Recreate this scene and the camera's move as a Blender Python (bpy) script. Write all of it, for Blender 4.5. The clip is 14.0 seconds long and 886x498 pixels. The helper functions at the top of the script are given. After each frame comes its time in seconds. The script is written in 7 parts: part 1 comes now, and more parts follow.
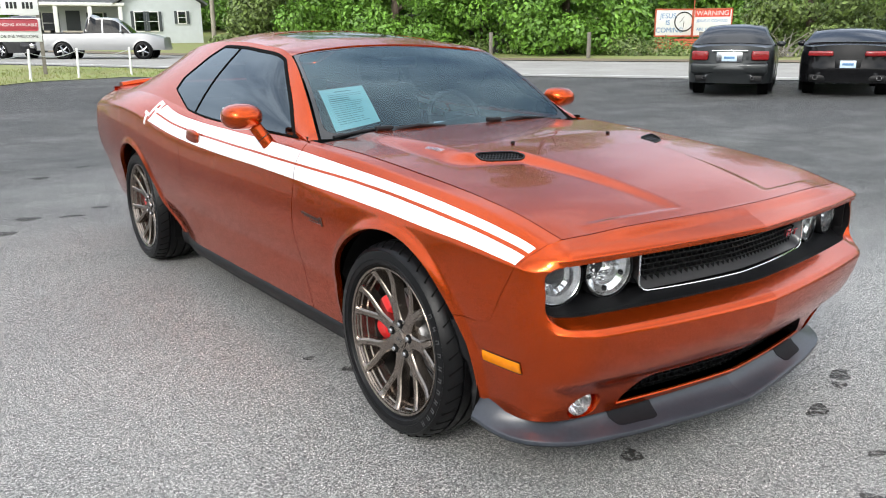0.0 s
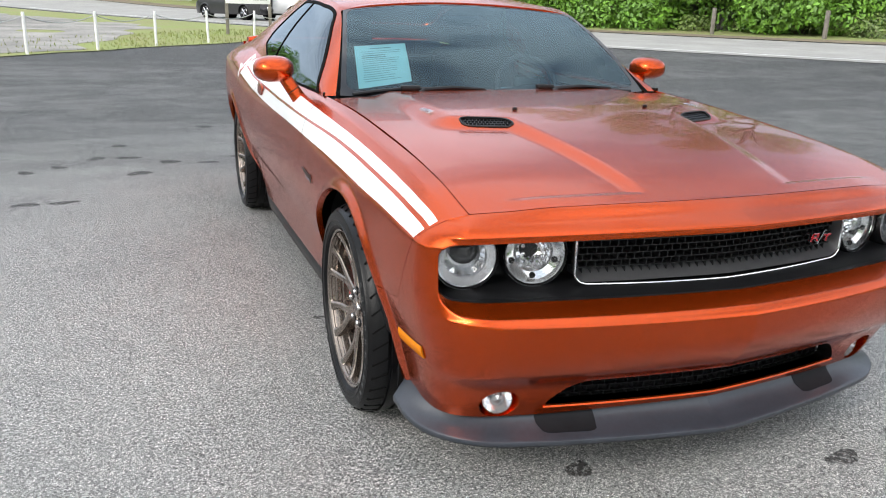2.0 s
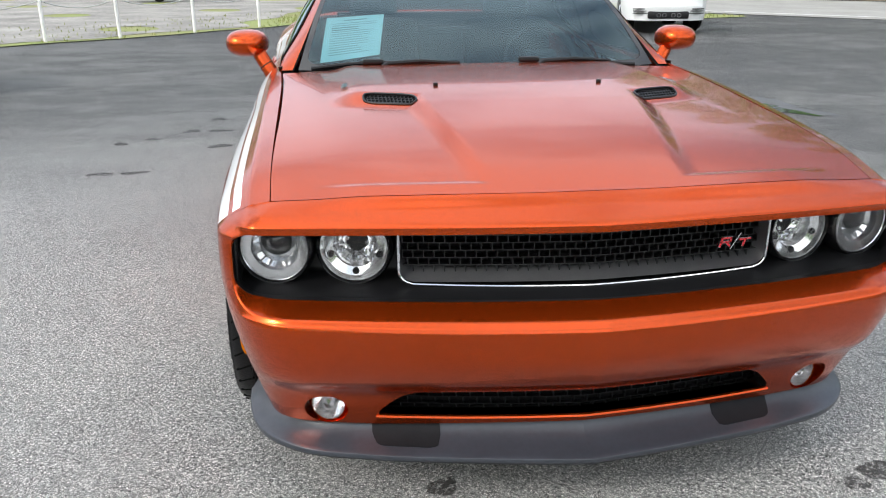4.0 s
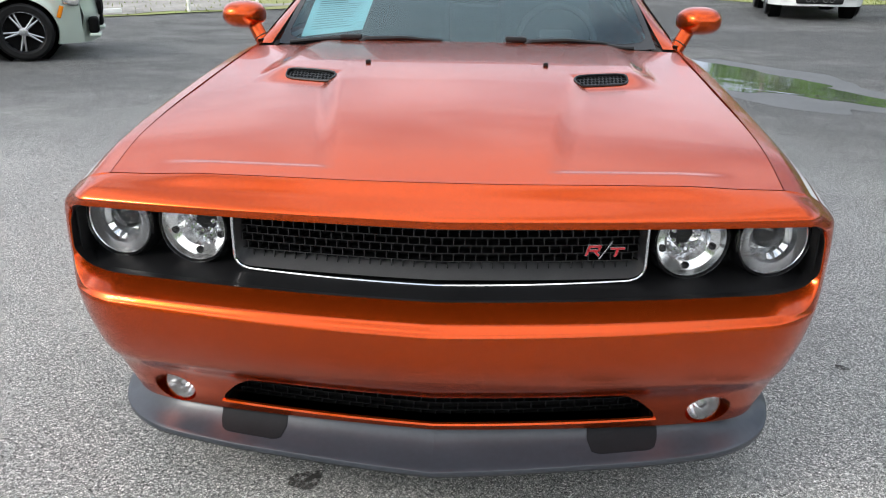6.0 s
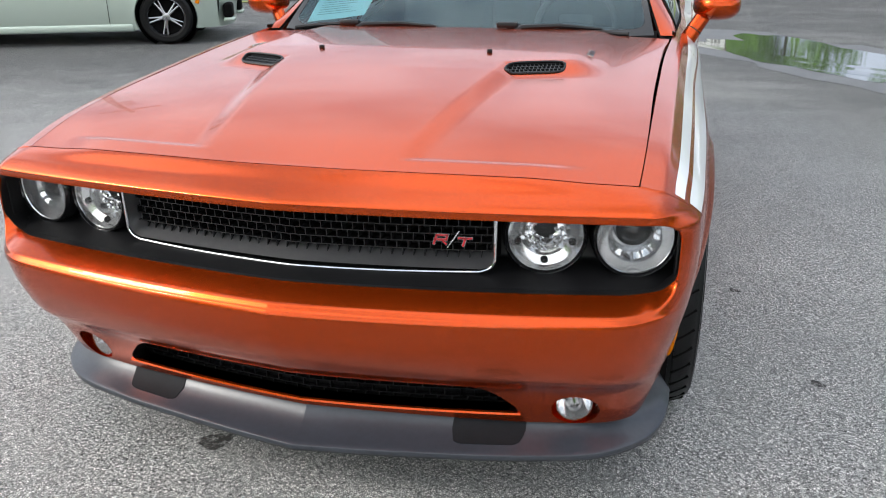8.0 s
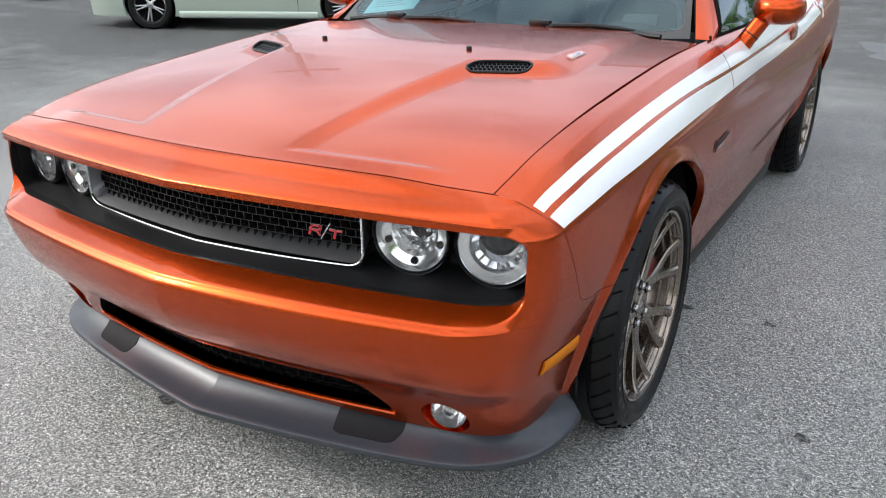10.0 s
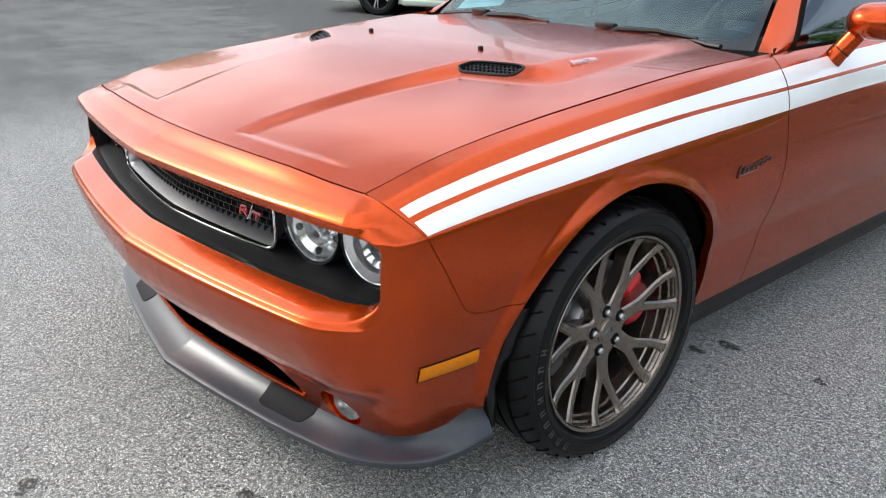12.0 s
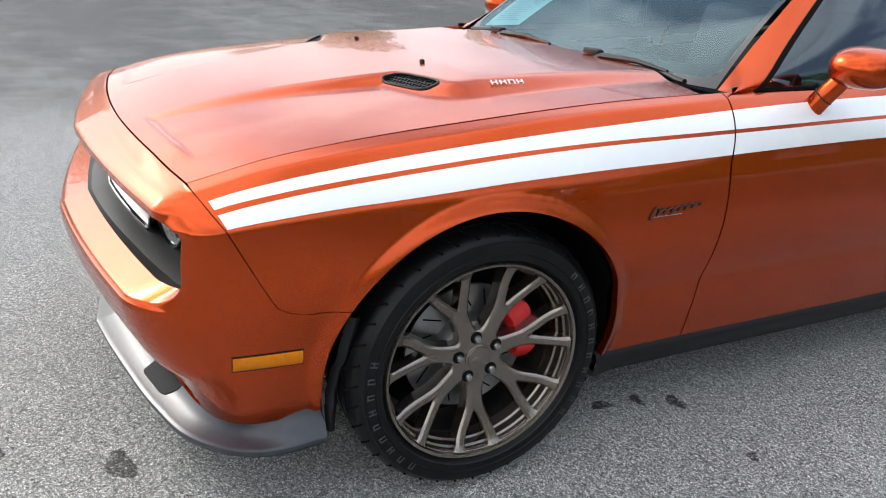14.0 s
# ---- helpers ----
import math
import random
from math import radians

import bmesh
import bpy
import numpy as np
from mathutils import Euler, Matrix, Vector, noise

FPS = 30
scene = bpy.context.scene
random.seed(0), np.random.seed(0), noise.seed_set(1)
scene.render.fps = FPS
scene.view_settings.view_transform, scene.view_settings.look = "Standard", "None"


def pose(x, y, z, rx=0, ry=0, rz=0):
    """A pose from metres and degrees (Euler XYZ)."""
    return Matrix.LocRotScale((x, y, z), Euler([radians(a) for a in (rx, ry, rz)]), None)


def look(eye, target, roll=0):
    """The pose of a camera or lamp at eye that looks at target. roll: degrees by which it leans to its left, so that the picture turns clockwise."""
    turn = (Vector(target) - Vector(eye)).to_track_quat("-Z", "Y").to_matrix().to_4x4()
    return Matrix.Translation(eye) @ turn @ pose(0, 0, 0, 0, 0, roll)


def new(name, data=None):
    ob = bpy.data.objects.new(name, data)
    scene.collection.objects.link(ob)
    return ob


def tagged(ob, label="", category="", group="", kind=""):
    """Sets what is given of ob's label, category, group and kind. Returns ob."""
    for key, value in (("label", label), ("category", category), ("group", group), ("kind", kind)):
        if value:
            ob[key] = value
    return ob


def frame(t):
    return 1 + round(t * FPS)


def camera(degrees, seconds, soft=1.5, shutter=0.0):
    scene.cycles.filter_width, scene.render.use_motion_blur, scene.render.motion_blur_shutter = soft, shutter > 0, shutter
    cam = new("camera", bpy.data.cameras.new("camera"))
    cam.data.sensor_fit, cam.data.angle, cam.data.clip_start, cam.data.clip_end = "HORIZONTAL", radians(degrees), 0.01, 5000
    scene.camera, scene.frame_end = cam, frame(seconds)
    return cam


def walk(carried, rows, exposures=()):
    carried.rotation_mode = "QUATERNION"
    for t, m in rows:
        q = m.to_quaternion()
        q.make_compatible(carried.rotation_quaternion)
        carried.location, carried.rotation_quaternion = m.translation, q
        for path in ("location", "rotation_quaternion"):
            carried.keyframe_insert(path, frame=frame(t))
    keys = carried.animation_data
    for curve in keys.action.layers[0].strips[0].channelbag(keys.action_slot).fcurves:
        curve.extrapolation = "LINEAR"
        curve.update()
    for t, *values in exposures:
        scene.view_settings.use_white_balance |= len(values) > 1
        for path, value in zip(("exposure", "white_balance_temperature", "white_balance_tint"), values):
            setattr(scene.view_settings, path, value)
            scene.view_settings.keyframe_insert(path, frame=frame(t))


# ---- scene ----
cam = camera(59.00, 14.0, 1.05)
PATH = [
    (0, (-2.3591, -2.2437, 1.4203), (-1.2101, -0.6911, 0.9015), -0.16),
    (0.5, (-2.1431, -2.3486, 1.4343), (-1.0641, -0.7469, 0.9147), -0.39),
    (1, (-1.9603, -2.5484, 1.4406), (-0.9942, -0.8743, 0.9269), 0.16),
    (1.5, (-1.7739, -2.5764, 1.4091), (-0.9419, -0.8392, 0.8707), 1.06),
    (2, (-1.5247, -2.4843, 1.3601), (-0.8444, -0.6973, 0.7739), 1.46),
    (2.5, (-1.2878, -2.4530, 1.3383), (-0.7558, -0.6231, 0.7314), 0.27),
    (3, (-1.0195, -2.4834, 1.3493), (-0.6000, -0.6243, 0.7429), -0.27),
    (3.2, (-0.9371, -2.4906, 1.3416), (-0.5378, -0.6295, 0.7274), -0.27),
    (5.3, (-0.1003, -2.4913, 1.3565), (-0.1310, -0.6110, 0.6755), -0.33),
    (5.5, (-0.0478, -2.4754, 1.3492), (-0.0943, -0.5955, 0.6683), -0.29),
    (6, (0.1131, -2.3870, 1.3306), (0.0013, -0.5166, 0.6312), 0.63),
    (6.5, (0.2557, -2.3011, 1.3258), (0.0539, -0.4541, 0.5857), 0.43),
    (7, (0.4461, -2.3085, 1.3383), (0.1204, -0.4839, 0.5867), -0.57),
    (7.5, (0.6605, -2.3385, 1.3425), (0.2334, -0.5315, 0.5995), -0.87),
    (8, (0.7866, -2.3007, 1.3403), (0.2905, -0.5083, 0.6044), -0.59),
    (8.2, (0.8366, -2.2636, 1.3345), (0.3029, -0.4797, 0.6046), -0.02),
    (10.3, (1.5404, -1.9484, 1.3410), (0.5205, -0.4009, 0.5891), -0.39),
    (10.5, (1.5897, -1.8988, 1.3433), (0.5328, -0.3787, 0.5866), -0.25),
    (11, (1.7054, -1.7767, 1.3473), (0.5470, -0.3347, 0.5866), -0.38),
    (11.5, (1.8562, -1.6524, 1.3414), (0.5621, -0.3276, 0.5863), -0.65),
    (12, (2.0072, -1.5334, 1.3508), (0.6048, -0.3268, 0.5910), 0.18),
    (12.5, (2.0766, -1.3790, 1.3385), (0.6031, -0.2603, 0.5788), 1.72),
    (13, (2.1341, -1.2049, 1.3404), (0.6018, -0.1802, 0.5645), 2.93),
    (13.5, (2.2885, -1.0514, 1.3428), (0.6840, -0.1320, 0.5810), 3.18),
    (14, (2.4284, -0.9175, 1.3590), (0.7779, -0.0577, 0.6265), 2.98),
]
walk(cam, [(t, look(eye, target, roll)) for t, eye, target, roll in PATH])

# ---- light ----
SUN_EL, SUN_AZ = 34.0, 240.0
world = bpy.data.worlds.new("world")
scene.world = world
world.use_nodes = True
wn, wl = world.node_tree.nodes, world.node_tree.links
wn.clear()
w_out = wn.new("ShaderNodeOutputWorld")
w_bg = wn.new("ShaderNodeBackground")
w_sky = wn.new("ShaderNodeTexSky")
w_sky.sky_type = "NISHITA"
w_sky.sun_disc = False
w_sky.sun_elevation, w_sky.sun_rotation = radians(SUN_EL), radians(SUN_AZ)
w_co = wn.new("ShaderNodeTexCoord")
w_map = wn.new("ShaderNodeMapping")
w_map.inputs["Scale"].default_value = (1.0, 1.0, 2.6)
w_noise = wn.new("ShaderNodeTexNoise")
w_noise.inputs["Scale"].default_value = 2.3
w_noise.inputs["Detail"].default_value = 7.0
w_noise.inputs["Roughness"].default_value = 0.55
w_noise.inputs["Distortion"].default_value = 0.3
w_ramp = wn.new("ShaderNodeValToRGB")
w_ramp.color_ramp.elements[0].position, w_ramp.color_ramp.elements[1].position = 0.39, 0.56
w_ramp.color_ramp.elements[0].color = (2.9, 3.5, 4.4, 1)
w_ramp.color_ramp.elements[1].color = (10.4, 10.6, 10.8, 1)
w_mix = wn.new("ShaderNodeMix")
w_mix.data_type = "RGBA"
w_mix.inputs[0].default_value = 0.86
wl.new(w_co.outputs["Generated"], w_map.inputs[0])
wl.new(w_map.outputs[0], w_noise.inputs["Vector"])
wl.new(w_noise.outputs["Fac"], w_ramp.inputs[0])
wl.new(w_sky.outputs[0], w_mix.inputs[6])
# The haze is palest low down.
w_xyz = wn.new("ShaderNodeSeparateXYZ")
w_low = wn.new("ShaderNodeMapRange")
w_low.interpolation_type = "SMOOTHSTEP"
w_low.inputs[1].default_value, w_low.inputs[2].default_value, w_low.inputs[3].default_value, w_low.inputs[4].default_value = 0.08, 0.5, 0.75, 0.0
w_haze = wn.new("ShaderNodeMix")
w_haze.data_type = "RGBA"
w_haze.inputs[7].default_value = (7.6, 7.7, 7.8, 1)
wl.new(w_co.outputs["Generated"], w_xyz.inputs[0])
wl.new(w_xyz.outputs[2], w_low.inputs[0])
wl.new(w_low.outputs[0], w_haze.inputs[0])
wl.new(w_ramp.outputs[0], w_haze.inputs[6])
wl.new(w_haze.outputs[2], w_mix.inputs[7])
# The sky is brighter on the sun's side of the lot, over the road it is duller.
w_dot = wn.new("ShaderNodeVectorMath")
w_dot.operation = "DOT_PRODUCT"
se, sa = radians(SUN_EL), radians(SUN_AZ)
w_dot.inputs[1].default_value = (0.45 * math.sin(sa) * math.cos(se), 1.9 * math.cos(sa) * math.cos(se), 0.45 * math.sin(se))
w_glow = wn.new("ShaderNodeMapRange")
w_glow.interpolation_type = "SMOOTHSTEP"
w_glow.inputs[1].default_value, w_glow.inputs[2].default_value = -0.8, 0.9
w_side = wn.new("ShaderNodeMix")
w_side.data_type = "RGBA"
w_side.inputs[6].default_value, w_side.inputs[7].default_value = (0.72, 0.78, 0.89, 1), (1.30, 1.27, 1.21, 1)
w_mul = wn.new("ShaderNodeVectorMath")
w_mul.operation = "MULTIPLY"
wl.new(w_co.outputs["Generated"], w_dot.inputs[0])
wl.new(w_dot.outputs["Value"], w_glow.inputs[0])
wl.new(w_glow.outputs[0], w_side.inputs[0])
wl.new(w_mix.outputs[2], w_mul.inputs[0])
wl.new(w_side.outputs[2], w_mul.inputs[1])
# Thin cloud glows round the veiled sun.
w_near = wn.new("ShaderNodeVectorMath")
w_near.operation = "DOT_PRODUCT"
w_near.inputs[1].default_value = (math.sin(sa) * math.cos(se), math.cos(sa) * math.cos(se), math.sin(se))
w_aur = wn.new("ShaderNodeMapRange")
w_aur.interpolation_type = "SMOOTHSTEP"
w_aur.inputs[1].default_value, w_aur.inputs[2].default_value = 0.88, 0.995
w_puff = wn.new("ShaderNodeTexNoise")
w_puff.inputs["Scale"].default_value, w_puff.inputs["Detail"].default_value, w_puff.inputs["Distortion"].default_value = 5.5, 6.0, 0.6
w_gap = wn.new("ShaderNodeMapRange")
w_gap.inputs[1].default_value, w_gap.inputs[2].default_value, w_gap.inputs[3].default_value, w_gap.inputs[4].default_value = 0.42, 0.60, 0.25, 1.0
w_both = wn.new("ShaderNodeMath")
w_both.operation = "MULTIPLY"
w_tint = wn.new("ShaderNodeVectorMath")
w_tint.operation = "SCALE"
w_tint.inputs[0].default_value = (1.0, 0.97, 0.90)
w_amt = wn.new("ShaderNodeMath")
w_amt.operation = "MULTIPLY"
w_amt.inputs[1].default_value = 13.0
w_sum = wn.new("ShaderNodeVectorMath")
w_sum.operation = "ADD"
wl.new(w_co.outputs["Generated"], w_near.inputs[0])
wl.new(w_co.outputs["Generated"], w_puff.inputs["Vector"])
wl.new(w_near.outputs["Value"], w_aur.inputs[0])
wl.new(w_puff.outputs["Fac"], w_gap.inputs[0])
wl.new(w_aur.outputs[0], w_both.inputs[0])
wl.new(w_gap.outputs[0], w_both.inputs[1])
wl.new(w_both.outputs[0], w_amt.inputs[0])
wl.new(w_amt.outputs[0], w_tint.inputs["Scale"])
wl.new(w_mul.outputs[0], w_sum.inputs[0])
wl.new(w_tint.outputs[0], w_sum.inputs[1])
wl.new(w_sum.outputs[0], w_bg.inputs["Color"])
w_bg.inputs["Strength"].default_value = 0.214
wl.new(w_bg.outputs[0], w_out.inputs[0])
sun_data = bpy.data.lights.new("sun", "SUN")
sun_data.energy, sun_data.angle, sun_data.color = 1.9, radians(14), (1.0, 0.965, 0.92)
sun = new("sun", sun_data)
sun.rotation_euler = (radians(90 - SUN_EL), 0, radians(180 - SUN_AZ))

# ---- materials ----


def mat(name, color, rough=0.5, metal=0.0, coat=0.0, vary=0.0, scale=8.0, bump=0.0, bump_scale=60.0, spec=0.5, color2=None, detail=5.0, axis=(1, 1, 1)):
    """A principled surface with a broad tint variation, a fine grain and a relief."""
    m = bpy.data.materials.new(name)
    m.use_nodes = True
    n, l = m.node_tree.nodes, m.node_tree.links
    b = n["Principled BSDF"]
    b.inputs["Base Color"].default_value = (*color, 1)
    b.inputs["Roughness"].default_value = rough
    b.inputs["Metallic"].default_value = metal
    b.inputs["Coat Weight"].default_value = coat
    b.inputs["Coat Roughness"].default_value = 0.03
    b.inputs["Specular IOR Level"].default_value = spec
    if vary or bump:
        co = n.new("ShaderNodeTexCoord")
        mp = n.new("ShaderNodeMapping")
        mp.inputs["Scale"].default_value = axis
        l.new(co.outputs["Object"], mp.inputs[0])
    if vary:
        broad, fine = n.new("ShaderNodeTexNoise"), n.new("ShaderNodeTexNoise")
        broad.inputs["Scale"].default_value, fine.inputs["Scale"].default_value = scale, scale * 11
        broad.inputs["Detail"].default_value = fine.inputs["Detail"].default_value = detail
        l.new(mp.outputs[0], broad.inputs["Vector"])
        l.new(mp.outputs[0], fine.inputs["Vector"])
        both = n.new("ShaderNodeMix")
        both.inputs[0].default_value = 0.4
        l.new(broad.outputs["Fac"], both.inputs[2])
        l.new(fine.outputs["Fac"], both.inputs[3])
        ramp = n.new("ShaderNodeValToRGB")
        ramp.color_ramp.elements[0].position, ramp.color_ramp.elements[1].position = 0.32, 0.68
        other = color2 or tuple(c * (1 - vary) for c in color)
        ramp.color_ramp.elements[0].color = (*other, 1)
        ramp.color_ramp.elements[1].color = (*(min(1, c * (1 + vary * 0.5)) for c in color), 1)
        l.new(both.outputs[0], ramp.inputs[0])
        l.new(ramp.outputs[0], b.inputs["Base Color"])
    if bump:
        rel = n.new("ShaderNodeTexNoise")
        rel.inputs["Scale"].default_value, rel.inputs["Detail"].default_value = bump_scale, 4
        l.new(mp.outputs[0], rel.inputs["Vector"])
        bp = n.new("ShaderNodeBump")
        bp.inputs["Strength"].default_value, bp.inputs["Distance"].default_value = bump, 0.01
        l.new(rel.outputs["Fac"], bp.inputs["Height"])
        l.new(bp.outputs[0], b.inputs["Normal"])
    return m


def glass(name, tint, rough=0.0, clear=0.6, ior=1.8, sheen=(1, 1, 1)):
    """A pane: it lets tinted light straight through and mirrors by Fresnel."""
    m = bpy.data.materials.new(name)
    m.use_nodes = True
    n, l = m.node_tree.nodes, m.node_tree.links
    n.clear()
    out, mix, tr, gl, fr = (n.new("ShaderNode" + k) for k in ("OutputMaterial", "MixShader", "BsdfTransparent", "BsdfGlossy", "Fresnel"))
    tr.inputs[0].default_value = (*(c * clear for c in tint), 1)
    gl.inputs["Roughness"].default_value = rough
    gl.inputs["Color"].default_value = (*sheen, 1)
    fr.inputs["IOR"].default_value = ior
    l.new(fr.outputs[0], mix.inputs[0])
    l.new(tr.outputs[0], mix.inputs[1])
    l.new(gl.outputs[0], mix.inputs[2])
    l.new(mix.outputs[0], out.inputs[0])
    return m


def metallic_paint(name, color, deep, rough=0.32, metal=0.55, coat=0.7, spec=0.5):
    """Clear-coated flake paint: tiny flakes tilt the base's normal under a smooth coat."""
    m = mat(name, color, rough, metal, coat, spec=spec)
    n, l = m.node_tree.nodes, m.node_tree.links
    b = n["Principled BSDF"]
    co = n.new("ShaderNodeTexCoord")
    vor = n.new("ShaderNodeTexVoronoi")
    vor.inputs["Scale"].default_value = 900.0
    dirt = n.new("ShaderNodeTexNoise")
    dirt.inputs["Scale"].default_value, dirt.inputs["Detail"].default_value = 2.2, 6
    l.new(co.outputs["Object"], vor.inputs["Vector"])
    l.new(co.outputs["Object"], dirt.inputs["Vector"])
    mix = n.new("ShaderNodeMix")
    mix.data_type = "RGBA"
    mix.inputs[6].default_value, mix.inputs[7].default_value = (*color, 1), (*deep, 1)
    l.new(vor.outputs["Color"], mix.inputs[0])
    l.new(mix.outputs[2], b.inputs["Base Color"])
    bp = n.new("ShaderNodeBump")
    bp.inputs["Strength"].default_value, bp.inputs["Distance"].default_value = 0.05, 0.0006
    l.new(vor.outputs["Distance"], bp.inputs["Height"])
    l.new(bp.outputs[0], b.inputs["Normal"])
    rr = n.new("ShaderNodeMapRange")
    rr.inputs[3].default_value, rr.inputs[4].default_value = 0.002, 0.012
    l.new(dirt.outputs["Fac"], rr.inputs[0])
    l.new(rr.outputs[0], b.inputs["Coat Roughness"])
    b.inputs["Coat IOR"].default_value = 1.5
    return m


PAINT = metallic_paint("copper_orange_paint", (0.60, 0.078, 0.0045), (0.41, 0.042, 0.0027), 0.25, 0.9, 0.42)
WHITE = mat("white_stripe_vinyl", (0.83, 0.84, 0.86), 0.3, 0, 0.8, 0.04, 3)
SATIN = mat("satin_black_plastic", (0.007, 0.007, 0.0078), 0.42, 0, 0, 0.3, 12, 0.05, 400, spec=0.3)
GLOSSBLACK = mat("gloss_black", (0.006, 0.006, 0.007), 0.12, 0, 0.5)
SPLIT = mat("graphite_plastic", (0.035, 0.040, 0.051), 0.33, 0, 0, 0.25, 6, 0.04, 500, spec=0.58)
PAD = mat("dark_pad_plastic", (0.009, 0.009, 0.011), 0.65, 0, 0, 0.3, 20, 0.05, 300, spec=0.2)
DARK = mat("dark_cavity", (0.004, 0.004, 0.004), 0.9, spec=0.1)
RUBBER = mat("tyre_rubber", (0.005, 0.005, 0.0056), 0.38, 0, 0, 0.5, 14, 0.10, 160, spec=0.22)
RUBBER_TEXT = mat("tyre_lettering", (0.05, 0.05, 0.052), 0.5)
BRONZE = mat("bronze_alloy", (0.262, 0.222, 0.192), 0.24, 0.95, 0.35, 0.14, 9)
# Bronze darkened to hold the barrel's inside shade; also the wing badge's dark metal.
SHADE_BADGE_METAL = mat("shaded_barrel_and_badge", (0.045, 0.041, 0.038), 0.5, 0.6, 0, 0.4, 20)
NUT = mat("lug_nut_steel", (0.42, 0.42, 0.43), 0.22, 0.95)
STEEL = mat("brake_steel", (0.33, 0.33, 0.33), 0.35, 0.9, 0, 0.25, 30)
CHROME = mat("chrome", (0.75, 0.76, 0.78), 0.08, 1.0)
DULLCHROME = mat("dull_silver", (0.42, 0.43, 0.45), 0.25, 1.0)
RED = mat("red_caliper_paint", (0.62, 0.01, 0.012), 0.3, 0, 0.6)
REDBADGE = mat("red_badge", (0.6, 0.02, 0.03), 0.25, 0, 0.6)
AMBER = mat("amber_lens", (0.66, 0.20, 0.002), 0.25, 0, 0.0, 0.15, 60, 0.25, 250, spec=0.25)
GLASS = glass("windscreen_glass", (0.72, 0.92, 1.0), 0.0, 0.85, 1.75, (0.70, 0.93, 1.0))
TINT = glass("tinted_side_glass", (0.3, 0.34, 0.38), 0.0, 0.5, 1.8, (0.84, 0.95, 1.0))
LENS = glass("clear_lens", (1, 1, 1), 0.0, 0.97, 1.45)
PALEMETAL = mat("pale_silver_reflector", (0.90, 0.91, 0.93), 0.16, 0.85, 0.2)
REFLECTOR = mat("lamp_reflector", (0.92, 0.93, 0.94), 0.11, 0.84)
TRIM = mat("interior_trim", (0.007, 0.008, 0.0095), 0.6, 0, 0, 0.3, 20)
CYANPAPER = mat("pale_cyan_paper", (0.62, 0.93, 0.92), 0.7, 0, 0, 0.05, 10)
INK = mat("grey_print", (0.18, 0.3, 0.32), 0.7)

# ---- building tools ----


def curve(xs, ys):
    """A smooth curve through a few knots."""
    xs, ys = np.array(xs, float), np.array(ys, float)
    d = np.diff(ys) / np.diff(xs)
    m = np.r_[d[0], (d[1:] * np.diff(xs)[:-1] + d[:-1] * np.diff(xs)[1:]) / (xs[2:] - xs[:-2]), d[-1]]

    def f(x):
        x = np.clip(np.asarray(x, float), xs[0], xs[-1])
        k = np.clip(np.searchsorted(xs, x, "right") - 1, 0, len(xs) - 2)
        h = xs[k + 1] - xs[k]
        t = (x - xs[k]) / h
        return (2 * t**3 - 3 * t**2 + 1) * ys[k] + (t**3 - 2 * t**2 + t) * h * m[k] + (3 * t**2 - 2 * t**3) * ys[k + 1] + (t**3 - t**2) * h * m[k + 1]

    return f


def smooth(a, b, x):
    t = np.clip((np.asarray(x, float) - a) / (b - a), 0, 1)
    return t * t * (3 - 2 * t)


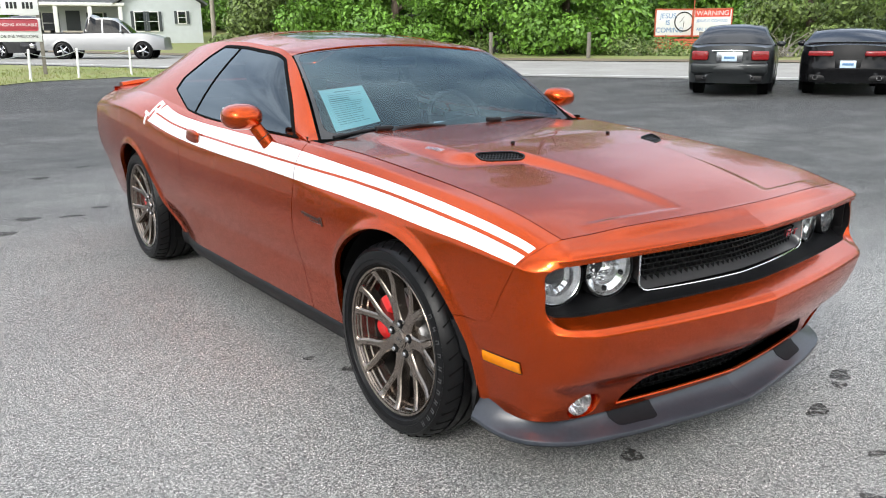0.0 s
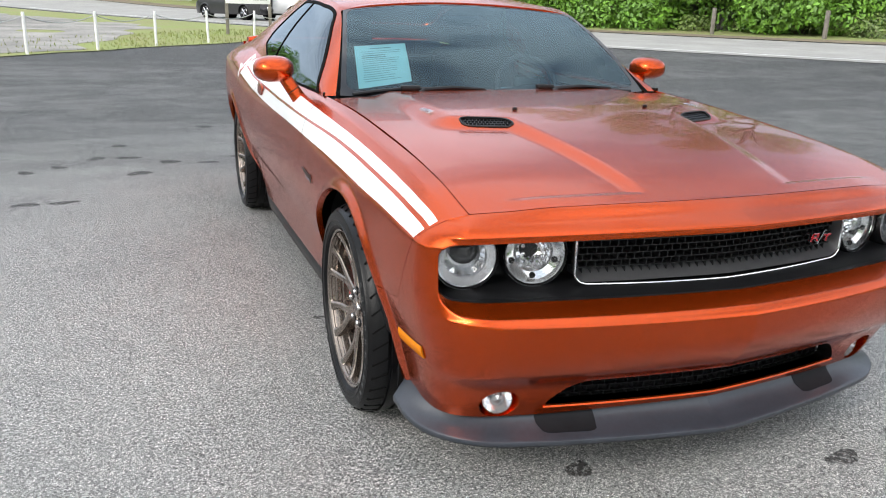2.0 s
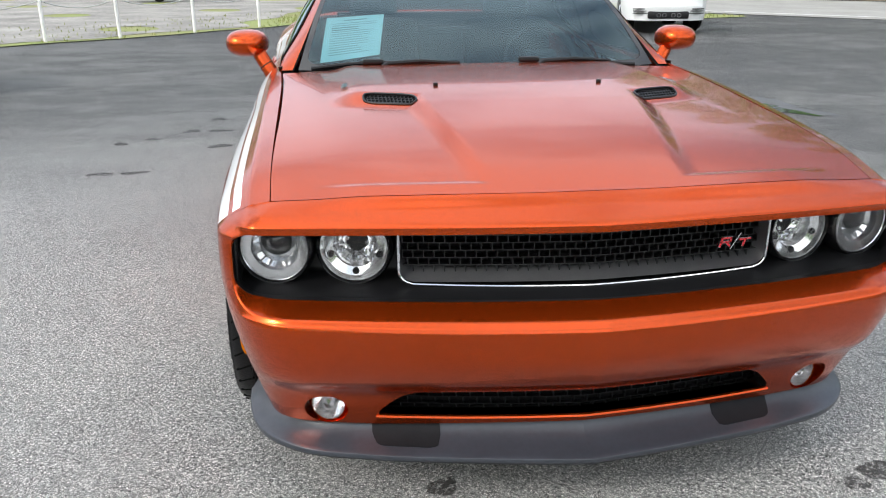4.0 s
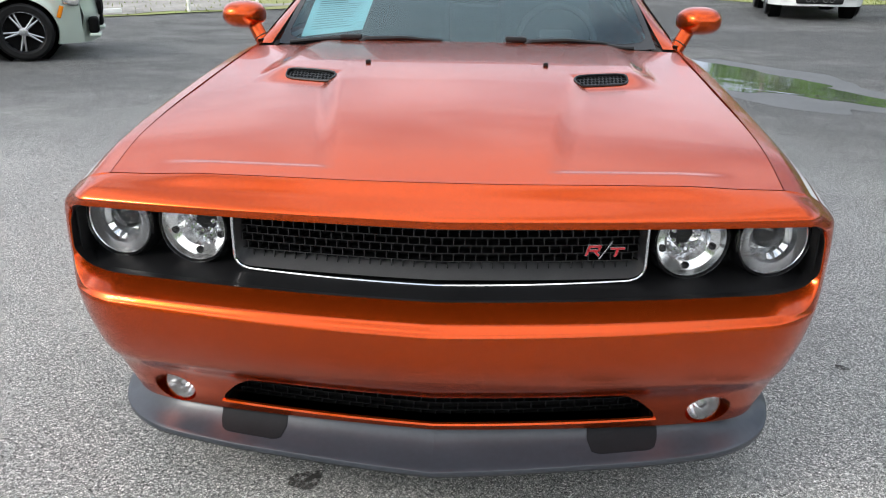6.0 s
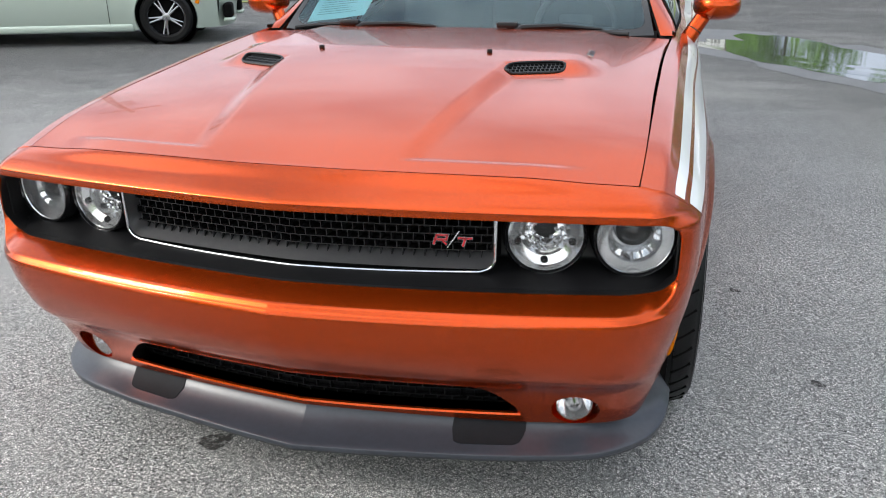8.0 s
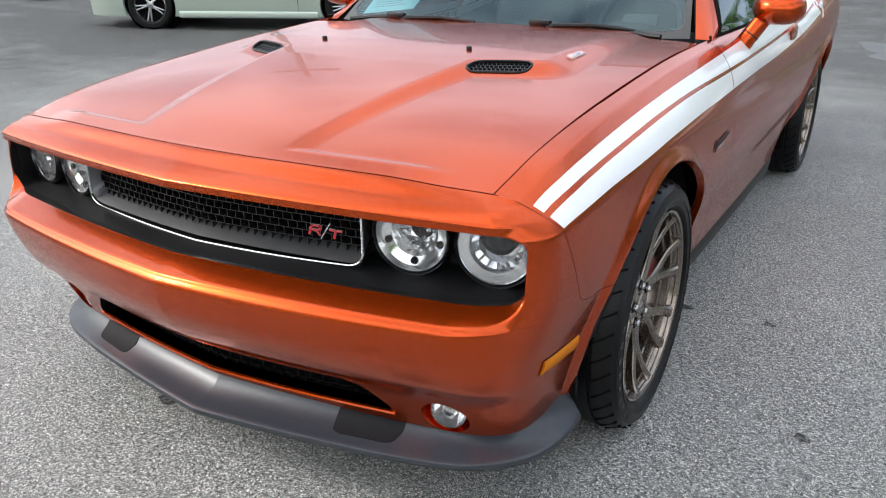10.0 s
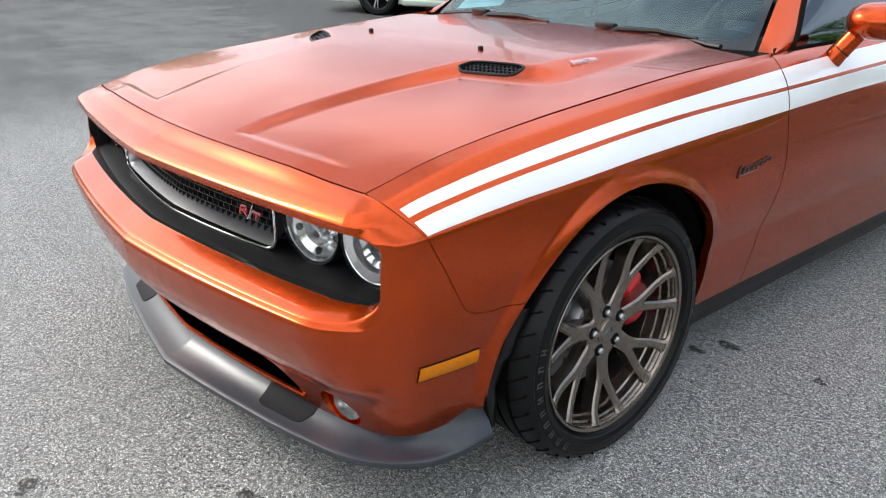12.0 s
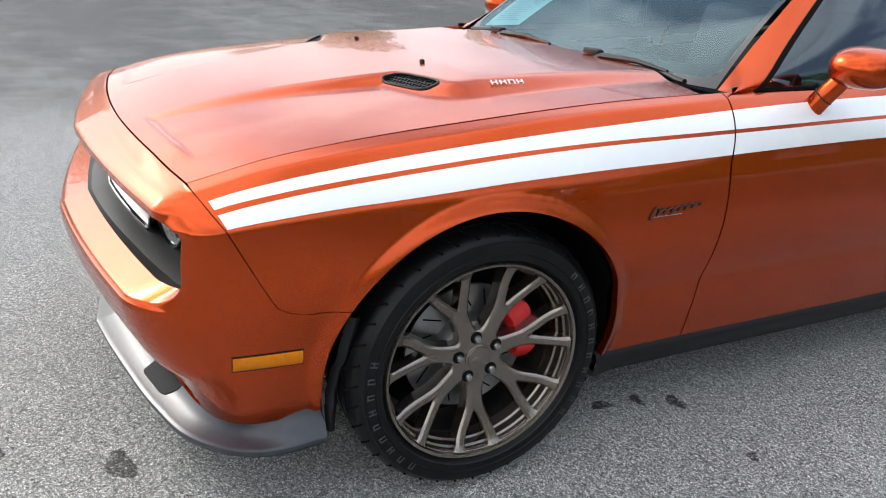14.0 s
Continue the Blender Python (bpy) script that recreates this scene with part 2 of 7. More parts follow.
class Sheet:
    """A surface of polygons with its own normals, which can be cut along the zero line of a function."""

    def __init__(self, v, n, polys):
        self.v, self.n, self.polys = np.asarray(v, float).reshape(-1, 3), np.asarray(n, float).reshape(-1, 3), polys

    @classmethod
    def grid(cls, p, flip=False):
        a, b, _ = p.shape
        n = np.cross(np.gradient(p, axis=0), np.gradient(p, axis=1))
        n /= np.linalg.norm(n, axis=2, keepdims=True) + 1e-12
        idx = np.arange(a * b).reshape(a, b)
        q = np.stack([idx[:-1, :-1], idx[1:, :-1], idx[1:, 1:], idx[:-1, 1:]], -1).reshape(-1, 4)
        if flip:
            n, q = -n, q[:, ::-1]
        return cls(p.reshape(-1, 3), n.reshape(-1, 3), [tuple(f) for f in q.tolist()])

    def cut(self, f):
        """The side where f >= 0 and the other side."""
        val = f(self.v) if callable(f) else f
        v, n, made, sides = list(self.v), list(self.n), {}, ([], [])

        def between(i, j):
            key = (min(i, j), max(i, j))
            if key not in made:
                t = val[i] / (val[i] - val[j])
                made[key] = len(v)
                v.append(self.v[i] + (self.v[j] - self.v[i]) * t)
                w = self.n[i] + (self.n[j] - self.n[i]) * t
                n.append(w / (np.linalg.norm(w) + 1e-12))
            return made[key]

        pos = val >= 0
        for poly in self.polys:
            inside = [pos[i] for i in poly]
            if all(inside):
                sides[0].append(poly)
            elif not any(inside):
                sides[1].append(poly)
            else:
                for k, want in enumerate((True, False)):
                    out = []
                    for i, j in zip(poly, poly[1:] + poly[:1]):
                        if pos[i] == want:
                            out.append(i)
                        if pos[i] != pos[j]:
                            out.append(between(i, j))
                    if len(out) > 2:
                        sides[k].append(tuple(out))
        return [Sheet(v, n, s).compact() for s in sides]

    def keep(self, *fs):
        s = self
        for f in fs:
            s = s.cut(f)[0]
        return s

    def compact(self):
        used = sorted({i for p in self.polys for i in p})
        back = {i: k for k, i in enumerate(used)}
        self.v, self.n = self.v[used] if used else np.zeros((0, 3)), self.n[used] if used else np.zeros((0, 3))
        self.polys = [tuple(back[i] for i in p) for p in self.polys]
        return self

    def mirror(self):
        k = np.array([-1, 1, 1])
        return Sheet(self.v * k, self.n * k, [p[::-1] for p in self.polys])

    def plus(self, other):
        k = len(self.v)
        return Sheet(np.r_[self.v, other.v], np.r_[self.n, other.n], self.polys + [tuple(i + k for i in p) for p in other.polys])

    def raised(self, d):
        return Sheet(self.v + self.n * d, self.n, self.polys)

    def rim(self, depth=0.012, way=None, where=None):
        """A turned-in edge along the open border."""
        key = [tuple(np.round(p, 5)) for p in self.v]
        seen = {}
        for p in self.polys:
            for i, j in zip(p, p[1:] + p[:1]):
                seen.setdefault(frozenset((key[i], key[j])), []).append((i, j))
        v, n, polys = [], [], []
        for edges in seen.values():
            if len(edges) > 1:
                continue
            i, j = edges[0]
            if where is not None and not (where(self.v[i]) and where(self.v[j])):
                continue
            a, b = self.v[i], self.v[j]
            di = np.array(way) if way is not None else -self.n[i] * depth
            dj = np.array(way) if way is not None else -self.n[j] * depth
            w = np.cross(b - a, di)
            w /= np.linalg.norm(w) + 1e-12
            k = len(v)
            v += [a, b, b + dj, a + di]
            n += [w * -1] * 4
            polys.append((k + 1, k, k + 3, k + 2))
        return Sheet(v, n, polys)


def sheet_part(name, layers, parent=None, label=""):
    """One mesh from (sheet, material) layers."""
    v, n, polys, index, mats = [], [], [], [], []
    for sh, m in layers:
        if not sh.polys:
            continue
        if m not in mats:
            mats.append(m)
        k = sum(len(x) for x in v)
        v.append(sh.v)
        n.append(sh.n)
        polys += [tuple(i + k for i in p) for p in sh.polys]
        index += [mats.index(m)] * len(sh.polys)
    me = bpy.data.meshes.new(name)
    me.from_pydata(np.concatenate(v).tolist(), [], polys)
    for m in mats:
        me.materials.append(m)
    me.polygons.foreach_set("material_index", index)
    me.polygons.foreach_set("use_smooth", [True] * len(polys))
    me.normals_split_custom_set_from_vertices(np.concatenate(n).tolist())
    ob = new(name, me)
    ob.parent = parent
    if label:
        ob["label"] = label
    return ob


def part(name, bm, material, parent=None, label="", smooth_it=True, m=None):
    """A bmesh as one mesh object under a thing or a part."""
    me = bpy.data.meshes.new(name)
    if m is not None:
        bm.transform(m)
    bm.to_mesh(me)
    bm.free()
    for one in material if isinstance(material, (list, tuple)) else [material]:
        me.materials.append(one)
    if smooth_it:
        me.polygons.foreach_set("use_smooth", [True] * len(me.polygons))
        me.set_sharp_from_angle(angle=radians(38))
    ob = new(name, me)
    ob.parent = parent
    if label:
        ob["label"] = label
    return ob


def box(sx, sy, sz, c=(0, 0, 0), bevel=0.0, seg=2, bm=None, rot=None):
    bm = bm or bmesh.new()
    t = Matrix.Translation(c) @ (rot or Matrix()) @ Matrix.Diagonal((sx, sy, sz, 1))
    made = bmesh.ops.create_cube(bm, size=1, matrix=t)
    if bevel:
        edges = list({e for v in made["verts"] for e in v.link_edges})
        bmesh.ops.bevel(bm, geom=edges, offset=bevel, segments=seg, affect="EDGES", profile=0.5)
    return bm


def lathe(prof, seg=48, bm=None, m=None, closed=False):
    """A profile of (along x, radius) turned round the x axis."""
    bm = bm or bmesh.new()
    rings = []
    for k in range(seg):
        a = 2 * math.pi * k / seg
        rings.append([bm.verts.new((x, r * math.cos(a), r * math.sin(a))) for x, r in prof])
    for a, b in zip(rings, rings[1:] + rings[:1]):
        for i in range(len(prof) - (0 if closed else 1)):
            j = (i + 1) % len(prof)
            f = [a[i], a[j], b[j], b[i]]
            bm.faces.new(f)
    if m is not None:
        bmesh.ops.transform(bm, matrix=m, verts=[v for ring in rings for v in ring])
    bmesh.ops.recalc_face_normals(bm, faces=bm.faces)
    return bm


def sweep(points, radii, seg=8, bm=None, flat=1.0, up=(0, 0, 1)):
    """A tube of changing radius along points."""
    bm = bm or bmesh.new()
    pts = [Vector(p) for p in points]
    rings = []
    for k, p in enumerate(pts):
        d = (pts[min(k + 1, len(pts) - 1)] - pts[max(k - 1, 0)]).normalized()
        s = d.cross(Vector(up))
        s = s.normalized() if s.length > 1e-4 else d.orthogonal().normalized()
        u = s.cross(d)
        r = radii[k] if isinstance(radii, (list, tuple)) else radii
        rings.append([bm.verts.new(p + s * r * math.cos(2 * math.pi * i / seg) + u * r * flat * math.sin(2 * math.pi * i / seg)) for i in range(seg)])
    for a, b in zip(rings, rings[1:]):
        for i in range(seg):
            bm.faces.new((a[i], a[(i + 1) % seg], b[(i + 1) % seg], b[i]))
    bm.faces.new(rings[0][::-1])
    bm.faces.new(rings[-1])
    bmesh.ops.recalc_face_normals(bm, faces=bm.faces)
    return bm


def thing(name, label, category, at=(0, 0, 0), turn=0.0, group="", kind=""):
    ob = new(name)
    ob.empty_display_size = 0.2
    ob.matrix_basis = pose(*at, 0, 0, turn)
    return tagged(ob, label, category, group, kind)

# ---- the orange coupe ----
coupe = thing("coupe_car", "metallic copper orange two-door coupe with white side stripes", "car")
REAR = 3.0
WHEEL_R = 0.363
# Lines along the body's side (y from the front axle backwards).
LY = [-0.72, -0.55, -0.3, 0.0, 0.4, 0.75, 1.4, 2.1, 2.4, 2.7, 3.0, 3.5, 4.08]
crease_x = curve(LY, [0.889, 0.908, 0.920, 0.932, 0.938, 0.94, 0.947, 0.953, 0.958, 0.963, 0.965, 0.95, 0.90])
crease_z = curve(LY, [0.772, 0.789, 0.806, 0.819, 0.825, 0.832, 0.845, 0.866, 0.90, 0.955, 0.985, 0.985, 0.95])
top_x = curve(LY, [0.765, 0.772, 0.778, 0.785, 0.797, 0.818, 0.85, 0.848, 0.846, 0.845, 0.84, 0.81, 0.74])
top_z = curve([-0.72, -0.67, -0.5, -0.35, -0.2, 0.0, 0.2, 0.4, 0.61, 0.75, 1.1, 1.5, 2.0, 2.4, 2.8, 3.45, 4.08], [0.842, 0.854, 0.896, 0.919, 0.936, 0.954, 0.971, 0.985, 0.995, 1.0, 1.003, 1.006, 1.015, 1.05, 1.085, 1.09, 1.06])
low_in = curve([-0.72, -0.45, -0.1, 0.6, 2.6, 3.3, 4.08], [0.10, 0.075, 0.07, 0.068, 0.07, 0.08, 0.12])
SILL_Z = 0.276


def arch(y, z, y0):
    """How far a place on the side lies outside a wheel opening."""
    reach = 0.42 + (0.11 * smooth(0.42, 0.27, z) * (y < y0) if y0 > 1 else 0.0)
    return (np.sqrt(((y - y0) / reach) ** 2 + ((z - 0.362) / (0.414 if y0 < 1 else 0.418)) ** 2) - 1) * 0.405


def side_x(y, z):
    """Half width of the body at y and height z."""
    y, z = np.broadcast_arrays(np.asarray(y, float), np.asarray(z, float))
    xc, zc, xt, zt = crease_x(y), crease_z(y), top_x(y), top_z(y)
    t = np.clip((zc - z) / (zc - SILL_Z), 0, 1.15)
    low = xc + 0.0216 * (0.3 + 0.7 * smooth(-0.6, -0.1, y)) * np.sin(np.clip(t * 1.6, 0, 1) * math.pi) - low_in(y) * t**2.1
    s = np.clip((z - zc) / (zt - zc), 0, 1)
    full = smooth(1.8, 0.9, y) * (0.25 + 0.75 * smooth(-0.68, -0.40, y))
    high = xc + (xt - xc) * ((0.35 - 0.19 * full) * s + (0.65 + 0.19 * full) * s ** (2.1 + 0.8 * full))
    # A ridge runs along the wing just outside the bonnet's seam.
    xr, zr = xt + 0.046, zt - 0.010
    up = xc + (xr - xc) * np.clip((z - zc) / (zr - zc), 0, 1.3) ** 1.3
    flat = xt + (xr - xt) * (zt - z) / (zt - zr)
    k = 0.0022
    ridged = np.minimum(up, flat) - k * np.log1p(np.exp(-np.abs(up - flat) / k))
    high = high + (ridged - high) * smooth(1.1, 0.3, y)
    x = np.where(z < zc, low, high)
    # Ahead of the rear wheel the side turns in towards the sill.
    x = x - 0.06 * smooth(2.1, 2.6, y) * smooth(0.52, 0.27, z) * (y < REAR)
    for y0 in (0.005, REAR):
        d = arch(y, z, y0)
        x = x + 0.014 * np.clip(1 - d / 0.032, 0, 1) ** 0.8 * (d > -0.05) * (z < zc)
    return x


def side_sheet(y0, y1, ny, nz):
    y = np.linspace(y0, y1, ny)[:, None]
    zc, zt = crease_z(y), top_z(y)
    s = np.linspace(0, 1, nz)[None, :]
    k = 0.72
    z = np.where(s < k, SILL_Z + (zc - SILL_Z) * s / k, zc + (zt - zc) * (1 - (1 - np.clip((s - k) / (1 - k), 0, 1)) ** 2.0))
    return Sheet.grid(np.stack([side_x(y, z), y + 0 * z, z], -1), flip=False)


def seam_y(z):
    """Where the front bumper skin meets the wing."""
    return np.interp(z, [0.2, 0.571, 0.577, 0.595, 0.64, 0.785, 0.852, 0.9], [-0.45, -0.455, -0.49, -0.522, -0.548, -0.622, -0.672, -0.71])


def wing_side(v):
    """Positive on the wing's side of that seam."""
    return np.where(v[:, 1] > -0.15, 1.0, np.minimum(v[:, 1] - seam_y(v[:, 2]), v[:, 2] - 0.571 + 0.02 * (v[:, 1] + 0.46)))


def door_front(z):
    return np.interp(z, [0.26, 0.5, 0.84, 1.0], [0.722, 0.715, 0.728, 0.772])


def door_rear(z):
    return np.interp(z, [0.28, 0.4, 0.86, 0.95, 1.05], [1.93, 2.02, 2.11, 2.09, 2.02])


whole = side_sheet(-0.72, 4.08, 420, 76)
whole = whole.keep(lambda v: arch(v[:, 1], v[:, 2], 0.005), lambda v: arch(v[:, 1], v[:, 2], REAR))
front_wing = whole.keep(lambda v: wing_side(v) - 0.0012, lambda v: door_front(v[:, 2]) - 0.0025 - v[:, 1])
door = whole.keep(lambda v: v[:, 1] - door_front(v[:, 2]) - 0.0025, lambda v: door_rear(v[:, 2]) - 0.0025 - v[:, 1])
quarter = whole.keep(lambda v: v[:, 1] - door_rear(v[:, 2]) - 0.0025)

# The stripe pair: a lower band on the crease and an upper one, with a thin gap.
stripe_top = curve([-0.70, -0.644, -0.49, -0.364, -0.231, -0.09, 0.059, 0.218, 0.388, 0.573, 0.77, 1.11, 1.5, 2.0, 2.3, 2.6, 2.9], [0.815, 0.833, 0.866, 0.883, 0.898, 0.911, 0.923, 0.934, 0.944, 0.955, 0.965, 0.976, 0.982, 0.990, 1.010, 1.055, 1.085])
stripe_low = curve([-0.70, -0.62, -0.5, -0.38, -0.25, -0.12, 0.03, 0.19, 0.36, 0.55, 0.73, 1.12, 1.45, 1.96, 2.3, 2.6, 2.9], [0.770, 0.787, 0.802, 0.812, 0.819, 0.827, 0.836, 0.842, 0.847, 0.851, 0.856, 0.865, 0.868, 0.882, 0.906, 0.945, 0.985])
stripe_gap = curve([-0.7, -0.4, 0.2, 0.75, 2.0, 2.9], [0.60, 0.62, 0.62, 0.54, 0.52, 0.52])


def stripes(sh):
    lo = lambda v: v[:, 2] - stripe_low(v[:, 1])
    hi = lambda v: stripe_top(v[:, 1]) - v[:, 2]
    mid = lambda v: stripe_low(v[:, 1]) + stripe_gap(v[:, 1]) * (stripe_top(v[:, 1]) - stripe_low(v[:, 1]))
    end = lambda v: 2.63 - v[:, 1] - 1.2 * (v[:, 2] - 0.95)
    start = lambda v: v[:, 1] - (-0.6185 - 0.53 * (v[:, 2] - 0.787))
    band = sh
    paint = []
    for f in (lo, hi, end, start):
        band, rest = band.cut(f)
        paint.append(rest)
    upper, rest = band.cut(lambda v: v[:, 2] - mid(v) - 0.0048)
    lower, gap = rest.cut(lambda v: mid(v) - 0.0048 - v[:, 2])
    paint.append(gap)
    base = paint[0]
    for p in paint[1:]:
        base = base.plus(p)
    return [(base, PAINT), (upper, WHITE), (lower, WHITE)]


for side in (1, -1):
    for nm, sh, lb in (("front_wing", front_wing, ""), ("door", door, ""), ("quarter_panel", quarter, "")):
        lay = stripes(sh)
        if side < 0:
            lay = [(s.mirror(), m) for s, m in lay]
        full = lay[0][0]
        for s, _ in lay[1:]:
            full = full.plus(s)
        lay.append((full.rim(0.022), PAINT))
        ob = sheet_part(nm, lay, coupe)
        if nm == "door":
            coupe_door = ob
            # Pull handle in a shallow cup.
            hb = bmesh.new()
            bmesh.ops.create_uvsphere(hb, u_segments=20, v_segments=10, radius=1)
            bmesh.ops.scale(hb, vec=(0.012, 0.095, 0.028), verts=hb.verts)
            part("handle", hb, PAINT, ob, "", m=Matrix.Translation((side * (float(side_x(1.93, 0.93)) + 0.012), 1.94, 0.928)))
            hb = bmesh.new()
            bmesh.ops.create_uvsphere(hb, u_segments=20, v_segments=10, radius=1)
            bmesh.ops.scale(hb, vec=(0.006, 0.1, 0.03), verts=hb.verts)
            part("handle_cup", hb, PAINT, ob, "", m=Matrix.Translation((side * (float(side_x(1.93, 0.90))), 1.94, 0.905)))
    # White letter shapes at the stripe ends: strokes laid on the panel, in y back and z up from the letter's middle.
    for (yc_, zc_), strokes in (((2.595, 1.018), ((-0.042, -0.020, -0.044, 0.044), (-0.020, 0.040, 0.026, 0.044), (0.020, 0.040, 0.004, 0.026), (-0.020, 0.040, -0.012, 0.004), (0.010, 0.034, -0.044, -0.012))), ((2.675, 0.962), ((-0.042, 0.042, 0.022, 0.04), (-0.01, 0.012, -0.042, 0.022)))):
        layers_ = []
        for a0, a1, b0, b1 in strokes:
            gy, gz_ = np.meshgrid(np.linspace(a0, a1, 4), np.linspace(b0, b1, 4), indexing="ij")
            gy, gz_ = yc_ + side * (0.95 * gy + 0.15 * gz_), zc_ + 0.85 * gz_ + 0.2 * side * gy
            sh = Sheet.grid(np.stack([side_x(gy, gz_), gy, gz_], -1))
            sh = (sh if sh.n[:, 0].mean() > 0 else Sheet(sh.v, -sh.n, [p[::-1] for p in sh.polys])).raised(0.003)
            layers_ += [(sh if side > 0 else sh.mirror(), WHITE), ((sh if side > 0 else sh.mirror()).rim(0.003), WHITE)]
        sheet_part("letter_decal", layers_, coupe, "white vinyl letter decal")
    # Black sill strip.
    ys = np.linspace(0.40, 2.58, 30)
    sec = [(-0.03, 0.281), (-0.002, 0.277), (0.004, 0.250), (-0.004, 0.205), (-0.05, 0.195)]
    pts = np.array([[(side_x(y, 0.265) + dx, y, z) for dx, z in sec] for y in ys])
    sh = Sheet.grid(pts.astype(float), flip=True)
    sheet_part("sill_strip", [(sh if side > 0 else sh.mirror(), SATIN)], coupe, "satin black sill strip")

# ---- bonnet's shape ----
HX0 = curve([-0.74, -0.68, 0.0, 0.5, 0.72, 0.80], [0.765, 0.769, 0.781, 0.797, 0.810, 0.80])
hood_mid = curve([-0.745, -0.6, -0.4, -0.15, 0.08, 0.3, 0.55, 0.82], [0.868, 0.902, 0.938, 0.968, 0.988, 0.998, 1.002, 0.998])


def hood_front(x):
    return -0.752 + 0.076 * np.clip(np.abs(x) / 0.77, 0, 1) ** 2


def hood_z(x, y):
    ax = np.abs(x)
    e = HX0(y)
    edge, mid = top_z(y), hood_mid(y)
    s = np.clip(ax / e, 0, 1)
    z = edge + (mid - edge) * (1 - s**2.6)
    xc = np.interp(y, [-0.75, -0.62, -0.1, 0.1], [0.235, 0.245, 0.335, 0.36])
    centre = 1 - smooth(xc - 0.01, xc + 0.06, ax)
    hump = (1 - smooth(0.525, 0.64, ax)) * smooth(-0.085, 0.04, y - 0.40 * (ax - 0.43))
    strip = 1 - smooth(0.052, 0.072, y - hood_front(x))
    h = np.interp(y, [-0.75, -0.6, -0.1, 0.15, 0.82], [0.003, 0.009, 0.026, 0.030, 0.018])
    m = np.maximum(np.maximum(centre, hump), strip * (1 - smooth(0.52, 0.68, ax)))
    return z + h * m


def rrect(x, z, x0, x1, z0, z1, r):
    """Negative inside a rounded box."""
    dx = np.abs(x - (x0 + x1) / 2) - (x1 - x0) / 2 + r
    dz = np.abs(z - (z0 + z1) / 2) - (z1 - z0) / 2 + r
    return np.sqrt(np.maximum(dx, 0) ** 2 + np.maximum(dz, 0) ** 2) + np.minimum(np.maximum(dx, dz), 0) - r


# ---- bumper skin and nose ----
# Rows from the bonnet's edge down: height at the middle and at the corner, the middle's y, the end of the front run,
# the start of the side and how tightly the corner turns.
ROWS = [
    (0.866, 0.850, -0.752, 0.735, -0.690, -0.676, 0.500, 0.400),
    (0.853, 0.841, -0.784, 0.765, -0.712, -0.664, 0.500, 0.360),
    (0.839, 0.831, -0.817, 0.783, -0.733, -0.654, 0.480, 0.320),
    (0.820, 0.814, -0.853, 0.795, -0.752, -0.648, 0.480, 0.300),
    (0.803, 0.796, -0.858, 0.795, -0.753, -0.642, 0.480, 0.320),
    (0.735, 0.732, -0.877, 0.775, -0.779, -0.632, 0.480, 0.400),
    (0.667, 0.668, -0.896, 0.750, -0.803, -0.622, 0.500, 0.420),
    (0.600, 0.607, -0.915, 0.725, -0.826, -0.612, 0.540, 0.480),
    (0.579, 0.588, -0.921, 0.720, -0.830, -0.610, 0.560, 0.500),
    (0.500, 0.510, -0.909, 0.710, -0.812, -0.600, 0.600, 0.560),
    (0.425, 0.430, -0.865, 0.700, -0.776, -0.590, 0.620, 0.580),
    (0.365, 0.360, -0.812, 0.680, -0.722, -0.570, 0.620, 0.580),
    (0.262, 0.240, -0.774, 0.630, -0.680, -0.550, 0.620, 0.580),
]
rk = np.linspace(0, 1, len(ROWS))
rows_f = [curve(rk, [r[i] for r in ROWS]) for i in range(8)]
NV, NU = 220, 200
vv = np.linspace(0, 1, NV)


def fascia_row(v):
    z0, z1, yc, x1, y1, y2, tight, turn = (float(f(v)) for f in rows_f)
    u = np.linspace(0, 1, NU)
    ze = z1
    y3 = -0.30
    x2, x3 = float(side_x(y2, ze)), float(side_x(y3, ze))
    a, b = 0.55, 0.82
    out = np.zeros((NU, 3))
    f = u < a
    t = u[f] / a
    out[f, 0] = x1 * t
    out[f, 1] = yc + (y1 - yc) * (0.46 * t + 0.54 * t**2)
    c = (u >= a) & (u < b)
    t = (u[c] - a) / (b - a)
    slope = (y1 - yc) * (0.46 + 1.08) / x1
    sx = float(side_x(y2, ze)) - float(side_x(y2 - 0.05, ze))
    hold_x = (x2 - x1) * tight
    p0, p3 = np.array([x1, y1]), np.array([x2, y2])
    p1 = p0 + np.array([1.0, slope]) * hold_x
    p2 = p3 - np.array([sx / 0.05, 1.0]) * min(0.12, turn * (y2 - y1))
    out[c, :2] = ((1 - t) ** 3)[:, None] * p0 + (3 * t * (1 - t) ** 2)[:, None] * p1 + (3 * t**2 * (1 - t))[:, None] * p2 + (t**3)[:, None] * p3
    g = u >= b
    t = (u[g] - b) / (1 - b)
    out[g, 1] = y2 + (y3 - y2) * t
    out[g, 0] = side_x(out[g, 1], ze)
    out[:, 2] = z0 + (ze - z0) * np.clip(out[:, 0] / 0.80, 0, 1) ** 2
    return out


fas = np.stack([fascia_row(v) for v in vv], 0)
# The uppermost rows follow the bonnet's edge.
lip = fas[0].copy()
lip_w = (1 - smooth(0.772, 0.83, lip[:, 0])) * (1 - smooth(-0.676, -0.660, lip[:, 1])) * (np.arange(NU) < 0.82 * NU)
lip[:, 1] += (hood_front(lip[:, 0]) - 0.001 - lip[:, 1]) * lip_w
lip[:, 2] += (hood_z(np.minimum(lip[:, 0], 0.766), hood_front(lip[:, 0]) + 0.004) - lip[:, 2]) * lip_w
fas = fas + ((1 - smooth(0, 0.14, vv))[:, None, None]) * (lip - fas[0])[None]
OPEN_W = 0.860


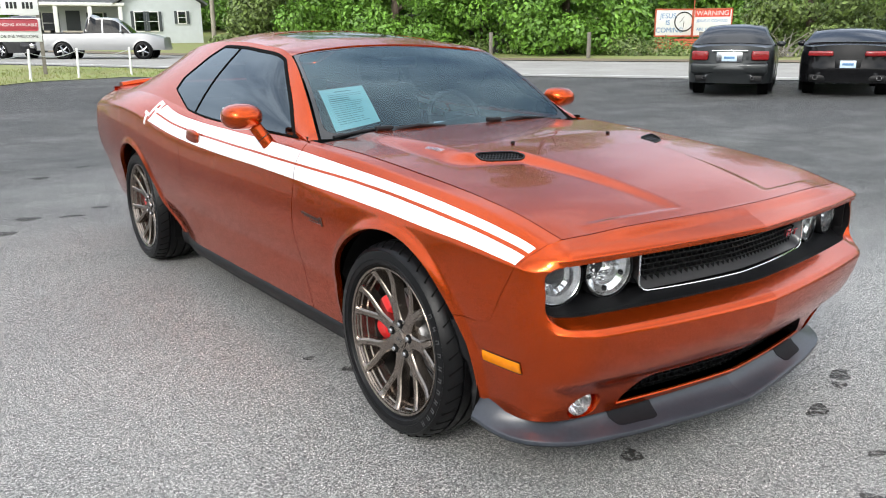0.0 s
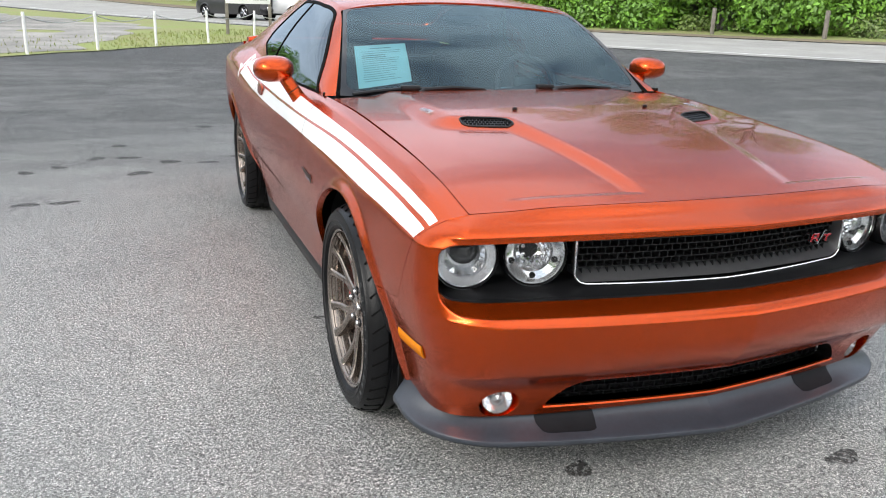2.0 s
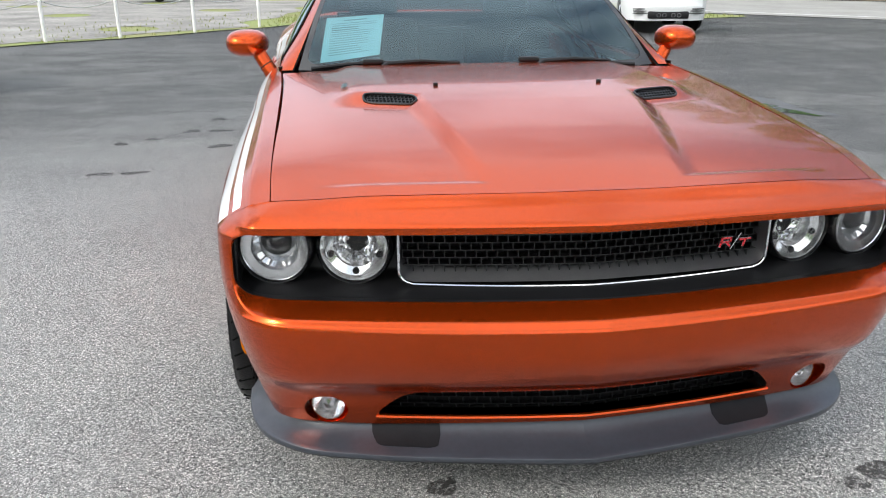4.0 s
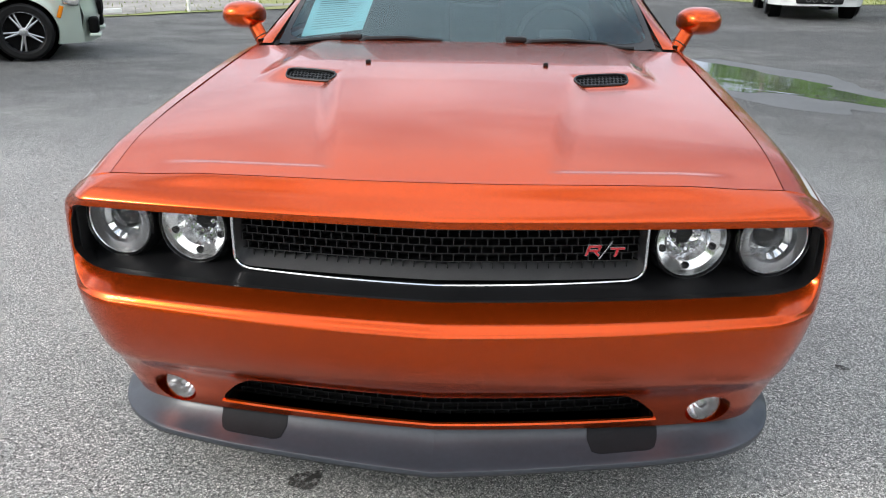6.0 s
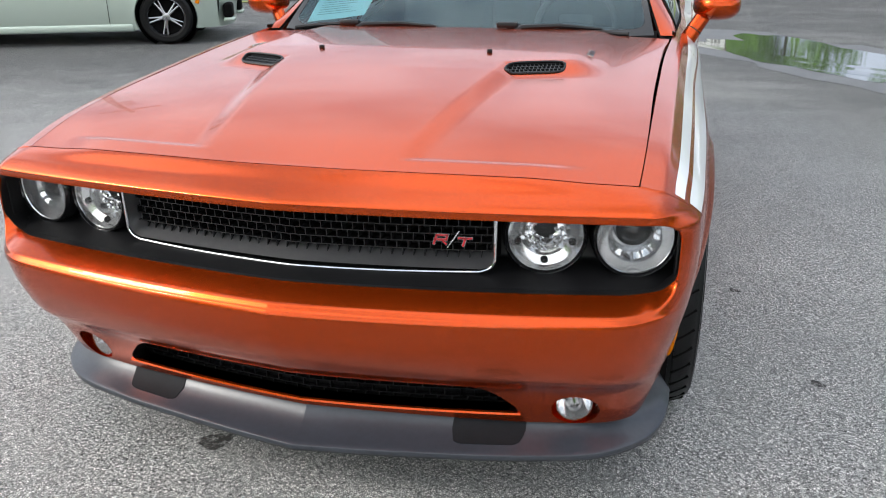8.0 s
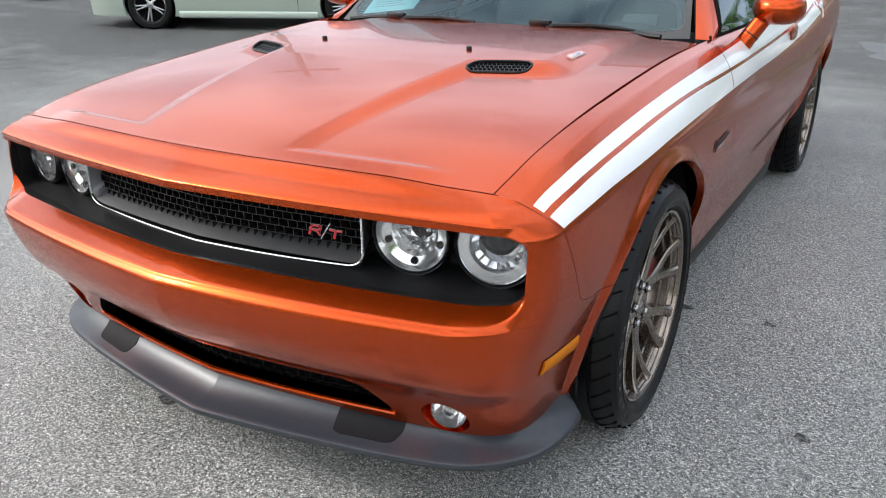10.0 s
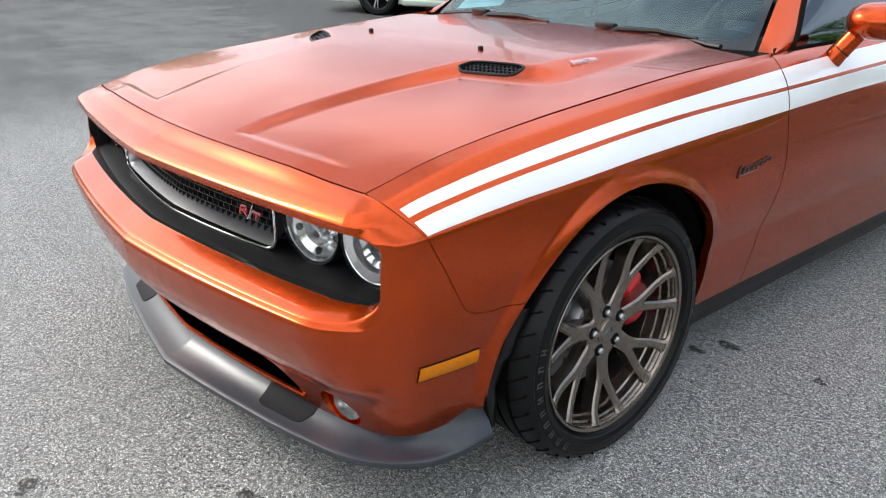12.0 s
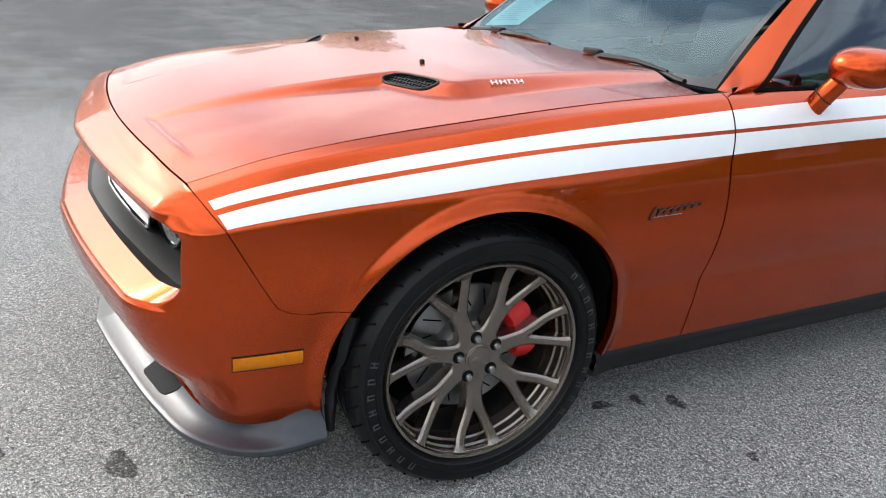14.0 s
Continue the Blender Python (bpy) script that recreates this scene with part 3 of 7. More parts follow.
def rrect_two(x, z, half, z0, z1, r0, r1):
    """Negative inside a box with its own rounding below and above."""
    r = np.where(z > (z0 + z1) / 2, r1, r0)
    dx, dz = np.abs(x) - half + r, np.abs(z - (z0 + z1) / 2) - (z1 - z0) / 2 + r
    return np.sqrt(np.maximum(dx, 0) ** 2 + np.maximum(dz, 0) ** 2) + np.minimum(np.maximum(dx, dz), 0) - r


def level(x, z):
    """Heights with the sag of brow and crease towards the middle taken out."""
    q = 1 - np.clip(np.abs(x) / 0.8, 0, 1) ** 2
    lo, hi = 0.588 - 0.009 * q, 0.809 + 0.007 * q
    return 0.588 + 0.221 * (z - lo) / (hi - lo)


hole_d = lambda x, z: rrect_two(x, level(x, z), OPEN_W, 0.634, 0.795, 0.052, 0.052)
# A bevelled band frames the opening all round; under it a ledge leads in to the black bezel.
inner = -rrect_two(fas[:, :, 0], level(fas[:, :, 0], fas[:, :, 2]), 0.883, 0.588, 0.811, 0.080, 0.060)
inner = np.where(fas[:, :, 1] < -0.60, inner, -1.0)
fas[:, :, 1] += np.where(fas[:, :, 2] > 0.775, 0.15, 0.42) * np.clip(inner, 0, 0.021) + 2.3 * np.clip(inner - 0.021, 0, 0.028)
fascia = Sheet.grid(fas, flip=False)
if fascia.n[:, 1].mean() > 0:
    fascia = Sheet.grid(fas, flip=True)


def open_hole(v):
    return np.where(v[:, 1] > -0.55, 1.0, hole_d(v[:, 0], v[:, 2]))


def intake_hole(v):
    return np.where(v[:, 1] > -0.55, 1.0, rrect(v[:, 0] + 0.95 * (v[:, 2] - 0.281), v[:, 2], -0.55, 0.55, 0.281, 0.378, 0.036))


def fog_hole(v):
    return np.where(v[:, 1] > -0.5, 1.0, np.sqrt(((v[:, 0] - 0.663) / 1.12) ** 2 + (v[:, 2] - 0.302) ** 2) - 0.05)


fascia = fascia.keep(open_hole, intake_hole, fog_hole, lambda v: arch(v[:, 1], v[:, 2], 0.005))
fascia = fascia.keep(lambda v: -wing_side(v) - 0.0012)
fascia = fascia.keep(lambda v: v[:, 2] - 0.252 - 0.02 * np.clip((v[:, 1] + 0.55) / 0.2, 0, 1) - 0.06 * np.clip((v[:, 1] + 0.45) / 0.15, 0, 1))
in_open = lambda p: p[1] < -0.6 and p[0] < 0.87 and 0.60 < p[2] < 0.83 and abs(open_hole(np.array([p]))[0]) < 1e-3
in_low = lambda p: abs(intake_hole(np.array([p]))[0]) < 2e-3
in_fog = lambda p: abs(fog_hole(np.array([p]))[0]) < 2e-3
layers = []
for sh in (fascia, fascia.mirror()):
    flipx = lambda q: np.array([abs(q[0]), q[1], q[2]])
    layers += [(sh, PAINT), (sh.rim(way=(0, 0.05, 0), where=lambda q: in_open(flipx(q))), SATIN)]
    layers += [(sh.rim(way=(0, 0.05, 0.0), where=lambda q: in_low(flipx(q)) and q[2] < 0.2835), PAINT), (sh.rim(way=(0, 0.06, 0.0), where=lambda q: in_low(flipx(q)) and q[2] > 0.2805), DARK)]
    layers += [(sh.rim(way=(0, 0.055, 0), where=lambda q: in_fog(flipx(q))), PAINT), (sh.rim(0.02, where=lambda q: abs(q[0]) > 1e-3 and not (abs(q[0]) > 0.755 and q[1] > -0.69 and q[2] > 0.84) and not (in_open(flipx(q)) or in_low(flipx(q)) or in_fog(flipx(q)))), PAINT)]
bumper = sheet_part("front_bumper", layers, coupe)


def front_y(x, yc, y1, x1):
    t = np.abs(x) / x1
    return yc + (y1 - yc) * (0.46 * t + 0.54 * t**2)


# Black bezel behind the opening: a shelf, a back wall and a roof.
back_y = curve([0.0, 0.25, 0.46, 0.575, 0.76, 0.87], [-0.69, -0.68, -0.64, -0.625, -0.595, -0.575])
xs = np.linspace(-0.868, 0.868, 130)
sec = [(0.03, 0.802), (0.9, 0.806), (1.0, 0.79), (1.0, 0.70), (0.98, 0.668), (0.9, 0.655), (0.35, 0.642), (-0.04, 0.626)]
bez = np.zeros((len(sec), len(xs), 3))
for i, (f_, z) in enumerate(sec):
    drop = 0.004 * (1 - (xs / 0.885) ** 2)
    edge = front_y(xs, -0.848, -0.748, 0.73) + 0.5 * np.clip(np.abs(xs) - 0.79, 0, 1)
    bez[i] = np.stack([xs, edge + (back_y(np.abs(xs)) - edge) * f_, z - drop * (z < 0.7)], -1)
bs = Sheet.grid(bez)
if bs.n[:, 2].mean() < 0:
    bs = Sheet.grid(bez, flip=True)
bezel = sheet_part("grille_bezel", [(bs, SATIN)], coupe, "satin black grille and headlamp bezel")
for sx in (1, -1):
    part("bezel_end", box(0.006, 0.135, 0.160, (sx * 0.856, -0.6175, 0.712), 0.002), SATIN, bezel)

# Grille: dark back, brick-like mesh, chrome frame.
GX = 0.470


def grille_y(x):
    return front_y(np.asarray(x, float), -0.758, -0.704, 0.47)


xs = np.linspace(-GX, GX, 60)
gb = np.stack([np.stack([xs, grille_y(xs) + 0.045, np.full_like(xs, z)], -1) for z in (0.80, 0.66)], 0)
back = Sheet.grid(gb)
if back.n[:, 1].mean() > 0:
    back = Sheet.grid(gb, flip=True)
sheet_part("grille_back", [(back, DARK)], coupe)


def strand_grid(name, x_half, z0, z1, rows, cols, yfun, depth, th, parent, material, xcut=None):
    bm = bmesh.new()
    dz = (z1 - z0) / rows
    for r in range(rows + 1):
        z = z0 + r * dz
        n = 24
        for k in range(n):
            xa, xb = -x_half + 2 * x_half * k / n, -x_half + 2 * x_half * (k + 1) / n
            ya, yb = float(yfun(xa)), float(yfun(xb))
            v = [bm.verts.new(p) for p in ((xa, ya, z - th), (xb, yb, z - th), (xb, yb, z + th), (xa, ya, z + th), (xa, ya + depth, z - th), (xb, yb + depth, z - th), (xb, yb + depth, z + th), (xa, ya + depth, z + th))]
            for f in ((0, 1, 2, 3), (3, 2, 6, 7), (1, 0, 4, 5)):
                bm.faces.new([v[i] for i in f])
    for r in range(rows):
        for c in range(cols + 1):
            x = -x_half + 2 * x_half * (c + 0.5 * (r % 2)) / cols
            if x > x_half:
                continue
            y = float(yfun(x))
            box(th * 2, depth, dz, (x, y + depth / 2, z0 + (r + 0.5) * dz), bm=bm)
    return part(name, bm, material, parent, "", False)


GMESH = mat("grille_mesh_plastic", (0.011, 0.0113, 0.0123), 0.36, 0, 0, 0.2, 40)
LINER = mat("grille_liner_metal", (0.34, 0.34, 0.35), 0.30, 0.85, 0, 0.1, 20)
strand_grid("grille_mesh", GX - 0.012, 0.668, 0.80, 7, 36, lambda x: grille_y(x) + 0.012, 0.03, 0.0011, coupe, GMESH)
# Frame: a U along the sides and the bottom.
loop = [(-GX, 0.80)] + [(-GX, z) for z in np.linspace(0.78, 0.69, 5)]
for k in range(1, 7):
    a = math.pi / 2 * k / 7
    loop.append((-GX + 0.03 * (1 - math.cos(a)), 0.688 - 0.03 * math.sin(a)))
loop += [(x, 0.656) for x in np.linspace(-GX + 0.035, 0, 22)]
loop += [(-x, z) for x, z in loop[-2::-1]]
fr = [(x, float(front_y(x, -0.776, -0.722, 0.47)) - 0.002, z - 0.006 - 0.008 * (1 - (x / GX) ** 2)) for x, z in loop]
part("grille_frame", sweep(fr, 0.0038, 8, up=(0, 1, 0)), CHROME, coupe, "thin chrome grille surround")
inner = np.array([[(x * (1 - 0.0) if k == 0 else x * 0.972, float(grille_y(x)) - 0.016 + k * 0.045, (z - 0.003 if k == 0 else min(0.80, z + 0.024))) for x, z in loop] for k in range(2)], float)
ins = Sheet.grid(inner)
sheet_part("grille_liner", [(ins, LINER)], coupe)


def glyph(strokes, th, depth, bm=None):
    """Flat slanted strokes as a small raised badge, in x and z, facing -y."""
    bm = bm or bmesh.new()
    for x0, z0, x1, z1 in strokes:
        d = Vector((x1 - x0, 0, z1 - z0))
        rot = Matrix.Rotation(-math.atan2(d.z, d.x), 4, "Y")
        box(d.length + th, depth, th, ((x0 + x1) / 2, 0, (z0 + z1) / 2), bm=bm, rot=rot)
    return bm


badge_strokes = [(-0.045, -0.012, -0.038, 0.012), (-0.038, 0.012, -0.012, 0.012), (-0.012, 0.012, -0.015, 0.0), (-0.042, 0.0, -0.015, 0.0), (-0.026, 0.0, -0.016, -0.012)]
badge_t = [(0.016, 0.006, 0.046, 0.006), (0.032, 0.006, 0.026, -0.014)]
bx = 0.375
by = float(grille_y(bx)) - 0.014
tilt = Matrix.Translation((bx, by, 0.722)) @ Matrix.Rotation(0.11, 4, "Z") @ Matrix.Diagonal((0.92, 1, 0.85, 1))
for nm, st, mt, th, dep in (("badge_backing", badge_strokes + badge_t, DULLCHROME, 0.0078, 0.006), ("badge_slash", [(-0.012, -0.022, 0.016, 0.024)], CHROME, 0.003, 0.008), ("badge", badge_strokes + badge_t, REDBADGE, 0.0055, 0.0095)):
    part(nm, glyph(st, th, dep), mt, coupe, "red grille badge with silver edge" if nm == "badge" else "", False, tilt.copy())

# Headlamps: two round ones each side.


def outward(bm):
    """Faces of a lathe turned to look along +x."""
    if sum(f.normal.x * f.calc_area() for f in bm.faces) < 0:
        bmesh.ops.reverse_faces(bm, faces=bm.faces)
    return bm


def headlamp(x, r, projector):
    y = -0.646 if projector else -0.674
    base = Matrix.Translation((x, y, 0.733)) @ Matrix.Rotation(math.copysign(0.2, x), 4, "Z") @ Matrix.Rotation(-math.pi / 2, 4, "Z")
    prof_house = [(-0.03, r * 1.14), (0.012, r * 1.12), (0.02, r * 1.06), (0.012, r * 1.01), (-0.01, r * 0.99)]
    lamp = part("headlamp", lathe(prof_house, 48), GLOSSBLACK, coupe, "round clear headlamp with black housing", m=base.copy())
    ring = [(0.010, r * 1.0), (0.016, r * 0.985), (0.012, r * 0.96), (0.002, r * 0.92), (-0.007, r * 0.72), (-0.016, r * 0.54), (-0.045, r * 0.50), (-0.05, r * 0.02)] if projector else [(0.010, r * 1.0), (0.016, r * 0.985), (0.01, r * 0.95), (0.002, r * 0.90), (-0.006, r * 0.66), (-0.034, r * 0.56), (-0.05, r * 0.3), (-0.055, r * 0.02)]
    part("reflector", lathe(ring, 48), REFLECTOR, lamp, m=base.copy())
    bm = bmesh.new()
    for k in range(26):
        a = math.pi + (k - 4) * 0.045 * math.copysign(1, x)
        box(0.0012, 0.0014, 0.0022, (0, 0, 0), bm=bm, rot=Matrix.Rotation(a, 4, "X") @ Matrix.Translation((0.0205, 0, r * 1.055)))
    part("ring_ticks", bm, DULLCHROME, lamp, "", False, m=base.copy())
    if projector:
        part("reflector_ring", outward(lathe([(0.0162, r * 0.980), (0.0140, r * 0.955), (0.0130, r * 0.87), (0.0120, r * 0.76), (0.0115, r * 0.70), (-0.006, r * 0.68)], 48)), PALEMETAL, lamp, "pale silver reflector ring", m=base.copy())
        up = base @ Matrix.Translation((0, 0, r * 0.16))
        part("projector", lathe([(-0.05, r * 0.52), (-0.016, r * 0.50), (-0.010, r * 0.47), (-0.018, r * 0.40)], 32), DULLCHROME, lamp, m=up.copy())
        part("projector_lens", outward(lathe([(-0.018, r * 0.40), (-0.006, r * 0.3), (0.002, r * 0.16), (0.005, r * 0.01)], 32)), GLOSSBLACK, lamp, m=up.copy())
        for k in range(7):
            a = math.pi * (0.62 + 0.76 * k / 6)
            part("rib", box(0.006, 0.005, r * 0.22, (-0.010, 0, r * 0.62), 0.0015), DULLCHROME, lamp, m=base @ Matrix.Rotation(a, 4, "X"))
        for k in range(6):
            rr = r * (0.74 + 0.038 * k)
            arc = [(0.0121 + 0.0003 * k, rr * math.sin(a), -rr * math.cos(a)) for a in np.linspace(-0.85, 0.85, 15)]
            part("reflector_step", sweep(arc, 0.0006, 6, up=(1, 0, 0)), CHROME, lamp, m=base.copy())
    else:
        bm = bmesh.new()
        for ring_r, n in ((0.3, 7), (0.46, 12)):
            for k in range(n):
                a = 2 * math.pi * k / n
                bmesh.ops.create_icosphere(bm, subdivisions=1, radius=r * 0.075, matrix=Matrix.Translation((-0.03, r * ring_r * math.cos(a), r * ring_r * math.sin(a))))
        part("facets", bm, CHROME, lamp, m=base.copy())
        for k in range(3):
            a = math.pi / 2 + (k - 1) * 1.25
            part("dimple", lathe([(-0.004, r * 0.105), (0.0015, r * 0.10), (0.003, r * 0.08), (0.002, 0.001)], 16, m=Matrix.Translation((0.0, -r * 0.76 * math.cos(a), -r * 0.76 * math.sin(a)))), GLOSSBLACK, lamp, m=base.copy())
    part("lens", outward(lathe([(0.014, r * 0.985), (0.022, r * 0.8), (0.028, r * 0.45), (0.03, r * 0.01)], 48)), LENS, lamp, "clear lens", m=base.copy()).visible_shadow = False


for sx in (1, -1):
    headlamp(sx * 0.763, 0.084, True)
    headlamp(sx * 0.572, 0.084, False)

# Lower intake.
low_y = lambda x: front_y(np.asarray(x, float), -0.79, -0.70, 0.58)
xs = np.linspace(-0.55, 0.55, 40)
gb = np.stack([np.stack([xs, low_y(xs) + 0.07, np.full_like(xs, z)], -1) for z in (0.42, 0.25)], 0)
back = Sheet.grid(gb)
if back.n[:, 1].mean() > 0:
    back = Sheet.grid(gb, flip=True)
sheet_part("intake_back", [(back, DARK)], coupe)
strand_grid("intake_mesh", 0.54, 0.272, 0.392, 6, 30, lambda x: low_y(x) + 0.055, 0.015, 0.0013, coupe, SATIN)

lip_pts = [(x, float(front_y(x, -0.781, -0.69, 0.64)) - 0.001, 0.2815) for x in np.linspace(-0.535, 0.535, 41)]
part("intake_lip", sweep(lip_pts, 0.0065, 8, up=(0, 0, 1)), PAINT, bumper)
# Fog lamps and side markers.
for sx in (1, -1):
    base = Matrix.Translation((sx * 0.657, -0.668, 0.302)) @ Matrix.Rotation(sx * 0.25, 4, "Z") @ Matrix.Rotation(-math.pi / 2, 4, "Z")
    fog = part("fog_lamp", lathe([(-0.05, 0.062), (-0.01, 0.056), (0.002, 0.047), (0.006, 0.044), (-0.02, 0.04)], 40), PAINT, coupe, "round clear fog lamp in orange pod", m=base.copy())
    part("reflector", lathe([(0.004, 0.043), (0.0, 0.04), (-0.018, 0.03), (-0.028, 0.012), (-0.03, 0.001)], 36), REFLECTOR, fog, m=base.copy())
    part("bulb_shield", lathe([(-0.02, 0.013), (0.0, 0.013), (0.004, 0.001)], 20), CHROME, fog, m=base.copy())
    part("lens", outward(lathe([(0.005, 0.043), (0.01, 0.03), (0.012, 0.001)], 36)), LENS, fog, m=base.copy()).visible_shadow = False
    yy = np.linspace(-0.618, -0.462, 16)
    pts = np.array([[(float(side_x(y, z)) + d, y, z) for z, d in ((0.433, -0.004), (0.436, 0.004), (0.453, 0.006), (0.470, 0.004), (0.473, -0.004))] for y in yy])
    sh = Sheet.grid(pts, flip=False)
    if sh.n[:, 0].mean() < 0:
        sh = Sheet.grid(pts, flip=True)
    out = np.array([[(float(side_x(y, z)) + 0.0012, y, z) for z in (0.4315, 0.453, 0.4745)] for y in np.linspace(-0.620, -0.460, 16)])
    os_ = Sheet.grid(out, flip=False)
    if os_.n[:, 0].mean() < 0:
        os_ = Sheet.grid(out, flip=True)
    sheet_part("marker_surround", [(os_ if sx > 0 else os_.mirror(), SATIN)], coupe, "thin dark marker surround")
    sheet_part("side_marker", [(sh if sx > 0 else sh.mirror(), AMBER), ((sh if sx > 0 else sh.mirror()).rim(0.006), AMBER)], coupe, "amber side marker lamp")

# ---- front splitter ----
SPX = curve([0.0, 0.12, 0.3, 0.5, 0.66, 0.8, 0.9, 1.0], [0.0, 0.13, 0.33, 0.56, 0.735, 0.842, 0.878, 0.885])
SPY = curve([0.0, 0.12, 0.3, 0.5, 0.66, 0.8, 0.9, 1.0], [-0.862, -0.845, -0.812, -0.765, -0.705, -0.60, -0.50, -0.405])
SIX = curve([0.0, 0.3, 0.5, 0.66, 0.8, 0.9, 1.0], [0.0, 0.31, 0.52, 0.68, 0.78, 0.825, 0.845])
SIY = curve([0.0, 0.3, 0.5, 0.66, 0.8, 0.9, 1.0], [-0.755, -0.715, -0.678, -0.635, -0.56, -0.49, -0.40])
us = np.linspace(0, 1, 90)
sec = [(0.0, 0.0), (0.12, 0.003), (0.4, 0.010), (0.7, 0.024), (0.9, 0.046), (1.0, 0.068)]
rows = []
for k, (t, dz) in enumerate([(0.35, -0.022), (0.02, -0.018), (0.0, -0.010), (0.0, -0.003)] + sec):
    ox, oy, ix, iy = SPX(us), SPY(us), SIX(us), SIY(us)
    rise = 0.045 * smooth(0.82, 1.0, us) * (0.35 + 0.65 * t)
    z = 0.203 + dz + rise
    rows.append(np.stack([ox + (ix - ox) * t, oy + (iy - oy) * t, z], -1))
sp = np.array(rows)
sh = Sheet.grid(sp)
if sh.n[sh.v[:, 2] > 0.221][:, 2].mean() < 0:
    sh = Sheet.grid(sp, flip=True)
pad_f = lambda v: -rrect(v[:, 0], v[:, 1] - 0.21 * (v[:, 0] - 0.46), 0.372, 0.547, -0.757, -0.60, 0.032)
pad, rest = sh.cut(lambda v: np.where(v[:, 2] > 0.200, pad_f(v), -1.0))
splitter_layers = []
for a, b in ((pad, rest), (pad.mirror(), rest.mirror())):
    splitter_layers += [(b, SPLIT), (b.rim(0.004, where=lambda q: abs(q[0]) > 1e-3), SPLIT)]
splitter = sheet_part("front_splitter", splitter_layers, coupe, "dark graphite plastic front splitter")
for p in (pad, pad.mirror()):
    sheet_part("splitter_pad", [(p.raised(0.002), PAD), (p.raised(0.002).rim(0.004), PAD)], splitter, "darker recessed pad")

# ---- bonnet ----
ys = np.r_[np.linspace(0, 1, 190)]
xs = np.linspace(-1, 1, 221)
yy = np.zeros((len(ys), len(xs)))
xx = np.zeros_like(yy)
for j, q in enumerate(xs):
    y0 = float(hood_front(q * 0.769)) + 0.004
    y1 = 0.80 - 0.10 * abs(q) ** 3
    yy[:, j] = y0 + (y1 - y0) * ys
    xx[:, j] = q * (HX0(yy[:, j]) - 0.0055)
hp = np.stack([xx, yy, hood_z(xx, yy)], -1)
hs = Sheet.grid(hp)
if hs.n[:, 2].mean() < 0:
    hs = Sheet.grid(hp, flip=True)


def scoop_hole(v):
    return np.where(np.abs(v[:, 0]) > 0.2, rrect(np.abs(v[:, 0]), v[:, 1] - 0.40 * (np.abs(v[:, 0]) - 0.43), 0.357, 0.515, -0.040, 0.016, 0.022), 1.0)


hs = hs.keep(scoop_hole)
in_scoop = lambda p: abs(scoop_hole(np.array([p]))[0]) < 2e-3
hood = sheet_part("bonnet", [(hs, PAINT), (hs.rim(way=(0, 0.004, -0.016), where=in_scoop), SATIN), (hs.rim(0.02, where=lambda p: not in_scoop(p)), PAINT)], coupe, "orange bonnet with twin black mesh scoops")
for sx in (1, -1):
    # Mesh insert just under the scoop's opening: a dark tray with small upright webs.
    rise = (float(hood_z(0.436, 0.012)) - float(hood_z(0.436, -0.036))) / 0.048
    seat_m = Matrix.Translation((sx * 0.436, -0.012, float(hood_z(0.436, -0.012)) - 0.001)) @ Matrix.Rotation(sx * 0.38, 4, "Z") @ Matrix.Rotation(math.atan(rise), 4, "X")
    part("scoop_insert", box(0.19, 0.085, 0.004, (0, 0, -0.016)), DARK, hood, "", False, seat_m.copy())
    bm = bmesh.new()
    for r in range(5):
        box(0.18, 0.0022, 0.008, (0, -0.028 + r * 0.014, -0.006), bm=bm)
    for r in range(4):
        for c in range(13):
            box(0.0022, 0.014, 0.008, (-0.078 + 0.0125 * c + 0.006 * (r % 2), -0.021 + r * 0.014, -0.006), bm=bm)
    part("scoop_mesh", bm, GMESH, hood, "black scoop mesh", False, seat_m.copy())
    rim_pts = []
    for k in range(40):
        a = 2 * math.pi * k / 40
        ca, sa_ = math.copysign(abs(math.cos(a)) ** 0.45, math.cos(a)), math.copysign(abs(math.sin(a)) ** 0.6, math.sin(a))
        x_ = 0.436 + 0.081 * ca
        y_ = -0.012 + 0.030 * sa_ + 0.40 * (x_ - 0.43)
        rim_pts.append((sx * x_, y_, float(hood_z(x_, y_)) + 0.001))
    part("scoop_rim", sweep(rim_pts + rim_pts[:1], 0.0035, 6), SATIN, hood, "black scoop rim")
    # Washer jet.
    bm = box(0.022, 0.018, 0.016, (0, 0, 0.006), 0.005, 3)
    part("washer_jet", bm, SATIN, hood, "small black washer jet", m=Matrix.Translation((sx * 0.277, 0.10, float(hood_z(sx * 0.277, 0.10)))) @ Matrix.Scale(0.72, 4))
    # Raised silver badge on the scoop's outer flank: plain letter-like bars.
    st = []
    for k in range(4):
        x0 = -0.07 + k * 0.038
        st += [(x0, -0.012, x0 + 0.004, 0.012), (x0 + 0.022, -0.012, x0 + 0.026, 0.012), (x0, 0.0 if k != 2 else 0.011, x0 + 0.024, 0.0 if k != 2 else 0.011)]
    m4 = Matrix.Translation((sx * 0.574, 0.22, float(hood_z(sx * 0.574, 0.22)) + 0.003)) @ Matrix.Rotation(sx * 0.42, 4, "Y") @ Matrix.Rotation(sx * math.pi / 2, 4, "Z") @ Matrix.Rotation(-math.pi / 2, 4, "X")
    part("flank_badge", glyph([tuple(q * 0.72 for q in g_) for g_ in st], 0.0036, 0.004), CHROME, hood, "small raised chrome badge", False, m4)

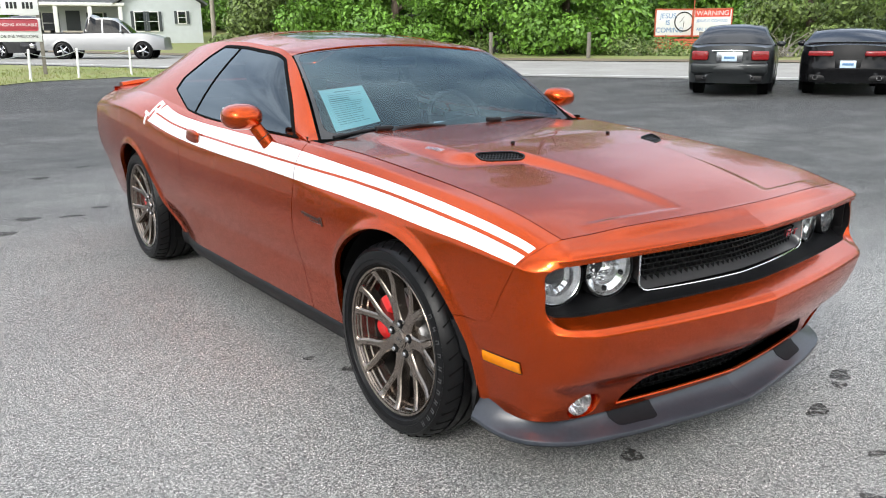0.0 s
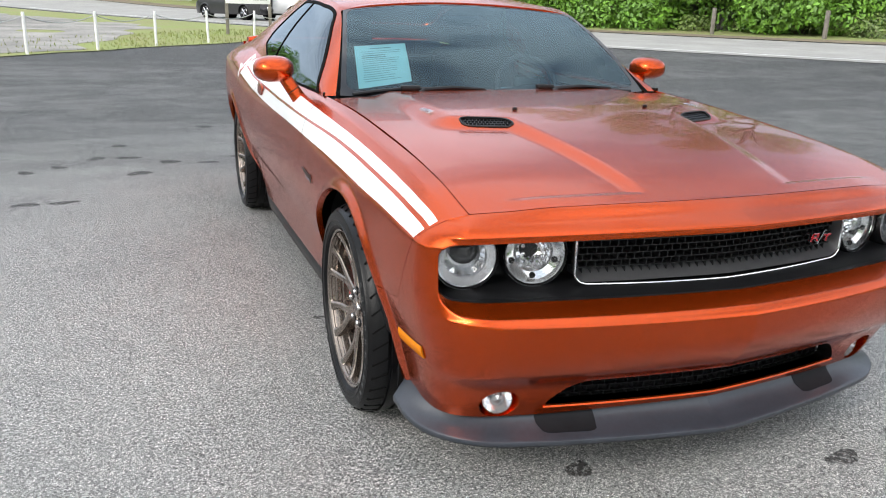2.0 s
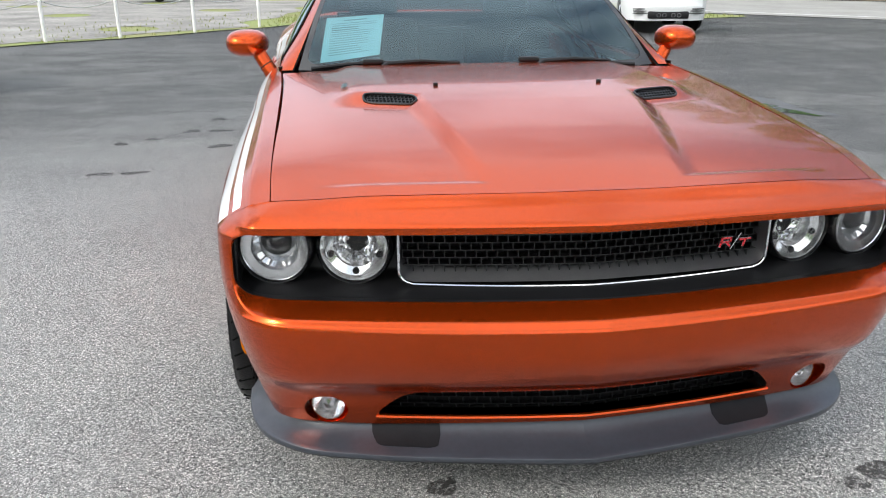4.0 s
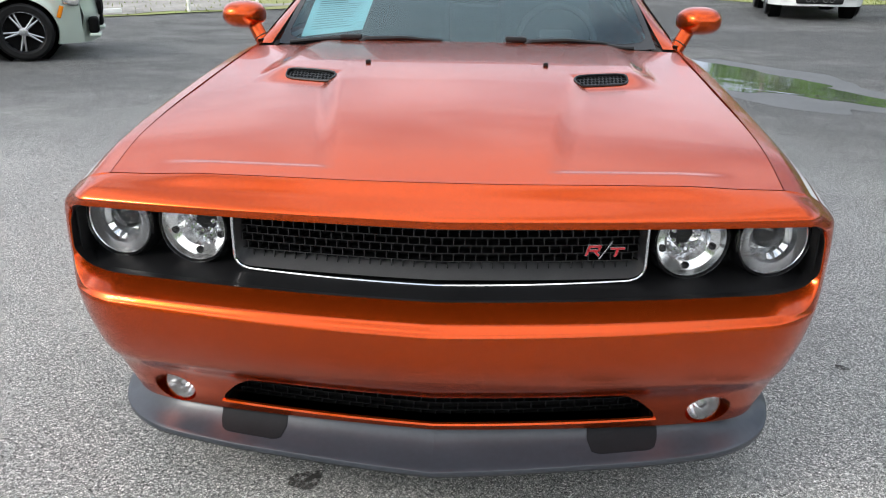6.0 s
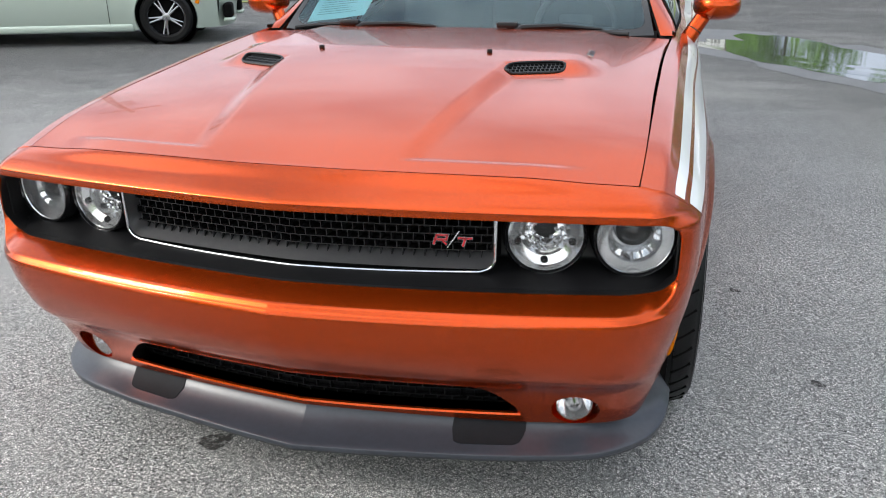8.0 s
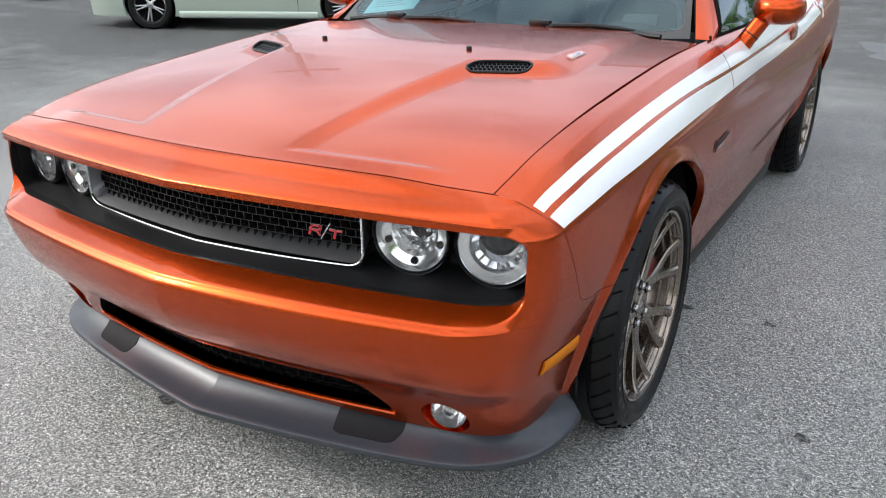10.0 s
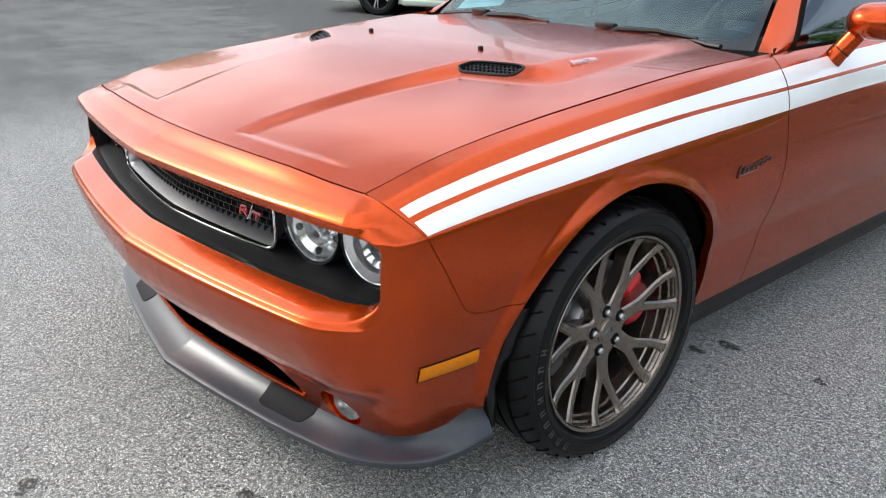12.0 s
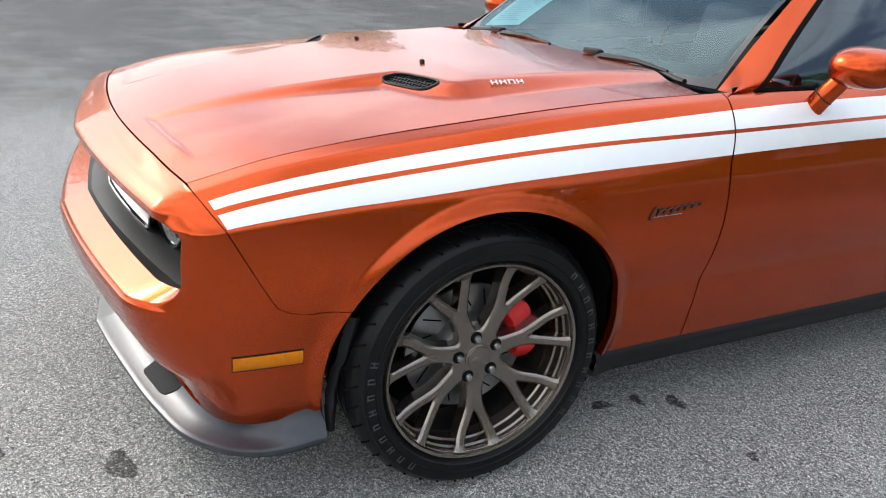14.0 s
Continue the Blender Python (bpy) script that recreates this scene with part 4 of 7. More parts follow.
# ---- glasshouse ----
rail_z = curve([0.80, 1.05, 1.33, 1.7, 2.1, 2.5, 2.9, 3.2, 3.5], [1.0, 1.17, 1.338, 1.392, 1.408, 1.395, 1.338, 1.248, 1.132])
rail_x = curve([0.80, 1.05, 1.33, 1.7, 2.1, 2.6, 3.0, 3.5], [0.775, 0.695, 0.622, 0.605, 0.60, 0.59, 0.585, 0.61])
WSB = lambda x: 0.762 + 0.056 * (np.abs(x) / 0.76) ** 2.4
WST = lambda x: 1.43 - 0.10 * (np.abs(x) / 0.62) ** 2
us, ts = np.linspace(-1, 1, 81), np.linspace(0, 1, 40)
ws = np.zeros((len(ts), len(us), 3))
for i, t in enumerate(ts):
    xb, xt = us * 0.752, us * 0.612
    zb, zt = 0.985 + 0.013 * us**2, 1.383 - 0.040 * us**2
    bow = 0.024 * math.sin(math.pi * t)
    ws[i] = np.stack([xb + (xt - xb) * t, WSB(xb) + (WST(xt) - WSB(xb)) * t - bow * 0.5, zb + (zt - zb) * t + bow], -1)
wsh = Sheet.grid(ws)
if wsh.n[:, 2].mean() < 0:
    wsh = Sheet.grid(ws, flip=True)
uu = np.repeat(us[None, :], len(ts), 0).ravel()
tt = np.repeat(ts[:, None], len(us), 1).ravel()
clear, band = wsh.cut(-rrect(uu, tt, -0.968, 0.968, 0.05, 0.985, 0.07))
screen = sheet_part("windscreen", [(clear, GLASS)], coupe, "tinted windscreen glass")
screen.visible_shadow = False
sheet_part("windscreen_band", [(band.raised(0.001), GLOSSBLACK)], coupe, "black windscreen border")

# Side of the glasshouse from belt to rail.
yl, sl = np.linspace(0.80, 3.48, 190), np.linspace(0, 1, 40)
gs = np.zeros((len(yl), len(sl), 3))
for i, y in enumerate(yl):
    xb, zb, xr, zr = float(top_x(y)), float(top_z(y)), float(rail_x(y)), float(rail_z(y))
    zb = min(zb, zr)
    bulge = 0.028 * np.sin(math.pi * sl)
    gs[i] = np.stack([xb + (xr - xb) * sl + bulge, np.full_like(sl, y), zb + (zr - zb) * sl], -1)
gsh = Sheet.grid(gs)
if gsh.n[:, 0].mean() < 0:
    gsh = Sheet.grid(gs, flip=True)


def glass_f(v, grow=0.0):
    y, z = v[:, 1], v[:, 2]
    f = z - (top_z(y) + 0.008) + grow
    f = np.minimum(f, rail_z(y) - 0.034 - z + grow)
    f = np.minimum(f, (y - 0.99) * 0.62 - (z - 1.06) * 0.9 + grow)
    f = np.minimum(f, np.interp(z, [0.95, 1.03, 1.135, 1.2, 1.33, 1.45], [2.02, 2.20, 2.50, 2.47, 2.27, 2.0]) - y + grow)
    return f


pane, frame_ = gsh.cut(lambda v: glass_f(v))
trim_, pillar = frame_.cut(lambda v: glass_f(v, 0.013))
split_y = lambda v: v[:, 1] - np.interp(v[:, 2], [1.0, 1.36], [2.13, 1.93])
rear_part, front_pane = pane.cut(lambda v: split_y(v) + 0.005)
rear_pane, divider = rear_part.cut(lambda v: split_y(v) - 0.005)
for f in (lambda s: s, lambda s: s.mirror()):
    for one in (front_pane, rear_pane):
        sg = sheet_part("side_window", [(f(one), TINT)], coupe, "dark tinted side window")
        sg.visible_shadow = False
    sheet_part("window_divider", [(f(divider).raised(0.004), DARK), (f(divider).raised(0.004).rim(0.006), DARK)], coupe, "black window divider")
    sheet_part("window_trim", [(f(trim_).raised(0.004), DARK), (f(trim_).raised(0.004).rim(0.006), DARK)], coupe, "black rubber window surround")
# Roof with both pillars.
yr = np.linspace(1.30, 3.48, 120)
qs = np.linspace(-1, 1, 81)
rp = np.zeros((len(yr), len(qs), 3))
roof_mid = curve([1.40, 1.6, 1.9, 2.3, 2.6], [1.385, 1.425, 1.458, 1.470, 1.452])
deck_mid = curve([2.55, 2.7, 3.0, 3.3, 3.5], [1.458, 1.430, 1.338, 1.225, 1.142])
for j, q in enumerate(qs):
    y0 = float(WST(q * 0.612)) + 0.004
    yj = np.linspace(y0, 3.48, len(yr))
    xr, zr = rail_x(yj), rail_z(yj)
    zm = np.where(yj < 2.575, roof_mid(yj), deck_mid(yj))
    rp[:, j] = np.stack([q * xr, yj, zr + (np.maximum(zm, zr) - zr) * (1 - abs(q) ** 2.4)], -1)
rsh = Sheet.grid(rp)
if rsh.n[:, 2].mean() < 0:
    rsh = Sheet.grid(rp, flip=True)
# Glass sunroof and rear window set into it.
sun_f = lambda v: -rrect(v[:, 0], v[:, 1], -0.40, 0.40, 1.62, 2.05, 0.05)
back_f = lambda v: -rrect(v[:, 0], v[:, 1], -0.50, 0.50, 2.62, 3.22, 0.08)
sunroof, rsh = rsh.cut(sun_f)
rear_win, rsh = rsh.cut(back_f)
sheet_part("roof", [(rsh, PAINT), (pillar, PAINT), (pillar.mirror(), PAINT), (rsh.rim(0.01), PAINT)], coupe)
inside = lambda sh: Sheet(sh.v - sh.n * 0.014, -sh.n, [p[::-1] for p in sh.polys])
sheet_part("headliner", [(inside(rsh), TRIM), (inside(pillar), TRIM), (inside(pillar.mirror()), TRIM)], coupe, "dark cabin headliner")
sheet_part("sunroof", [(sunroof.raised(-0.002), GLOSSBLACK)], coupe, "black glass sunroof")
rw = sheet_part("rear_window", [(rear_win.raised(-0.003), TINT)], coupe, "tinted rear window")
rw.visible_shadow = False
# Boot lid, spoiler and tail.
yl = np.linspace(3.46, 4.08, 30)
tp = np.stack([np.stack([q * top_x(yl), yl, top_z(yl) + 0.03 * (1 - abs(q) ** 3) + 0.02 * smooth(3.75, 3.98, yl)], -1) for q in np.linspace(-1, 1, 41)], 1)
tsh = Sheet.grid(tp)
if tsh.n[:, 2].mean() < 0:
    tsh = Sheet.grid(tp, flip=True)
zs = np.linspace(0.30, 1.08, 30)
ap = np.stack([np.stack([q * np.minimum(side_x(4.08, np.minimum(zs, 1.05)), 0.95), 4.08 + 0.06 * (1 - q**4) * np.ones_like(zs), zs], -1) for q in np.linspace(-1, 1, 41)], 1)
ash = Sheet.grid(ap)
if ash.n[:, 1].mean() < 0:
    ash = Sheet.grid(ap, flip=True)
sheet_part("boot_lid", [(tsh, PAINT), (tsh.rim(0.02), PAINT)], coupe)
sheet_part("rear_bumper", [(ash, PAINT)], coupe)
part("tail_lamp", box(1.5, 0.03, 0.13, (0, 4.145, 0.86), 0.02), mat("red_lens", (0.35, 0.01, 0.01), 0.2, 0, 0.6), coupe, "full-width red tail lamp")
spoiler = [(q * 0.74, 4.02 - 0.05 * q * q, 1.092 + 0.03 * (1 - q**4)) for q in np.linspace(-1, 1, 17)]
part("spoiler", sweep(spoiler, 0.035, 12, flat=0.7), PAINT, coupe)
# Cowl under the wipers, and the underside.
part("cowl", box(1.46, 0.12, 0.02, (0, 0.80, 0.968), 0.006), SATIN, coupe, "black cowl panel")
ub = bmesh.new()
box(1.1, 3.9, 0.06, (0, 1.55, 0.30), bm=ub)
box(1.66, 1.9, 0.05, (0, 1.5, 0.26), bm=ub)
box(1.56, 0.03, 0.45, (0, 0.62, 0.55), bm=ub)
part("underbody", ub, DARK, coupe, "", False)
# Wheel-well liners.
for y0 in (0.005, REAR):
    for sx in (1, -1):
        bm = bmesh.new()
        n = 26
        ring = []
        for k in range(n + 1):
            a = -0.35 + (math.pi + 0.7) * k / n
            py, pz = y0 + 0.425 * math.cos(a), 0.362 + 0.42 * math.sin(a)
            ring.append([bm.verts.new((sx * xx_, py, pz)) for xx_ in (0.905 if pz > 0.5 else 0.87, 0.56)])
        for a, b in zip(ring, ring[1:]):
            bm.faces.new((a[0], b[0], b[1], a[1]))
        bm.faces.new([r[1] for r in ring])
        part("wheel_liner", bm, DARK, coupe, "black wheel-well liner")
# Flap between splitter and front wheel opening.
for sx in (1, -1):
    pts = np.array([[(sx * (float(side_x(-0.36, max(z, 0.3))) - d - 0.008), -0.400 + 0.10 * max(0, z - 0.25) * 1.4 + dd - 0.22 * max(0, z - 0.42) * 0, z) for d, dd in ((0.012, -0.004), (-0.003, 0.010), (-0.004, 0.022), (0.03, 0.03))] for z in np.linspace(0.215, 0.548, 14)])
    sh = Sheet.grid(pts, flip=sx > 0)
    sheet_part("arch_flap", [(sh, SATIN)], coupe, "black plastic flap before the wheel")

# ---- mirrors ----
for sx in (1, -1):
    bm = bmesh.new()
    bmesh.ops.create_uvsphere(bm, u_segments=40, v_segments=24, radius=1)
    for v in bm.verts:
        x, y, z = v.co
        v.co = Vector((math.copysign(abs(x) ** 0.8, x) * 0.09, (y * 0.10 if y < 0 else 0.036 * min(1, y * 3.2)), math.copysign(abs(z) ** 0.85, z) * 0.058))
    head = part("wing_mirror", bm, PAINT, coupe, "", m=Matrix.Translation((sx * 0.98, 1.13, 1.086)) @ Matrix.Rotation(sx * 0.16, 4, "Z"))
    part("stalk", sweep([(sx * 0.865, 1.075, 0.935), (sx * 0.895, 1.085, 0.985), (sx * 0.935, 1.11, 1.05)], [0.034, 0.031, 0.03], 20, flat=0.8, up=(0, 1, 0)), PAINT, head)
    part("stalk_joint", sweep([(sx * 0.899, 1.0875, 0.992), (sx * 0.901, 1.0885, 0.995)], [0.0325, 0.0325], 20, flat=0.8, up=(0, 1, 0)), SATIN, head)
    part("mirror_glass", box(0.135, 0.004, 0.082, (0, 0, 0), 0.002), CHROME, head, "mirror glass", m=Matrix.Translation((sx * 0.98, 1.167, 1.086)) @ Matrix.Rotation(sx * 0.16, 4, "Z"))

# ---- wipers ----
for x0, x1, px in ((-0.70, -0.10, -0.45), (0.12, 0.66, 0.20)):
    pts, arm = [], []
    for k in range(13):
        t = k / 12
        x = x0 + (x1 - x0) * t
        y = 0.80 + 0.03 * math.sin(math.pi * t) - 0.02 * t
        pts.append((x, y, 1.004 + 0.03 * math.sin(math.pi * min(1, t * 1.1)) * 0.6))
    blade = part("wiper", sweep(pts, 0.009, 8, up=(0, 1, 0)), SATIN, coupe, "black windscreen wiper")
    arm = [(px, 0.74, 0.985), (px + 0.06, 0.775, 1.022), (px + 0.2, 0.80, 1.028), (px + 0.36, 0.80, 1.018)]
    part("wiper_arm", sweep(arm, [0.014, 0.012, 0.009, 0.006], 8, up=(0, 1, 0)), SATIN, blade)
    part("wiper_clip", box(0.085, 0.03, 0.022, (px + 0.0, 0.785, 1.03), 0.007), SATIN, blade)

# ---- cabin ----
dash = np.stack([np.stack([np.full(20, x), np.linspace(0.80, 1.42, 20), 0.955 + 0.02 * np.sin(np.linspace(0, math.pi, 20)) - 0.16 * smooth(1.25, 1.42, np.linspace(0.80, 1.42, 20)) + 0.03 * math.exp(-((x - 0.4) / 0.16) ** 2) * smooth(0.95, 1.15, np.linspace(0.80, 1.42, 20))], -1) for x in np.linspace(-0.76, 0.76, 40)], 0)
dsh = Sheet.grid(dash)
if dsh.n[:, 2].mean() < 0:
    dsh = Sheet.grid(dash, flip=True)
sheet_part("dashboard", [(dsh, TRIM)], coupe, "dark dashboard")
sw = Matrix.Translation((0.40, 1.36, 0.965)) @ Matrix.Rotation(radians(-24), 4, "X") @ Matrix.Rotation(math.pi / 2, 4, "Z")
rim_prof = [(0.015 * math.cos(a), 0.175 + 0.015 * math.sin(a)) for a in np.linspace(0, 2 * math.pi, 11)[:-1]]
wheel_ = part("steering_wheel", lathe(rim_prof, 48, closed=True), TRIM, coupe, "dark steering wheel", m=sw.copy())
part("steering_hub", box(0.04, 0.16, 0.12, (0, 0, 0), 0.02), TRIM, wheel_, m=sw.copy())
part("steering_spoke", box(0.02, 0.32, 0.03, (0, 0, -0.01), 0.008), DULLCHROME, wheel_, m=sw.copy())
for sx in (1, -1):
    bm = box(0.5, 0.5, 0.2, (0, 0, 0), 0.06, 3)
    seat = part("front_seat", bm, TRIM, coupe, "dark front seat", m=Matrix.Translation((sx * 0.38, 1.75, 0.55)))
    part("backrest", box(0.5, 0.15, 0.62, (0, 0, 0), 0.06, 3), TRIM, seat, m=Matrix.Translation((sx * 0.38, 2.05, 0.84)) @ Matrix.Rotation(radians(-14), 4, "X"))
    part("headrest", box(0.27, 0.1, 0.17, (0, 0, 0), 0.045, 3), TRIM, seat, m=Matrix.Translation((sx * 0.38, 2.15, 1.22)) @ Matrix.Rotation(radians(-14), 4, "X"))
part("rear_bench", box(1.3, 0.5, 0.6, (0, 2.75, 0.75), 0.08, 3), TRIM, coupe, "dark rear bench")
part("parcel_shelf", box(1.16, 0.20, 0.16, (0, 3.31, 1.05), 0.01), TRIM, coupe, "dark parcel shelf")
part("inner_mirror", box(0.22, 0.04, 0.06, (0.0, 1.33, 1.30), 0.018, 3), GLOSSBLACK, coupe, "black inner mirror")
part("cabin_floor", box(1.6, 2.9, 0.02, (0, 2.0, 0.36)), DARK, coupe)

# ---- wheels ----
NSP = 7


def tyre_mesh():
    w = 0.137
    prof = [(w - 0.014, 0.276), (w - 0.006, 0.2845), (w - 0.001, 0.2855), (w + 0.001, 0.2885), (w + 0.0035, 0.2895), (w + 0.006, 0.3045), (w + 0.0085, 0.3055), (w + 0.006, 0.3068), (w + 0.004, 0.325), (w + 0.0015, 0.3335), (w + 0.0025, 0.3352), (w - 0.003, 0.3385), (w - 0.006, 0.342), (w - 0.020, 0.3535), (w - 0.034, 0.3585)]
    tread = []
    for gx in (0.075, 0.028, -0.028, -0.075):
        tread += [(gx + 0.0065, 0.3628), (gx + 0.006, 0.3555), (gx - 0.006, 0.3555), (gx - 0.0065, 0.3628)]
    full = prof + tread + [(-x, r) for x, r in reversed(prof)]
    return lathe(full, 96)


def rim_mesh():
    w = 0.125
    prof = [(w + 0.002, 0.278), (w + 0.007, 0.274), (w + 0.004, 0.267), (w - 0.006, 0.265), (w - 0.010, 0.262), (w - 0.022, 0.2605), (w - 0.026, 0.2555), (w - 0.046, 0.2535), (w - 0.050, 0.2485), (w - 0.074, 0.2465), (w - 0.080, 0.244)]
    return lathe(prof, 96)


def barrel_mesh():
    return lathe([(0.0455, 0.2442), (0.01, 0.243), (-0.10, 0.25), (-0.125, 0.27)], 72)


def spoke_sheet():
    """One Y-shaped spoke with its share of the hub: a stem that parts into two arms with rounded crotches."""
    rr = np.linspace(0.03, 0.2635, 110)[:, None]
    aa = np.linspace(-math.pi / NSP, math.pi / NSP, 91)[None, :]
    across_, rad = rr * np.sin(aa), rr + 0 * aa
    off = curve([0.03, 0.085, 0.115, 0.145, 0.175, 0.205, 0.235, 0.265], [0.010, 0.0090, 0.0092, 0.0125, 0.0225, 0.0345, 0.0450, 0.0530])
    half = curve([0.03, 0.085, 0.115, 0.15, 0.19, 0.235, 0.255, 0.265], [0.020, 0.0175, 0.0160, 0.0150, 0.0145, 0.0146, 0.0160, 0.0190])
    lean = np.cos(np.arctan(np.gradient(off(rr[:, 0]), rr[:, 0])))[:, None]
    d = half(rad) - np.abs(np.sqrt(across_**2 + 0.004**2) - off(rad)) * lean
    blend_ = lambda a, b, k: np.maximum(a, b) + k * np.log1p(np.exp(-np.abs(a - b) / k))
    d = blend_(d, 0.075 - rad, 0.0048)
    d = blend_(d, rad - 0.2610, 0.0022) - 0.0016
    front = curve([0.03, 0.075, 0.10, 0.13, 0.16, 0.19, 0.22, 0.245, 0.265], [0.0875, 0.0875, 0.0885, 0.0915, 0.0955, 0.1005, 0.1070, 0.1160, 0.1265])
    x = front(rad) - 0.0065 * (1 - np.clip(d / 0.0085, 0, 1)) ** 2
    sh = Sheet.grid(np.stack([x, across_, rr * np.cos(aa)], -1))
    if sh.n[:, 0].mean() < 0:
        sh = Sheet.grid(np.stack([x, across_, rr * np.cos(aa)], -1), flip=True)
    face = sh.keep(d.reshape(-1))
    seam = lambda q: abs(abs(math.atan2(q[1], q[2])) - math.pi / NSP) < 1e-3 or q[1] ** 2 + q[2] ** 2 < 0.032**2
    return [(face, BRONZE), (face.rim(way=(-0.036, 0, 0), where=lambda q: not seam(q)), BRONZE)]


def letter_mesh(h, kind):
    bm = bmesh.new()
    for dy, dz, sy, sz in ((-0.006, 0, 0.003, h), (0.005, 0, 0.003, h * (0.7 if kind % 2 else 1)), (0, h * (0.4 if kind % 3 else 0.0), 0.011, 0.003)):
        box(0.002, sy, sz, (0, dy, dz), bm=bm)
    return bm


def ring_of(name, first, turns):
    """Repeats of one small part round the wheel's axle, on the same mesh."""
    for a in turns:
        o = first.copy()
        scene.collection.objects.link(o)
        o.matrix_basis = Matrix.Rotation(a, 4, "X")


def build_wheel(sx, y0, spin):
    wh = new("wheel")
    wh.parent = coupe
    wh.matrix_basis = pose(sx * 0.806, y0, WHEEL_R - 0.001, spin, 0, 0 if sx > 0 else 180)
    wh["label"] = "bronze split-spoke alloy wheel with low-profile tyre"
    tyre = part("tyre", tyre_mesh(), RUBBER, wh, "black low-profile tyre")
    for kind in range(3):
        o = part("tyre_letter", letter_mesh(0.019, kind), RUBBER_TEXT, tyre, "", False, Matrix.Translation((0.1425, 0, 0.318)))
        spots = [0.9 + 0.137 * k for k in range(9) if k % 3 == kind] + [3.6 + 0.14 * k for k in range(11) if k % 3 == kind]
        o.matrix_basis = Matrix.Rotation(spots[0], 4, "X")
        ring_of("tyre_letter", o, spots[1:])
    for sg in (1, -1):
        o = part("tread_groove", box(0.058, 0.0050, 0.0055), DARK, tyre, "", False, Matrix.Translation((sg * 0.104, 0, 0.3562)) @ Matrix.Rotation(sg * 0.32, 4, "Y") @ Matrix.Rotation(0.55, 4, "Z"))
        ring_of("tread_groove", o, [2 * math.pi * k / 40 + 0.03 * sg for k in range(1, 40)])
    part("rim", rim_mesh(), BRONZE, wh, "dark bronze alloy rim")
    # Shade behind the spokes is put into the barrel's colour.
    part("inner_barrel", barrel_mesh(), SHADE_BADGE_METAL, wh, "inner barrel with shade put into its colour")
    first = sheet_part("spoke", spoke_sheet(), wh)
    for k in range(1, NSP):
        o = first.copy()
        scene.collection.objects.link(o)
        o.matrix_basis = Matrix.Rotation(2 * math.pi * k / NSP, 4, "X")
    hub = part("hub", lathe([(0.04, 0.074), (0.070, 0.072), (0.076, 0.06), (0.080, 0.037), (0.0905, 0.0365), (0.092, 0.0345), (0.092, 0.001)], 48), BRONZE, wh)
    part("hub_cap", lathe([(0.091, 0.0325), (0.0945, 0.0305), (0.0955, 0.001)], 36), BRONZE, hub, "dark hub cap")
    st = [(-0.016, -0.006, -0.008, 0.006), (-0.004, -0.006, -0.004, 0.006), (-0.004, 0.006, 0.003, 0.004), (0.009, 0.006, 0.017, 0.006), (0.013, 0.006, 0.013, -0.006)]
    part("cap_badge", glyph(st, 0.0022, 0.002), DULLCHROME, hub, "", False, Matrix.Translation((0.0963, 0, 0)) @ Matrix.Rotation(math.pi / 2, 4, "Z") @ Matrix.Rotation(0.6, 4, "Y"))
    for k in range(5):
        a = 2 * math.pi * k / 5 + 0.3
        nut = lathe([(0.084, 0.0105), (0.096, 0.0100), (0.1005, 0.0075), (0.102, 0.001)], 12)
        # A raised dark disc stands in for the shade of the nut's recess.
        part("nut_pocket_shade", lathe([(0.0865, 0.0172), (0.0885, 0.0165), (0.0882, 0.001)], 24), DARK, hub, "", True, Matrix.Translation((0, 0.0575 * math.sin(a), 0.0575 * math.cos(a))))
        part("lug_nut", nut, NUT, hub, "dark steel lug nut", False, Matrix.Translation((0, 0.0575 * math.sin(a), 0.0575 * math.cos(a))))
    part("valve", sweep([(0.06, 0.03, 0.245), (0.09, 0.032, 0.238)], 0.004, 8), CHROME, wh)
    # Brake.
    disc = part("brake_disc", lathe([(0.012, 0.178), (0.022, 0.178), (0.022, 0.10), (0.03, 0.098), (0.05, 0.085), (0.055, 0.06)], 64), STEEL, wh, "steel brake disc")
    slot = part("disc_slot", box(0.001, 0.004, 0.055), DARK, disc, "", False, Matrix.Translation((0.0228, 0, 0.14)) @ Matrix.Rotation(0.5, 4, "X"))
    ring_of("disc_slot", slot, [2 * math.pi * k / 16 for k in range(1, 16)])
    bm = bmesh.new()
    n = 16
    caliper = [[] for _ in range(6)]
    for k in range(n + 1):
        a = -0.66 + 1.28 * k / n
        ends = math.sqrt(max(0.0, 1 - abs(2 * k / n - 1) ** 5))
        lobe = 0.010 * (1 - math.cos(4 * math.pi * k / n)) / 2
        mid = 0.158
        for i, (xx_, rr_) in enumerate(((0.018, 0.118), (0.046 + lobe, 0.120), (0.060 + lobe, 0.132), (0.058 + lobe, 0.182 + lobe), (0.048, 0.197), (0.018, 0.199))):
            rr_ = mid + (rr_ - mid) * (0.35 + 0.65 * ends)
            caliper[i].append(bm.verts.new((xx_ * (0.75 + 0.25 * ends), rr_ * math.sin(a), rr_ * math.cos(a))))
    for i in range(6):
        j = (i + 1) % 6
        for k in range(n):
            bm.faces.new((caliper[i][k], caliper[j][k], caliper[j][k + 1], caliper[i][k + 1]))
    bm.faces.new([caliper[i][0] for i in range(6)])
    bm.faces.new([caliper[i][n] for i in range(5, -1, -1)])
    bmesh.ops.recalc_face_normals(bm, faces=bm.faces)
    side_turn = radians(-spin) + (-math.pi / 2 * 0.82 if sx > 0 else math.pi / 2 * 0.82)
    part("caliper", bm, RED, wh, "red brake caliper", m=Matrix.Rotation(side_turn, 4, "X"))
